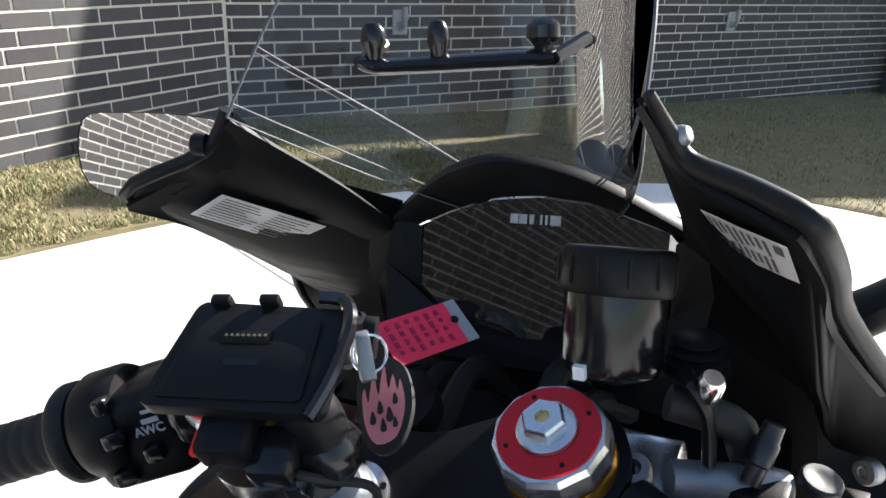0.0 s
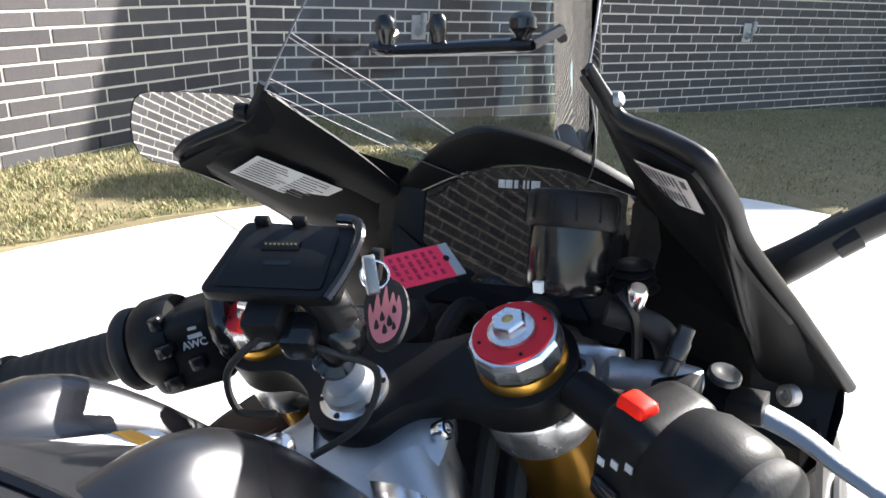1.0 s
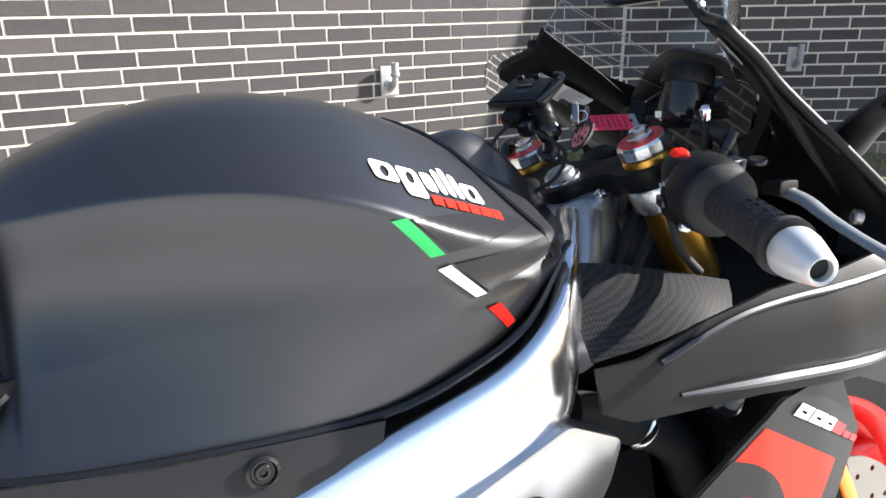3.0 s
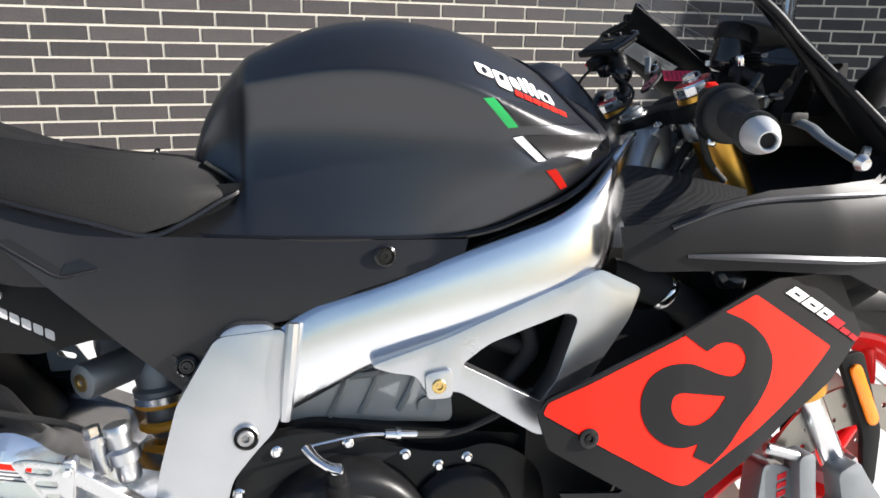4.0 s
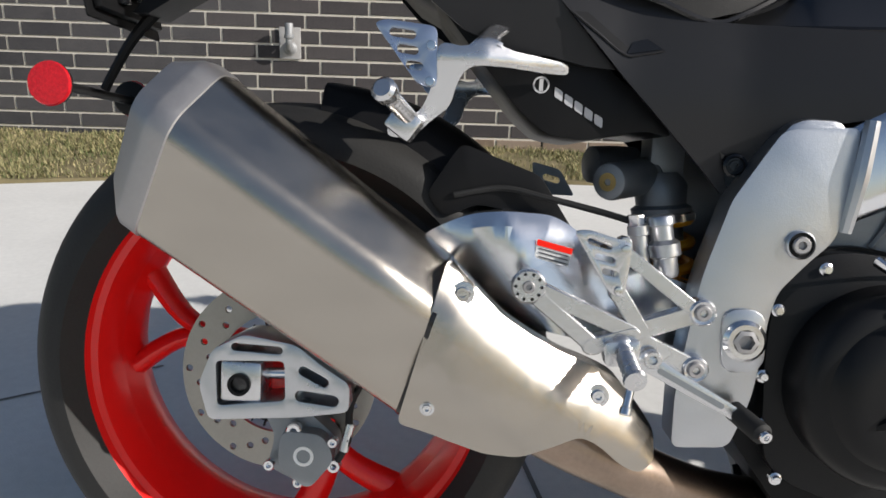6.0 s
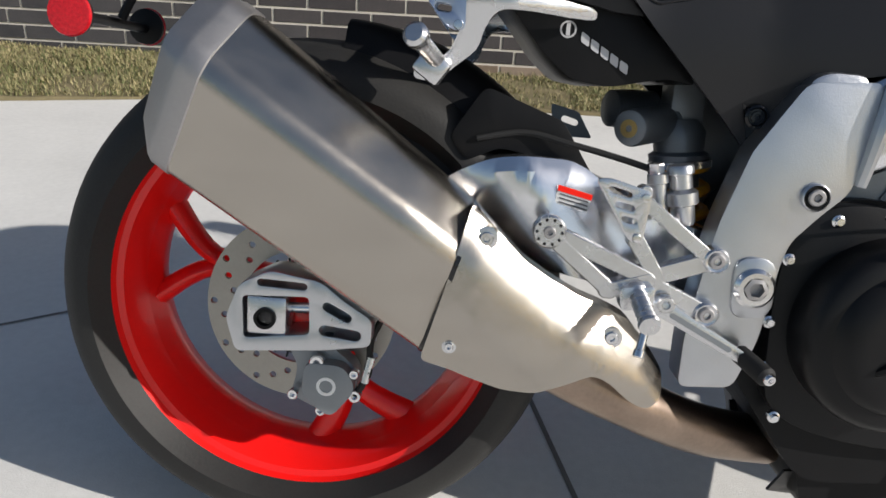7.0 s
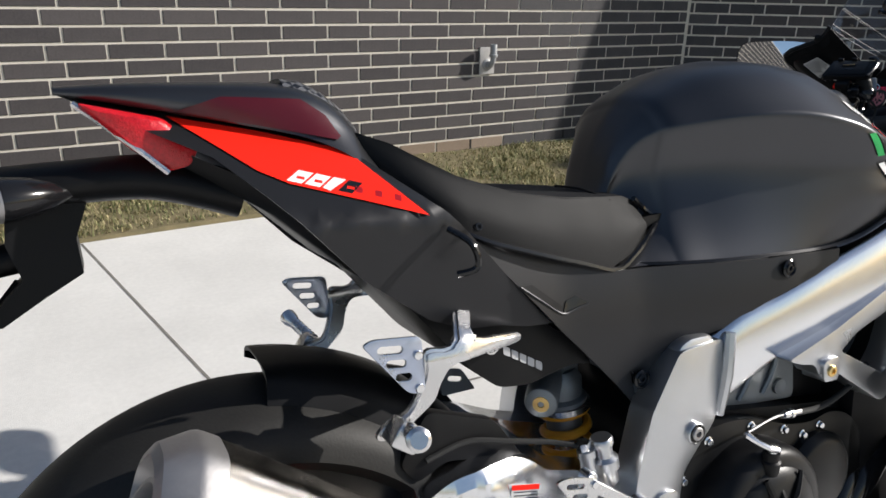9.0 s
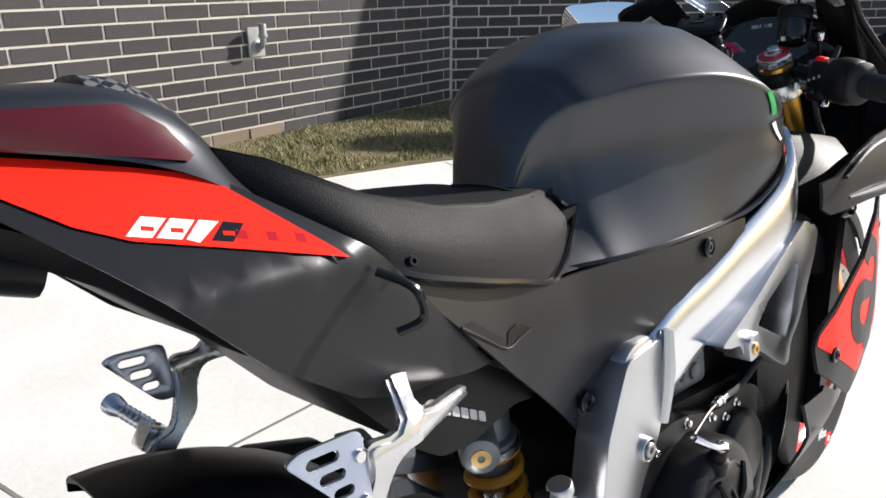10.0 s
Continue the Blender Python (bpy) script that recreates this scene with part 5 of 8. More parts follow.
exhaust = thing("exhaust", "", "", parent=bike)
exhaust["label"] = "brushed steel silencer with a grey end cap"
AX_R, AX_F = Vector((-0.031, -0.168, 0.548)), Vector((0.200, -0.158, 0.388))
ax = (AX_R - AX_F).normalized()
lat = Vector((0, -1, 0)) - ax * ax.dot(Vector((0, -1, 0)))
lat.normalize()
upv = lat.cross(ax)
if upv.z < 0:
    upv = -upv
SEC_R = [(0.028, 0.077), (0.082, 0.032), (0.088, 0.014), (0.062, -0.076), (0.050, -0.087), (-0.045, -0.087), (-0.062, -0.072), (-0.085, 0.012), (-0.078, 0.034), (-0.025, 0.077)]
SEC_F = [(0.024, 0.069), (0.066, 0.034), (0.071, 0.018), (0.058, -0.064), (0.047, -0.077), (-0.042, -0.077), (-0.056, -0.062), (-0.070, 0.014), (-0.064, 0.032), (-0.022, 0.069)]


def sec(c, s, k=1.0, rnd=0.016, cut=0.17):
    """A cross-section at c, cut a little aslant: its top lies further back than its foot."""
    return [c + lat * p.x * k + upv * p.y * k + ax * (0.010 + cut * p.y) for p in rounded(s, rnd, 5)]


def mix_sec(t):
    return [(a[0] + (b[0] - a[0]) * t, a[1] + (b[1] - a[1]) * t) for a, b in zip(SEC_F, SEC_R)]


part("silencer", loft([sec(AX_F.lerp(AX_R, t), mix_sec(t), k, cut=0.33 - 0.16 * max(0.0, t)) for t, k in ((-0.02, 0.96), (0.0, 1.0), (0.25, 1.0), (0.5, 1.0), (0.75, 1.0), (1.0, 1.0))]), M_STEEL, exhaust, "brushed stainless silencer body", angle=50)
part("front_band", loft([sec(AX_F.lerp(AX_R, t), SEC_F, k, cut=0.33) for t, k in ((-0.012, 1.0), (-0.012, 1.012), (0.004, 1.012), (0.004, 1.0))], caps=False), M_GLOSS, exhaust, "dark joint band", angle=50)
part("end_cap", loft([sec(AX_R + ax * d, SEC_R, k) for d, k in ((-0.002, 0.99), (0.0, 1.015), (0.018, 1.012), (0.024, 0.98), (0.046, 0.76), (0.048, 0.62), (0.032, 0.56), (0.028, 0.1))]), M_STEELDULL, exhaust, "bead-blasted grey end cap", angle=30)
part("outlet", lathe([(0.030, 0.0), (0.032, 0.03), (0.028, 0.03), (0.026, 0.0)], AX_R + ax * 0.03, AX_R + ax * 1.0, 24, caps=False), M_STEELDULL, exhaust)
HEAT = rounded([(0.172, 0.310), (0.212, 0.468), (0.2415, 0.438), (0.266, 0.414), (0.293, 0.396), (0.323, 0.379), (0.355, 0.366), (0.380, 0.353), (0.410, 0.319), (0.4245, 0.298), (0.4245, 0.270), (0.410, 0.259), (0.390, 0.269), (0.363, 0.293), (0.346, 0.301), (0.321, 0.292), (0.287, 0.281), (0.255, 0.283), (0.2115, 0.298)], 0.008, 3)


def heat_depth(x, z):
    base = interp(x, [0.16, 0.22, 0.36, 0.44], [0.231, 0.226, 0.190, 0.160])
    zt = interp(x, [0.2, 0.3, 0.4, 0.43], [0.455, 0.375, 0.320, 0.290])
    return -(base - 0.9 * max(0, z - zt + 0.03) ** 1.25 - 0.35 * max(0, zt - 0.09 - z) ** 1.1)


part("heat_shield", sheet(HEAT, heat_depth, 0.03, 0.02), M_STEEL, exhaust, "stainless heat shield", angle=50)
for p in ((0.227, 0.436), (0.200, 0.328), (0.362, 0.338)):
    y = heat_depth(*p)
    r = 0.011 if p[0] != 0.200 else 0.007
    part("shield_washer", lathe([(r, -0.003), (r, 0.0015), (r * 0.6, 0.002)], (p[0], y, p[1]), (p[0], y - 1, p[1]), 24), M_ANOD, exhaust)
    part("shield_bolt", bolt((p[0], y - 0.0015, p[1]), (0, -1, 0), r * 0.62, 0.0035), M_CHROME, exhaust)
part("link_pipe", tube([(0.21, -0.155, 0.37), (0.30, -0.150, 0.30), (0.40, -0.13, 0.25), (0.50, -0.08, 0.20), (0.60, -0.03, 0.17)], 0.030, 16), M_BROWN, exhaust, "heat-tinted link pipe")

swing = thing("swingarm", "", "", parent=bike)
swing["label"] = "polished aluminium swingarm"
ARM_OUT = rounded([(0.165, 0.462), (0.187, 0.484), (0.226, 0.503), (0.2605, 0.508), (0.3116, 0.506), (0.335, 0.495), (0.352, 0.478), (0.420, 0.452), (0.490, 0.432), (0.505, 0.375), (0.420, 0.365), (0.330, 0.385), (0.270, 0.395), (0.210, 0.385), (0.130, 0.330), (0.060, 0.290), (0.050, 0.350), (0.100, 0.405)], 0.02, 3)


def arm_depth(x, z):
    """The arm's outer face: two polished planes that meet along a slanting ridge, its top rounded over."""
    d = (x - 0.2594) * 0.869 + (z - 0.506) * 0.494
    return -(0.137 - 0.16 * max(0.0, -d) - 0.30 * max(0.0, min(d, 0.10)) - 0.5 * max(0.0, z - 0.490) + 0.10 * max(0.0, 0.33 - z))


for s in (-1, 1):
    b2 = sheet(ARM_OUT, arm_depth, 0.044, 0.016)
    part("arm_casting", b2 if s < 0 else mirror_y(b2), M_POLISH, swing, "polished arm", angle=22)
END = rounded([(-0.044, 0.312), (-0.030, 0.350), (0.003, 0.368), (0.058, 0.360), (0.085, 0.340), (0.115, 0.322), (0.115, 0.292), (0.062, 0.283), (-0.033, 0.274)], 0.008)
WIN = rounded([(-0.026, 0.338), (0.046, 0.342), (0.048, 0.300), (-0.024, 0.290)], 0.006)
for s in (-1, 1):
    b2 = plate([END, WIN, slot2((0.066, 0.333), (0.088, 0.322), 0.005), slot2((0.064, 0.306), (0.098, 0.303), 0.006), slot2((-0.006, 0.354), (0.040, 0.353), 0.004)], -0.148, -0.100, 0.003, 2)
    part("axle_lug", b2 if s < 0 else mirror_y(b2), M_CAST, swing, "cast axle lug with adjuster window")
    b2 = box(-0.022, 0.022, -0.146, -0.102, 0.294, 0.338, 0.004)
    part("axle_block", b2 if s < 0 else mirror_y(b2), M_ANOD, swing)
    b2 = lathe([(0.012, 0), (0.012, 0.004), (0.0085, 0.004), (0.0085, -0.02), (0, -0.02)], (-0.001, -0.146, 0.314), (-0.001, -1, 0.314), 20)
    part("axle_end", b2 if s < 0 else mirror_y(b2), M_PLASTIC, swing, "hollow axle end")
    b2 = rod((0.02, -0.124, 0.321), (0.055, -0.124, 0.323), 0.006, seg=10)
    part("adjuster_bolt", b2 if s < 0 else mirror_y(b2), M_CHROME, swing)
part("cross_brace", loft([[(x, y, z) for x, z in rounded([(0.30, 0.40), (0.40, 0.40), (0.40, 0.46), (0.30, 0.48)], 0.02)] for y in (-0.1, 0, 0.1)]), M_POLISH, swing)
lab = part("caution_label", plate([(0.298, 0.482), (0.334, 0.474), (0.330, 0.456), (0.296, 0.463)], -0.1335, -0.1328), M_PAPER, swing, "white printed caution label")
part("label_head", plate([(0.298, 0.482), (0.334, 0.474), (0.333, 0.468), (0.2975, 0.476)], -0.1342, -0.1335), M_RED, lab, "orange-red heading")
lines = None
for k in range(3):
    lines = plate([(0.300, 0.4735 - 0.0042 * k), (0.330, 0.4668 - 0.0042 * k), (0.330, 0.4654 - 0.0042 * k), (0.300, 0.4721 - 0.0042 * k)], -0.1341, -0.1335, bm=lines)
part("label_lines", lines, M_INK, lab)["kind"] = "stuff"
# rear brake
brake = thing("rear_brake", "", "", parent=bike)
brake["label"] = "grey rear brake caliper under the axle"
part("caliper_bracket", plate(rounded([(0.015, 0.278), (0.055, 0.288), (0.098, 0.252), (0.098, 0.222), (0.062, 0.196), (0.022, 0.214), (0.03, 0.25)], 0.010), -0.118, -0.092, 0.003), M_CASTDARK, brake)
part("caliper_body", plate(rounded([(0.040, 0.262), (0.085, 0.262), (0.100, 0.235), (0.072, 0.198), (0.038, 0.222)], 0.012), -0.136, -0.100, 0.006, 3), M_CASTDARK, brake, "dark grey caliper")
part("caliper_mark", plate([ring2(0.066, 0.236, 0.011, 0.011, 0, 345, 20), ring2(0.066, 0.236, 0.0075, 0.0075, 0, 345, 20)], -0.1368, -0.136), M_WHITE, brake, "white ring print")
for p, r in (((0.054, 0.262), 0.0085), ((0.028, 0.222), 0.006), ((0.060, 0.205), 0.006), ((0.098, 0.226), 0.0075), ((0.096, 0.252), 0.0055)):
    part("caliper_bolt", bolt((p[0], -0.130, p[1]), (0, -1, 0), r, 0.005), M_CHROME, brake)
part("brake_hose", tube([(0.098, -0.13, 0.226), (0.112, -0.13, 0.255), (0.115, -0.12, 0.30), (0.16, -0.11, 0.36), (0.24, -0.10, 0.40), (0.32, -0.11, 0.43)], 0.004, 8), M_RUBBER, brake)
part("hose_sleeve", rod((0.108, -0.131, 0.243), (0.114, -0.127, 0.272), 0.005, seg=10), M_ANOD, brake)
sens = None
for k in range(26):
    a = math.pi * 2 * k / 26
    sens = box(-0.001, 0.001, -0.002, 0.002, 0.056, 0.062, bm=sens, m=pose(REAR[0], -0.09, REAR[2], 0, math.degrees(a), 0))
part("sensor_ring", lathe([(0.05, -0.001), (0.056, -0.001), (0.056, 0.001), (0.05, 0.001)], (REAR[0], -0.09, REAR[2]), (REAR[0], 1, REAR[2]), 40, bm=sens, caps=False), M_PLASTIC, brake)

# hugger over the rear tyre
hug_rings = []
for k in range(22):
    a = radians(84 - 62 * k / 21)
    R = 0.331 + 0.012 * (k / 21)
    w = 0.078 - 0.02 * (1 - k / 21) ** 3
    c = Vector((REAR[0], 0.01, REAR[2]))
    ring = []
    for u, dr in ((-1.22, -0.165), (-1.06, -0.024), (-0.86, -0.006), (-0.5, 0.001), (0, 0.003), (0.5, 0.001), (0.86, -0.006), (1.0, -0.024), (1.0, -0.050), (0.95, -0.050), (0.95, -0.028), (0.5, -0.006), (0, -0.004), (-0.5, -0.006), (-0.98, -0.028), (-1.17, -0.165)):
        f = 0.35 + 0.65 * min(1, k / 5)
        ring.append(c + Vector(((R + dr * f) * math.cos(a), u * w, (R + dr * f) * math.sin(a))))
    hug_rings.append(ring)
hugger = thing("rear_hugger", "", "", parent=bike)
hugger["label"] = "matt black hugger over the rear tyre"
part("hugger_shell", loft(hug_rings), M_PLASTIC, hugger, angle=50)
for s in (-1, 1):
    b2 = plate(rounded([(0.215, 0.575), (0.300, 0.545), (0.322, 0.512), (0.345, 0.478), (0.300, 0.500), (0.235, 0.512), (0.20, 0.495), (0.18, 0.52)], 0.01), -0.098, -0.080, 0.004)
    part("hugger_side", b2 if s < 0 else mirror_y(b2), M_PLASTIC, hugger)
part("hugger_bracket", plate([rounded([(0.30, 0.560), (0.335, 0.552), (0.355, 0.520), (0.305, 0.520)], 0.004), slot2((0.318, 0.542), (0.332, 0.538), 0.004)], 0.052, 0.056), M_CASTDARK, hugger, "slotted grey bracket")

# rear shock
shock = thing("rear_shock", "", "", parent=bike)
shock["label"] = "rear shock with a yellow spring and a grey reservoir"
part("shock_body", lathe([(0.020, 0), (0.024, 0.01), (0.024, 0.05), (0.033, 0.052), (0.034, 0.060), (0.028, 0.064), (0.030, 0.085), (0.022, 0.10)], (0.452, -0.020, 0.455), (0.436, -0.020, 0.60), 28), M_CASTDARK, shock)
part("damper", rod((0.462, -0.02, 0.36), (0.448, -0.02, 0.49), 0.016), M_ANOD, shock)
pts = []
for k in range(100):
    a = 2 * math.pi * k / 20
    t = k / 99
    c = Vector((0.463, -0.02, 0.37)).lerp(Vector((0.448, -0.02, 0.505)), t)
    pts.append(c + Vector((0.030 * math.cos(a), 0.030 * math.sin(a), 0)))
part("spring", tube(pts, 0.0062, 8, 1), M_SPRING, shock, "yellow coil spring")
part("spring_seat", lathe([(0.036, 0), (0.036, 0.008), (0.030, 0.012)], (0.449, -0.02, 0.500), (0.436, -0.02, 0.60), 28), M_ANOD, shock)
part("reservoir", lathe([(0.014, 0.0), (0.019, 0.002), (0.0205, 0.006), (0.0205, 0.075), (0.023, 0.078), (0.023, 0.085)], (0.372, -0.082, 0.542), (0.450, 0.010, 0.552), 28), M_CASTDARK, shock, "grey reservoir cylinder")
part("reservoir_knob", lathe([(0.010, 0.0), (0.010, 0.004), (0.004, 0.004), (0.003, 0.001), (0, 0.001)], (0.374, -0.080, 0.542), (0.30, -0.167, 0.533), 16), M_BRASS, shock)
part("reservoir", lathe([(0.010, 0), (0.022, 0.003), (0.024, 0.03), (0.024, 0.06)], (0.365, 0.02, 0.560), (0.44, 0.05, 0.56), 24), M_CASTDARK, shock)
part("shock_mount", box(0.425, 0.465, -0.035, 0.02, 0.545, 0.605, 0.006), M_CASTDARK, shock)

# rider's right foot control
rearset = thing("foot_control", "", "", parent=bike)
rearset["label"] = "machined silver footrest bracket with brake pedal"
Y0, Y1 = -0.172, -0.156
BARS = [((0.456, 0.424), (0.386, 0.398), 0.009), ((0.454, 0.368), (0.386, 0.398), 0.009), ((0.374, 0.440), (0.400, 0.402), 0.008), ((0.380, 0.476), (0.446, 0.428), 0.007),
        ((0.378, 0.486), (0.374, 0.436), 0.007), ((0.290, 0.440), (0.390, 0.400), 0.008), ((0.292, 0.434), (0.356, 0.384), 0.008), ((0.352, 0.384), (0.392, 0.398), 0.008)]
for k, (p, q, w) in enumerate(BARS):
    part("bracket_arm", plate(slot2(p, q, w), Y0 - 0.0003 * k, Y1, 0.0011, 1), M_ANOD, rearset, "flat machined arm")
for p in ((0.456, 0.424), (0.454, 0.368)):
    part("bracket_boss", lathe([(0.013, 0), (0.013, 0.018), (0.011, 0.020), (0.008, 0.019)], (p[0], -0.155, p[1]), (p[0], -1, p[1]), 24), M_ANOD, rearset)
    part("bracket_bolt", bolt((p[0], -0.173, p[1]), (0, -1, 0), 0.0078, 0.004), M_STEELDULL, rearset)
part("pivot_disc", lathe([(0.017, -0.004), (0.017, 0.003), (0.015, 0.005), (0.007, 0.005)], (0.289, -0.173, 0.440), (0.289, -1, 0.440), 32), M_ANOD, rearset)
for k in range(10):
    a = 2 * math.pi * k / 10
    part("disc_hole", lathe([(0.0016, 0), (0.0016, 0.0006)], (0.289 + 0.0125 * math.cos(a), -0.178, 0.440 + 0.0125 * math.sin(a)), (0.289 + 0.0125 * math.cos(a), -1, 0.440 + 0.0125 * math.sin(a)), 8), M_PLASTIC, rearset)
part("pivot_screw", bolt((0.289, -0.178, 0.440), (0, -1, 0), 0.006, 0.003), M_STEELDULL, rearset)
HEEL = rounded([(0.328, 0.496), (0.342, 0.498), (0.384, 0.487), (0.380, 0.434), (0.366, 0.438)], 0.006)
part("heel_plate", plate([HEEL, slot2((0.344, 0.487), (0.362, 0.483), 0.003), slot2((0.352, 0.473), (0.366, 0.470), 0.003), slot2((0.360, 0.459), (0.370, 0.457), 0.003)], -0.1765, -0.173, 0.0008), M_ANOD, rearset, "slotted heel plate")
for p in ((0.378, 0.481), (0.374, 0.441)):
    part("heel_screw", bolt((p[0], -0.1765, p[1]), (0, -1, 0), 0.0045, 0.003, socket=False), M_CHROME, rearset)
peg = lathe([(0.011, 0), (0.011, 0.006), (0.009, 0.008)] + [(0.0095 if k % 2 else 0.0078, 0.010 + 0.004 * k) for k in range(11)] + [(0.011, 0.056), (0.010, 0.060)], (0.381, -0.176, 0.388), (0.384, -0.226, 0.372), 14)
part("foot_peg", peg, M_ANOD, rearset, "knurled folding peg")
part("peg_feeler", lathe([(0.0042, 0), (0.0042, 0.026), (0.0055, 0.027), (0.0055, 0.033), (0.004, 0.034)], (0.384, -0.222, 0.370), (0.374, -0.238, 0.325), 12), M_CHROME, rearset)
part("peg_hinge", plate(rounded([(0.362, 0.392), (0.398, 0.396), (0.396, 0.374), (0.366, 0.368)], 0.006), -0.186, -0.166, 0.003), M_ANOD, rearset)
part("brake_pedal", capsule((0.404, 0.375), (0.496, 0.328), 0.0085, -0.184, -0.174, bevel=0.0015, w2=0.006), M_ANOD, rearset, "flat silver brake pedal")
# the groove is not cut; a darker strip carries its shade
part("flute_shade", plate(slot2((0.418, 0.3675), (0.478, 0.3375), 0.0028), -0.1846, -0.1838), M_CASTDARK, rearset, "darker strip for the shade in a milled groove")
part("pedal_pivot", bolt((0.410, -0.180, 0.378), (0, -1, 0), 0.009, 0.006), M_ANOD, rearset)
part("pedal_toe", rod((0.494, -0.168, 0.330), (0.508, -0.215, 0.322), 0.010, bevel=0.003), M_RUBBER, rearset, "black pedal toe")
part("toe_bolt", bolt((0.508, -0.215, 0.322), (0.25, -0.9, -0.2), 0.006, 0.004), M_CHROME, rearset)
part("master_cylinder", lathe([(0.010, 0), (0.012, 0.004), (0.012, 0.020), (0.016, 0.022), (0.016, 0.034), (0.011, 0.038), (0.011, 0.052), (0.0135, 0.053), (0.0135, 0.060), (0.012, 0.062)], (0.428, -0.140, 0.452), (0.416, -0.140, 0.512), 20), M_CAST, rearset, "cast brake master cylinder")
part("cylinder_outlet", lathe([(0.009, 0), (0.009, 0.030), (0.011, 0.031), (0.011, 0.040), (0.006, 0.042)], (0.402, -0.138, 0.462), (0.394, -0.138, 0.512), 16), M_CAST, rearset)
part("banjo_bolt", rod((0.394, -0.138, 0.500), (0.392, -0.138, 0.512), 0.0085, seg=6), M_CHROME, rearset)
part("brake_line", tube([(0.390, -0.135, 0.505), (0.36, -0.12, 0.512), (0.31, -0.11, 0.522), (0.26, -0.10, 0.530), (0.21, -0.10, 0.52)], 0.0035, 8), M_RUBBER, rearset)
part("spring_wire", tube([(0.30, -0.15, 0.43), (0.33, -0.15, 0.40), (0.36, -0.15, 0.385)], 0.003, 6), M_RUBBER, rearset)
part("lug", plate([ring2(0.470, 0.292, 0.011, 0.011, 0, 345, 16), ring2(0.470, 0.292, 0.005, 0.005, 0, 345, 10)], -0.150, -0.135, 0.002), M_CAST, rearset)


def passenger_bracket(s):
    """A forked hanger with a slotted guard plate and a folded peg."""
    t = thing("passenger_footrest", "", "", parent=bike)
    t["label"] = "silver passenger footrest hanger" if s < 0 else "shaded silver passenger footrest hanger"
    mir = (lambda b: b) if s < 0 else mirror_y
    HG = soft2d([(0.238, 0.690), (0.258, 0.705), (0.266, 0.695), (0.248, 0.668), (0.308, 0.657), (0.317, 0.650), (0.308, 0.645), (0.243, 0.648), (0.220, 0.645), (0.209, 0.629), (0.202, 0.609), (0.183, 0.592), (0.166, 0.578), (0.145, 0.577), (0.143, 0.586), (0.156, 0.597), (0.172, 0.602), (0.182, 0.619), (0.189, 0.642), (0.189, 0.660), (0.196, 0.667), (0.219, 0.666)], 3)
    b2 = sheet([tuple(p) for p in HG], lambda x, z: -0.162 + 1.2 * max(0.0, z - 0.672) + 0.35 * max(0.0, x - 0.235) + 0.25 * abs(z - 0.655), 0.012, 0.008)
    bmesh.ops.bevel(b2, geom=[e for e in b2.edges if e.is_manifold and e.calc_face_angle(0) > 1.0], offset=0.003, segments=2, affect="EDGES")
    part("hanger", mir(b2), M_ANOD, t, angle=50)
    G = rounded([(0.127, 0.683), (0.138, 0.687), (0.188, 0.682), (0.190, 0.624), (0.172, 0.626)], 0.008)
    b2 = plate([G, slot2((0.146, 0.675), (0.164, 0.673), 0.004), slot2((0.154, 0.660), (0.167, 0.6585), 0.004), slot2((0.163, 0.645), (0.172, 0.644), 0.004)], -0.1565, -0.153, 0.0008)
    part("guard_plate", mir(b2), M_BLUE, t, "slotted bare metal guard")
    for p in ((0.183, 0.664), (0.183, 0.630)):
        part("guard_screw", mir(bolt((p[0], -0.1565, p[1]), (0, -1, 0), 0.0048, 0.003, socket=False)), M_CHROME, t)
    b2 = box(0.146, 0.176, -0.176, -0.148, 0.576, 0.602, 0.004, m=Matrix.Translation((0.161, 0, 0.589)) @ pose(0, 0, 0, 0, 35, 0) @ Matrix.Translation((-0.161, 0, -0.589)))
    part("clevis", mir(b2), M_ANOD, t)
    pg = lathe([(0.0085, 0)] + [(0.0085 if k % 2 else 0.0072, 0.004 + 0.0035 * k) for k in range(14)] + [(0.0105, 0.056), (0.0115, 0.060), (0.0115, 0.068), (0.008, 0.071)], (0.166, -0.166, 0.594), (0.150, -0.224, 0.613), 14)
    part("foot_peg", mir(pg), M_ANOD, t, "grooved peg with a bright end")
    return t


passenger_bracket(-1)
passenger_bracket(1)
# black electronics box under the tail with a maker's print
ebox = thing("under_seat_box", "", "", parent=bike)
ebox["label"] = "black box under the tail with a pale print"
EB = rounded([(0.170, 0.730), (0.245, 0.712), (0.300, 0.722), (0.372, 0.645), (0.400, 0.628), (0.430, 0.590), (0.400, 0.596), (0.340, 0.583), (0.300, 0.588), (0.270, 0.612)], 0.01)
part("box_body", plate(EB, -0.108, 0.108, 0.008), M_PLASTIC, ebox)
part("print_ring", plate([ring2(0.293, 0.637, 0.0085, 0.0085, 0, 345, 20), ring2(0.293, 0.637, 0.0068, 0.0068, 0, 345, 20)], -0.1088, -0.108), M_PALE, ebox, "pale ring print")
part("print_bar", plate([(0.291, 0.631), (0.295, 0.631), (0.295, 0.643), (0.291, 0.643)], -0.1088, -0.108), M_PALE, ebox)
for k in range(5):
    x = 0.307 + 0.0105 * k
    z = 0.630 - 0.0062 * k
    part("print_bar", plate(rounded([(x, z - 0.004), (x + 0.0085, z - 0.009), (x + 0.0085, z + 0.001), (x, z + 0.006)], 0.002), -0.1088, -0.108), M_PALE, ebox, "pale printed bar")
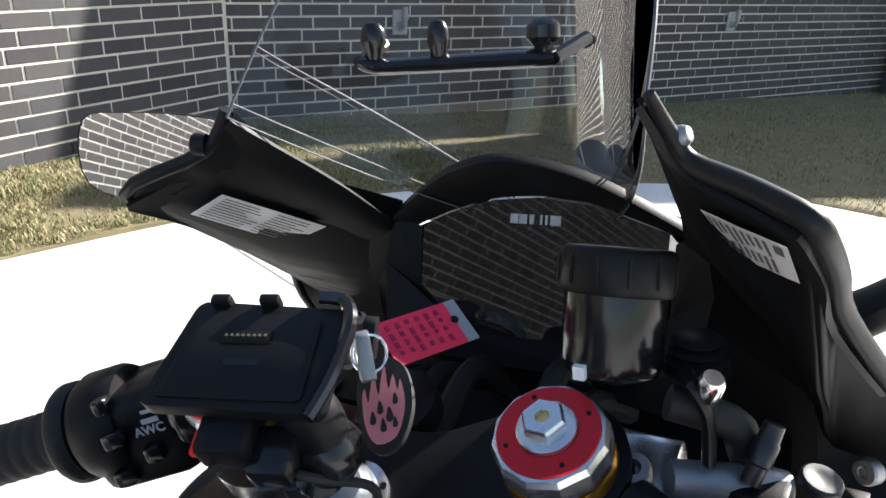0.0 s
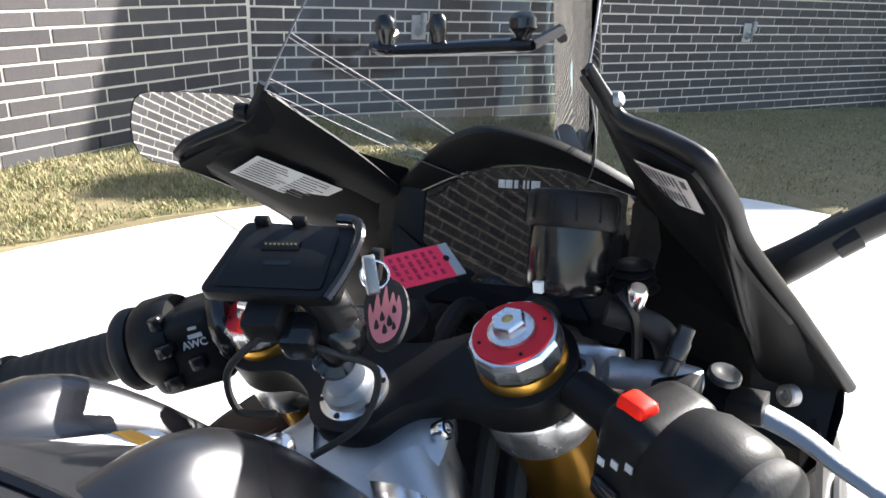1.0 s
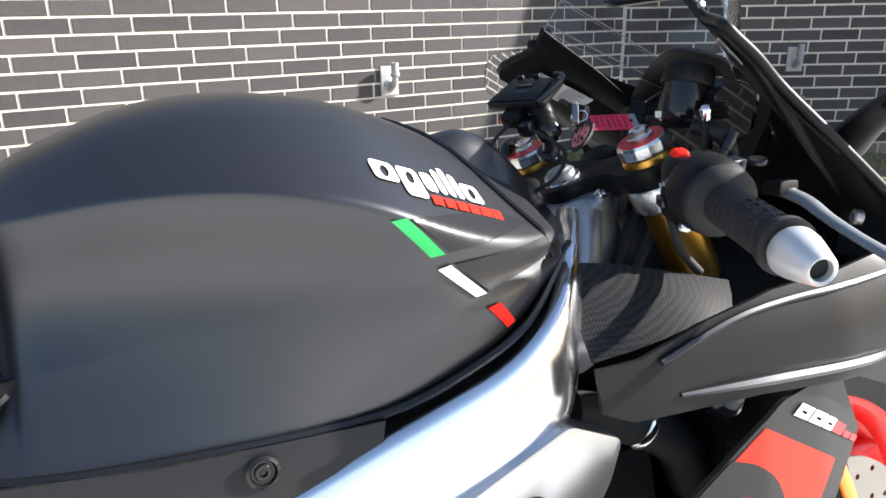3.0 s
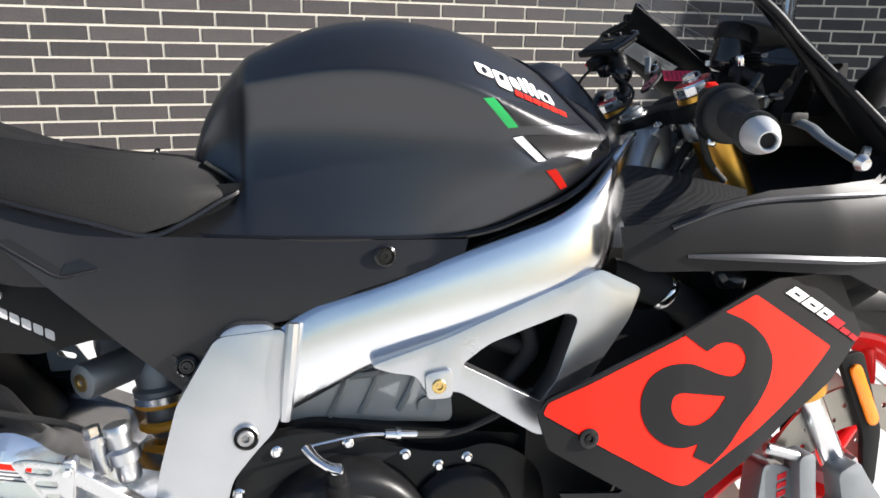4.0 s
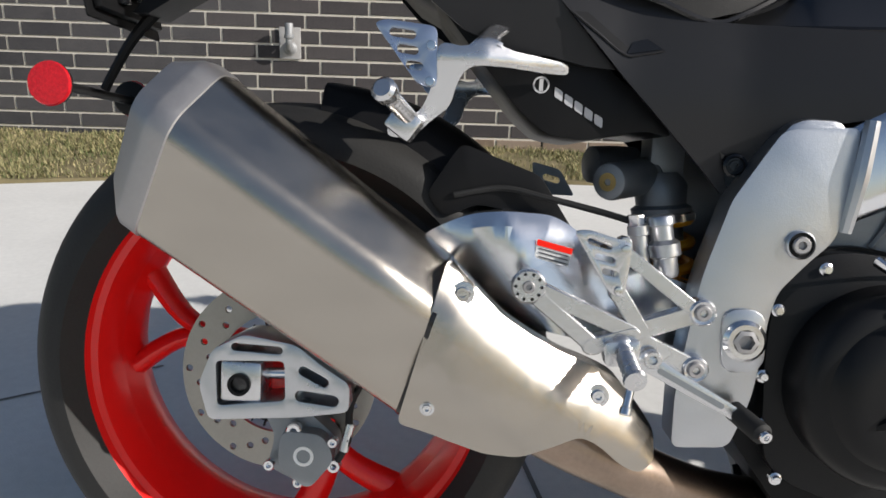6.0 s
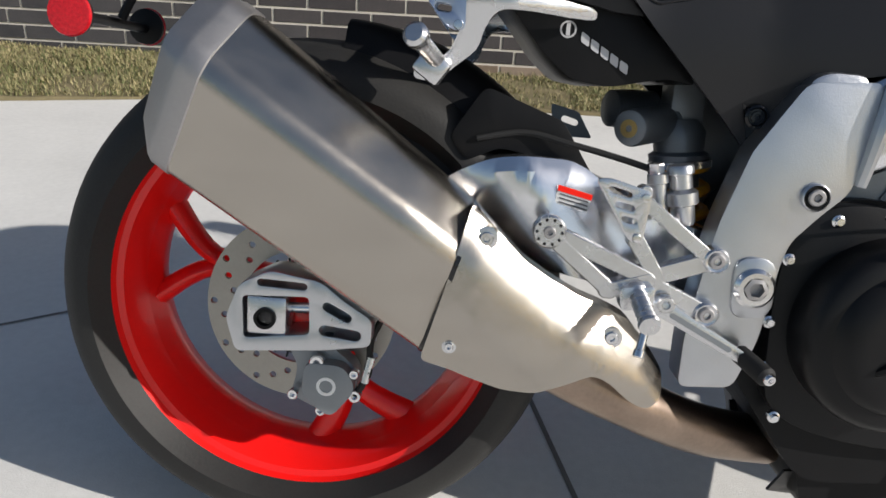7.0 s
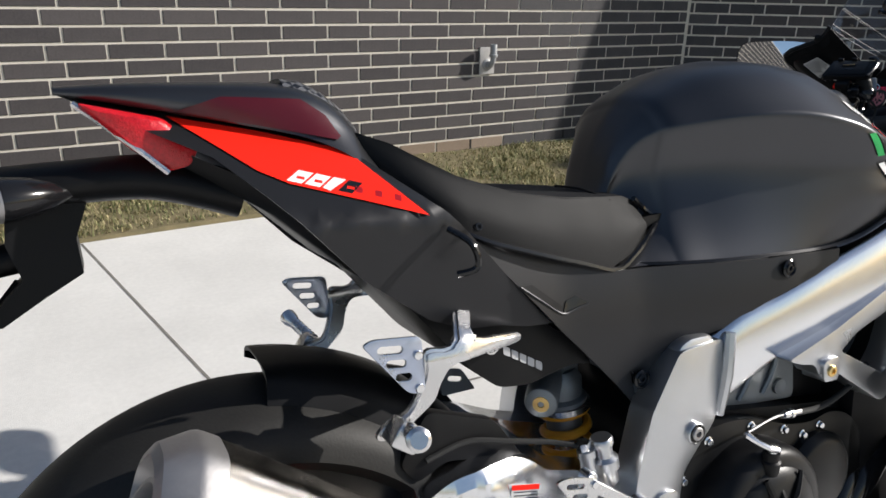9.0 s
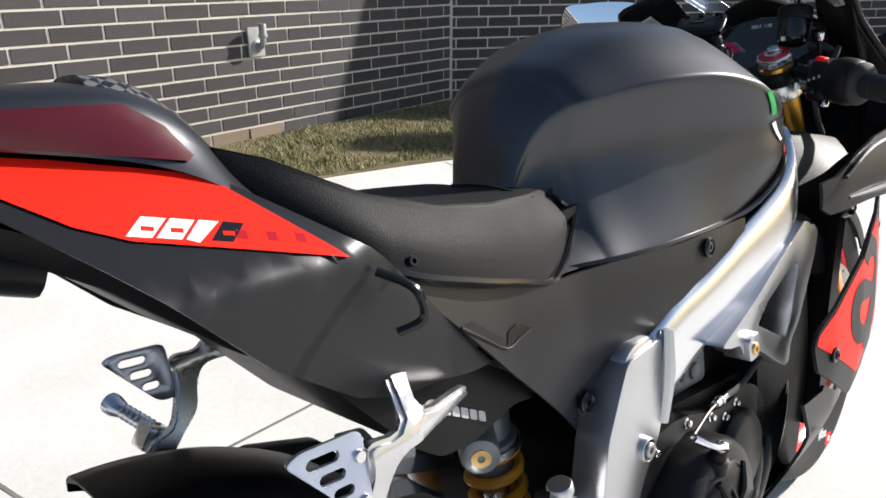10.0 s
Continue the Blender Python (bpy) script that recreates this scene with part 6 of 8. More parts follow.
part("helmet_hook", tube([(0.225, -0.150, 0.782), (0.240, -0.170, 0.768), (0.245, -0.170, 0.745), (0.228, -0.160, 0.738)], 0.0035, 8), M_GLOSS, ebox, "thin black hook")
part("seat_screw", bolt((0.258, -0.150, 0.780), (0, -1, 0.3), 0.0042, 0.003), M_GLOSS, ebox)

# number plate holder
ph = thing("plate_holder", "", "", parent=bike)
ph["label"] = "black number plate holder with red reflectors"
CY = 0.035
hb = tube([(0.06, 0.0, 0.818), (-0.02, 0.01, 0.842), (-0.10, 0.02, 0.843), (-0.165, CY, 0.840), (-0.215, CY, 0.838)], [0.032, 0.030, 0.028, 0.028, 0.020], 14, flat=(1.5, 0.75))
part("holder_arm", hb, M_PLASTIC, ph, angle=60)
part("holder_stem", loft([[(x + dx, CY + dy, z) for dx, dy in ((-w, -0.03), (w, -0.03), (w, 0.03), (-w, 0.03))] for x, z, w in ((-0.118, 0.828, 0.035), (-0.128, 0.79, 0.030), (-0.122, 0.755, 0.026), (-0.150, 0.735, 0.018), (-0.18, 0.712, 0.010))]), M_PLASTIC, ph, angle=40)
part("reflector_strut", tube([(-0.150, CY, 0.745), (-0.20, CY, 0.690), (-0.228, CY, 0.645), (-0.240, CY, 0.622)], [0.010, 0.007, 0.006, 0.006], 8), M_PLASTIC, ph)
part("reflector_bar", rod((-0.244, -0.07, 0.618), (-0.250, 0.12, 0.615), 0.006), M_PLASTIC, ph)
for y, m_, lab in ((-0.073, M_LENS, "round red reflector"), (0.128, M_LENS, "round red reflector")):
    sgn = -1 if y < 0 else 1
    part("reflector", lathe([(0.020, -0.004), (0.0240, -0.003), (0.0250, 0.0), (0.0235, 0.003), (0.0, 0.0045)], (-0.245 if y < 0 else -0.250, y, 0.618), (-0.245 if y < 0 else -0.25, y + sgn, 0.618), 32), m_, ph, lab)
    part("reflector_back", lathe([(0.0235, 0), (0.0235, 0.006), (0.012, 0.010)], (-0.245 if y < 0 else -0.250, y - sgn * 0.001, 0.618), (-0.245 if y < 0 else -0.25, y - sgn, 0.618), 28), M_PLASTIC, ph)
PLM = Matrix.Translation((-0.222, CY, 0.755)) @ pose(0, 0, 0, 0, -12, 0)
part("number_plate", box(-0.004, 0.0, -0.09, 0.09, -0.06, 0.052, 0.003, m=PLM), M_PLASTIC, ph, "dark back of the number plate")
part("plate_frame", box(0.0, 0.012, -0.078, 0.078, -0.05, 0.042, 0.004, m=PLM), M_PLASTIC, ph)
rl = random.Random(5)
clut = None
for k in range(7):
    y = -0.06 + 0.02 * k
    clut = box(0.010, 0.018 + 0.006 * rl.random(), y, y + 0.008 + 0.008 * rl.random(), -0.04 + 0.02 * rl.random(), 0.02 + 0.02 * rl.random(), 0.002, bm=clut, m=PLM)
part("plate_ribs", clut, M_GLOSS, ph, "ribbed black backing")
part("plate_bracket", tube([(-0.14, CY, 0.775), (-0.18, CY, 0.770), (-0.212, CY, 0.768)], 0.016, 10), M_PLASTIC, ph)
part("small_reflector", rod((-0.236, -0.03, 0.80), (-0.244, -0.03, 0.80), 0.010), M_LENS, ph, "small red reflector")
for s in (-1, 1):
    c = Vector((-0.150, CY + s * 0.056, 0.838))
    ind_a, ind_b = c + Vector((0.055, s * -0.010, -0.002)), c + Vector((-0.9, s * 0.28, -0.03))
    ind = part("indicator", lathe([(0.006, 0), (0.009, 0.006), (0.017, 0.020), (0.0235, 0.040), (0.0255, 0.056), (0.0250, 0.062), (0.0, 0.063)], ind_a, ind_b, 28, squash=0.8), M_GLOSS, ph, "smoked turn signal")
    part("indicator_lens", lathe([(0.0252, 0.0625), (0.0240, 0.068), (0.018, 0.078), (0.009, 0.084), (0.0, 0.085)], ind_a, ind_b, 28, squash=0.8), M_STEELDULL, ind, "clear grey lens tip")
    part("indicator_stalk", rod(c + Vector((0.055, s * -0.03, -0.004)), c + Vector((0.055, s * -0.008, -0.004)), 0.007, seg=12), M_RUBBER, ph)

# ---- engine ----
engine = thing("engine", "", "", parent=bike)
engine["label"] = "black and grey V-four engine with a round clutch cover"
part("crankcase", loft([[(x, y, z) for x, z in rounded([(0.50, 0.30), (0.53, 0.46), (0.60, 0.495), (0.75, 0.47), (0.88, 0.45), (0.90, 0.30), (0.86, 0.19), (0.60, 0.17)], 0.03)] for y in (-0.128, -0.118, 0.118, 0.128)]), M_PLASTIC, engine, "black crankcase", angle=40)
# black filler, added to keep the gap by the side panel dark
part("gap_filler", loft([[(x, y, z) for x, z in rounded([(0.85, 0.26), (0.86, 0.50), (0.93, 0.60), (1.04, 0.60), (1.06, 0.40), (1.00, 0.24)], 0.02)] for y in (-0.150, -0.140, 0.140, 0.150)]), M_PLASTIC, engine, "black block added to darken the gap behind the engine", angle=40)
SIDE = soft2d([(0.530, 0.430), (0.545, 0.466), (0.585, 0.486), (0.650, 0.482), (0.720, 0.458), (0.770, 0.450), (0.810, 0.455), (0.850, 0.440), (0.880, 0.40), (0.875, 0.30), (0.82, 0.24), (0.66, 0.23), (0.55, 0.26), (0.530, 0.34)], 4)
part("side_case", plate(SIDE, -0.150, -0.120, 0.006, 2), M_ENGINE, engine, "satin black side case")
cc = Vector((0.644, -0.150, 0.361))
part("clutch_cover", lathe([(0.098, -0.004), (0.098, 0.030), (0.094, 0.040), (0.086, 0.046), (0.074, 0.047), (0.066, 0.055), (0.045, 0.058), (0.0, 0.059)], cc, cc + Vector((0, -1, 0)), 56), M_ENGINE, engine, "round matt black clutch cover")
for a, r0, r1 in ((110, 0.018, 0.072), (60, 0.018, 0.075), (5, 0.022, 0.072), (-40, 0.02, 0.05), (-90, 0.02, 0.05), (-140, 0.02, 0.045), (88, 0.02, 0.05)):
    c, s = math.cos(radians(a)), math.sin(radians(a))
    part("cover_rib", tube([(cc.x + r0 * c, cc.y - 0.058, cc.z + r0 * s), (cc.x + 0.5 * (r0 + r1) * c, cc.y - 0.060, cc.z + 0.5 * (r0 + r1) * s), (cc.x + r1 * c, cc.y - 0.054, cc.z + r1 * s)], [0.002, 0.005, 0.003], 6), M_PLASTIC, engine)
part("water_pump", lathe([(0.062, -0.004), (0.062, 0.012), (0.055, 0.02), (0.05, 0.022), (0.0, 0.024)], (0.778, -0.146, 0.372), (0.778, -1, 0.372), 40), M_ENGINE, engine, "smaller round black cover")
for x, z in ((0.535, 0.427), (0.576, 0.470), (0.652, 0.472), (0.715, 0.452), (0.753, 0.435), (0.787, 0.441), (0.527, 0.36), (0.53, 0.31), (0.55, 0.255), (0.752, 0.352)):
    part("case_bolt", lathe([(0.0066, -0.004), (0.0066, 0.001), (0.0045, 0.002), (0.0045, 0.005), (0.0036, 0.006)], (x, -0.150, z), (x, -1, z), 12), M_CHROME, engine)
part("lever_post", lathe([(0.013, 0), (0.013, 0.02), (0.010, 0.022), (0.010, 0.034)], (0.637, -0.190, 0.430), (0.634, -0.200, 0.470), 16), M_PLASTIC, engine)
part("lever_collar", lathe([(0.008, 0), (0.008, 0.012), (0.006, 0.016)], (0.636, -0.196, 0.452), (0.634, -0.2, 0.48), 16), M_CHROME, engine)
part("clutch_lever", tube([(0.638, -0.198, 0.464), (0.628, -0.198, 0.468), (0.615, -0.192, 0.476), (0.606, -0.182, 0.484)], [0.008, 0.006, 0.006, 0.007], 10, flat=(1.2, 0.8)), M_CHROME, engine, "bright clutch lever")
part("clutch_cable", tube([(0.606, -0.180, 0.484), (0.665, -0.172, 0.488), (0.700, -0.168, 0.484)], 0.0018, 6), M_CHROME, engine)
part("cable_sleeve", tube([(0.690, -0.168, 0.485), (0.720, -0.165, 0.480), (0.77, -0.165, 0.478), (0.82, -0.168, 0.496), (0.86, -0.165, 0.52)], 0.004, 8), M_RUBBER, engine)
part("cable_adjuster", lathe([(0.005, 0), (0.0055, 0.012), (0.007, 0.012), (0.007, 0.017), (0.004, 0.018), (0.004, 0.036)], (0.690, -0.168, 0.485), (0.74, -0.164, 0.479), 10), M_CHROME, engine)
part("cylinder_rear", loft([[(x, y, z) for x, z in rounded([(0.585, 0.49), (0.78, 0.47), (0.775, 0.56), (0.70, 0.60), (0.60, 0.58)], 0.012)] for y in (-0.112, 0.112)]), M_CASTDARK, engine, "grey cast cylinder block")
for k, x in enumerate((0.655, 0.690, 0.735)):
    part("block_rib", tube([(x - 0.02, -0.113, 0.49), (x, -0.116, 0.53), (x + 0.004, -0.113, 0.575)], 0.004, 6), M_CASTDARK, engine)
part("block_rib", tube([(0.63, -0.114, 0.535), (0.69, -0.117, 0.538), (0.76, -0.114, 0.552)], 0.004, 6), M_CASTDARK, engine)
part("core_plug", lathe([(0.011, 0), (0.011, 0.003), (0.008, 0.002), (0, 0.002)], (0.748, -0.113, 0.493), (0.748, -1, 0.493), 16), M_CASTDARK, engine)
part("cylinder_front", loft([[(x, y, z) for x, z in rounded([(0.78, 0.45), (0.90, 0.44), (0.99, 0.56), (0.93, 0.66), (0.82, 0.64), (0.77, 0.55)], 0.02)] for y in (-0.10, 0.10)]), M_PLASTIC, engine, "black front cylinder head")
part("airbox", loft([[(x, y, z) for x, z in rounded([(0.56, 0.60), (0.95, 0.66), (1.02, 0.76), (0.94, 0.80), (0.58, 0.70)], 0.03)] for y in (-0.095, 0.095)]), M_PLASTIC, engine, "black airbox")
part("radiator", loft([[(x, y, z) for x, z in ((1.03, 0.30), (1.06, 0.29), (1.16, 0.62), (1.13, 0.64))] for y in (-0.17, 0.17)]), M_PLASTIC, engine, "black radiator")
part("sump", loft([[(x, y, z) for x, z in rounded([(0.60, 0.20), (0.95, 0.26), (0.93, 0.19), (0.80, 0.12), (0.62, 0.12)], 0.02)] for y in (-0.11, 0.11)]), M_PLASTIC, engine)
for k, (dx, dz) in enumerate(((0, 0), (0.05, 0.02), (0.09, 0.05))):
    part("header_pipe", tube([(0.72 + dx, -0.12, 0.18 + dz), (0.80 + dx, -0.14, 0.26 + dz), (0.88 + dx, -0.13, 0.34 + dz), (0.96 + dx, -0.08, 0.42 + dz)], 0.022, 14), M_GLOSS, engine, "dark header pipe")
for k, p in enumerate((((0.80, -0.105, 0.60), (0.83, -0.115, 0.57), (0.88, -0.12, 0.55)), ((0.86, -0.12, 0.60), (0.87, -0.13, 0.56), (0.84, -0.13, 0.52)), ((0.97, -0.13, 0.64), (1.03, -0.14, 0.62), (1.08, -0.14, 0.585), (1.10, -0.14, 0.54)))):
    part("hose", tube(p, (0.012, 0.01, 0.022)[k], 12), M_RUBBER, engine)
part("hose_clip", lathe([(0.023, 0), (0.024, 0.002), (0.024, 0.008), (0.023, 0.01)], (1.03, -0.14, 0.62), (1.07, -0.14, 0.59), 20, caps=False), M_CHROME, engine)
part("filler_cap", lathe([(0.018, 0), (0.020, 0.004), (0.020, 0.016), (0.015, 0.022), (0, 0.024)], (1.095, -0.175, 0.640), (1.095, -0.30, 0.70), 20), M_GLOSS, engine)
part("side_stand", tube([(0.60, 0.12, 0.20), (0.66, 0.22, 0.10), (0.70, 0.31, -0.045)], 0.012, 10), M_STEELDULL, bike, "dark steel side stand")
part("stand_foot", box(0.68, 0.74, 0.29, 0.34, -0.056, -0.046, 0.003), M_STEELDULL, bike)

# ---- fork, bars and cockpit ----
UPAX = Vector((-0.42, 0, 0.9075)).normalized()
FWD = Vector((UPAX.z, 0, -UPAX.x))
STEER = 6.0                              # degrees that the bars are turned to the left
FA = Matrix(((FWD.x, 0, UPAX.x, 0), (FWD.y, 1, UPAX.y, 0), (FWD.z, 0, UPAX.z, 0), (0, 0, 0, 1)))     # x ahead, y left, z up along the fork
FA = Matrix.Translation((1.091, 0.0085, 0.870)) @ Matrix.Rotation(radians(STEER), 4, UPAX) @ FA


def fa(x, y, z):
    return FA @ Vector((x, y, z))


def on_fork(profile, y, seg=40, bm=None, x=0.0):
    return lathe(profile, fa(x, y, 0), fa(x, y, 1), seg, bm, caps=True)


fork = thing("front_fork", "", "", STEERED, parent=bike)
fork["label"] = "gold upside-down fork with silver and red caps"
for s in (-1, 1):
    y = s * 0.0925
    part("cap_ring", on_fork([(0.0255, -0.014), (0.0258, -0.011), (0.0258, -0.004), (0.0245, -0.001), (0.0225, -0.0005)], y, 12), M_ANOD, fork, "silver twelve-sided cap", angle=20)
    part("red_ring", on_fork([(0.0235, -0.004), (0.0222, 0.0006), (0.0132, 0.0006), (0.0132, -0.002)], y), M_REDANOD, fork, "red anodised ring")
    for k in range(4):
        a = 0.6 + math.pi / 2 * k
        part("ring_hole", lathe([(0.0011, 0), (0.0011, 0.0003)], fa(0.0185 * math.cos(a), y + 0.0185 * math.sin(a), 0.0007), fa(0.0185 * math.cos(a), y + 0.0185 * math.sin(a), 1), 10), M_PLASTIC, fork)
    part("cap_hub", on_fork([(0.0130, -0.002), (0.0130, 0.003), (0.0120, 0.0035)], y), M_ANOD, fork)
    part("adjuster_nut", on_fork([(0.0098, 0.003), (0.0098, 0.0085), (0.0088, 0.010), (0.0035, 0.010), (0.0033, 0.007), (0, 0.007)], y, 6), M_ANOD, fork, "six-sided adjuster", angle=20)
    part("adjuster_slot", on_fork([(0.0031, 0.007), (0.0031, 0.0078), (0, 0.0078)], y, 12), M_BRASS, fork)
    part("gold_collar", on_fork([(0.0250, -0.034), (0.0256, -0.030), (0.0256, -0.026), (0.0248, -0.0255), (0.0248, -0.0245), (0.0256, -0.024), (0.0256, -0.018), (0.0248, -0.016)], y), M_GOLD, fork, "gold collar")
    part("upper_tube", on_fork([(0.0250, -0.460), (0.0262, -0.455), (0.0262, -0.10), (0.0255, -0.035)], y), M_GOLD, fork, "gold fork tube")
    part("dust_seal", on_fork([(0.029, -0.468), (0.0305, -0.462), (0.0305, -0.448), (0.028, -0.440), (0.0295, -0.435), (0.0295, -0.415), (0.0265, -0.405)], y), M_GOLD, fork, "gold lower collar")
    part("inner_tube", on_fork([(0.0205, -0.60), (0.0205, -0.46)], y), M_CHROME, fork, "bright inner tube")
    foot = loft([[fa(x, y + dy, z) for x, dy in ((-0.026, -0.024), (0.024, -0.024), (0.024, 0.024), (-0.026, 0.024))] for z, in ((-0.585,), (-0.61,))])
    part("fork_foot", foot, M_CAST, fork)
    b2 = plate(rounded([(1.320, 0.345), (1.352, 0.360), (1.372, 0.330), (1.412, 0.275), (1.410, 0.250), (1.385, 0.238), (1.355, 0.255), (1.290, 0.262), (1.262, 0.285), (1.255, 0.375), (1.280, 0.380), (1.285, 0.310), (1.305, 0.290), (1.330, 0.295)], 0.010), -0.128, -0.096, 0.005)
    part("axle_clamp", b2 if s < 0 else mirror_y(b2), M_CASTDARK, fork, "cast axle foot with caliper mount")
    part("axle_nut", bolt((1.388, s * 0.128, 0.262), (0, s, 0), 0.016, 0.010), M_ANOD, fork)
    part("pinch_bolt", bolt((1.352, s * 0.128, 0.288), (0, s, 0.2), 0.007, 0.005), M_CHROME, fork)
    # caliper
    cal = part("front_caliper", plate(rounded([(1.214, 0.365), (1.262, 0.352), (1.274, 0.300), (1.262, 0.236), (1.222, 0.232), (1.206, 0.300)], 0.014), s * 0.075 - 0.035 if s < 0 else 0.045, s * 0.075 - 0.0 + (0.005 if s < 0 else 0.040), 0.008, 3), M_CASTDARK, fork, "grey radial brake caliper")
    if s < 0:
        for k in range(6):
            zz = 0.275 + 0.0125 * k
            part("caliper_print", plate([(1.236, zz), (1.250, zz + 0.004), (1.250, zz + 0.012), (1.236, zz + 0.008)], -0.1112, -0.1104), M_REDANOD, cal, "red printed bar")
        part("caliper_tube", rod((1.212, -0.112, 0.388), (1.262, -0.116, 0.372), 0.008, bevel=0.003), M_CAST, fork)
# top clamp
STEM = -0.038                           # the steering stem lies this far behind the fork tubes
tc = thing("top_clamp", "", "", STEERED, parent=bike)
tc["label"] = "black top clamp across the fork"


def flat_fa(loops, z0, z1, bevel):
    """A plate square to the fork axis; outlines are (ahead, left)."""
    b2 = plate(loops, -z1, -z0, bevel)
    b2.transform(FA @ Matrix(((1, 0, 0, 0), (0, 0, 1, 0), (0, -1, 0, 0), (0, 0, 0, 1))))
    return b2


CL = soft2d([(0.034, -0.088), (0.025, -0.113), (0.0, -0.123), (-0.025, -0.113), (-0.034, -0.088), (-0.030, -0.060), (-0.042, -0.034), (-0.062, -0.016), (-0.062, 0.016), (-0.042, 0.034), (-0.030, 0.060), (-0.034, 0.088), (-0.025, 0.113), (0.0, 0.123), (0.025, 0.113), (0.034, 0.088), (0.018, 0.055), (0.006, 0.03), (0.004, 0.0), (0.006, -0.03), (0.018, -0.055)], 4)
part("clamp_plate", flat_fa([CL], -0.044, -0.023, 0.004), M_PLASTIC, tc, angle=50)
part("stem_nut", lathe([(0.0155, 0), (0.0165, 0.002), (0.0165, 0.009), (0.013, 0.011), (0.012, 0.013), (0.009, 0.014)], fa(STEM, 0, -0.023), fa(STEM, 0, 1), 24), M_CASTDARK, tc, "grey steering stem nut")
part("stem_washer", lathe([(0.021, 0), (0.021, 0.003), (0.018, 0.0045)], fa(STEM, 0, -0.0235), fa(STEM, 0, 1), 28), M_ANOD, tc)
for k in range(6):
    a = math.pi / 3 * k
    part("stem_hole", lathe([(0.0018, 0), (0.0018, 0.0006)], fa(STEM + 0.0188 * math.cos(a), 0.0188 * math.sin(a), -0.0195), fa(STEM + 0.0188 * math.cos(a), 0.0188 * math.sin(a), 1), 8), M_PLASTIC, tc)
part("head_bearing", lathe([(0.038, -0.020), (0.046, -0.012), (0.046, -0.004), (0.042, 0.0), (0.041, 0.004), (0.038, 0.006), (0.036, 0.012), (0.028, 0.018)], fa(STEM, 0, -0.064), fa(STEM, 0, 1), 36), M_CASTDARK, tc, "ribbed bearing cover")
for s in (-1, 1):
    part("bar_clamp", on_fork([(0.030, -0.072), (0.0325, -0.069), (0.0325, -0.047), (0.031, -0.0445)], s * 0.0925), M_ANOD, tc, "silver handlebar clamp")
    part("clamp_ear", plate(rounded([(-0.02, -0.012), (0.02, -0.014), (0.022, 0.012), (-0.018, 0.014)], 0.006), -0.014, 0.014, 0.003, m=Matrix.Translation(fa(0.012, s * 0.122, -0.052)) @ pose(0, 0, 0, 0, -25, 0)), M_ANOD, tc)
    part("clamp_bolt", bolt(fa(0.006, s * 0.121, -0.034), (-0.4, s * 0.1, 0.9), 0.0085, 0.006), M_STEELDULL, tc)


# bars
def bar_point(s, d, up=0.0, fw=0.0):
    """A point along a handlebar: d metres out from its clamp."""
    base = Vector((1.104, -0.125, 0.842)) if s < 0 else Vector((1.100, 0.115, 0.854))
    way = Vector((-0.3746, -0.906, -0.197) if s < 0 else (-0.518, 0.825, -0.215)).normalized()
    return base + way * d + Vector((fw, 0, up))


bar = thing("handlebar", "", "", STEERED, parent=bike)
bar["label"] = "clip-on handlebar with black grips and switches"
for s in (-1, 1):
    out = bar_point(s, 1.0) - bar_point(s, 0.0)
    part("bar_tube", rod(bar_point(s, -0.01), bar_point(s, 0.212), 0.011, seg=16), M_PLASTIC, bar)
    prof = [(0.028, -0.004), (0.030, 0.0), (0.030, 0.005), (0.028, 0.008), (0.0205, 0.011), (0.0185, 0.0115)]
    for k in range(10):
        prof += [(0.0172, 0.012 + 0.009 * k), (0.0178, 0.015 + 0.009 * k), (0.0178, 0.018 + 0.009 * k), (0.0172, 0.0205 + 0.009 * k)]
    prof += [(0.0210, 0.102), (0.0210, 0.108), (0.015, 0.109)]
    part("grip", lathe(prof, bar_point(s, 0.095), bar_point(s, 1.0), 28), M_RUBBER, bar, "ribbed rubber grip")
    if s < 0:
        slots = None
        for k in range(4):
            for j in range(5):
                a = 0.3 + 0.35 * j
                c = bar_point(s, 0.150 + 0.012 * k)
                slots = box(-0.0006, 0.0006, -0.0022, 0.0022, 0.0172, 0.0182, bm=slots, m=Matrix.Translation(c) @ out.to_track_quat("Y", "Z").to_matrix().to_4x4() @ pose(0, 0, 0, 0, math.degrees(a) - 50, 0))
        part("grip_studs", slots, M_GLOSS, bar)["kind"] = "stuff"
        part("bar_end", lathe([(0.0165, 0.0), (0.0180, 0.004), (0.0172, 0.012), (0.0110, 0.036), (0.0092, 0.038), (0.0076, 0.037), (0.0068, 0.028), (0.0, 0.028)], bar_point(s, 0.207), bar_point(s, 1.0), 32), M_BAREND, bar, "silver tapered bar end")
        # black disc added in the hole to paint its inside dark
        part("socket_shade", lathe([(0.0070, 0.0), (0.0070, 0.0008), (0.0, 0.0008)], bar_point(s, 0.2385), bar_point(s, 1.0), 20), M_PLASTIC, bar, "black disc for the shade in the bar end's hole")
    part("throttle_drum", lathe([(0.030, -0.004), (0.031, 0.0), (0.0330, 0.006), (0.0330, 0.022), (0.032, 0.029), (0.029, 0.033)] if s < 0 else [(0.030, 0.0), (0.032, 0.004), (0.032, 0.022), (0.029, 0.028)], bar_point(s, 0.060, 0.0), bar_point(s, 1.0), 32), M_PLASTIC, bar)
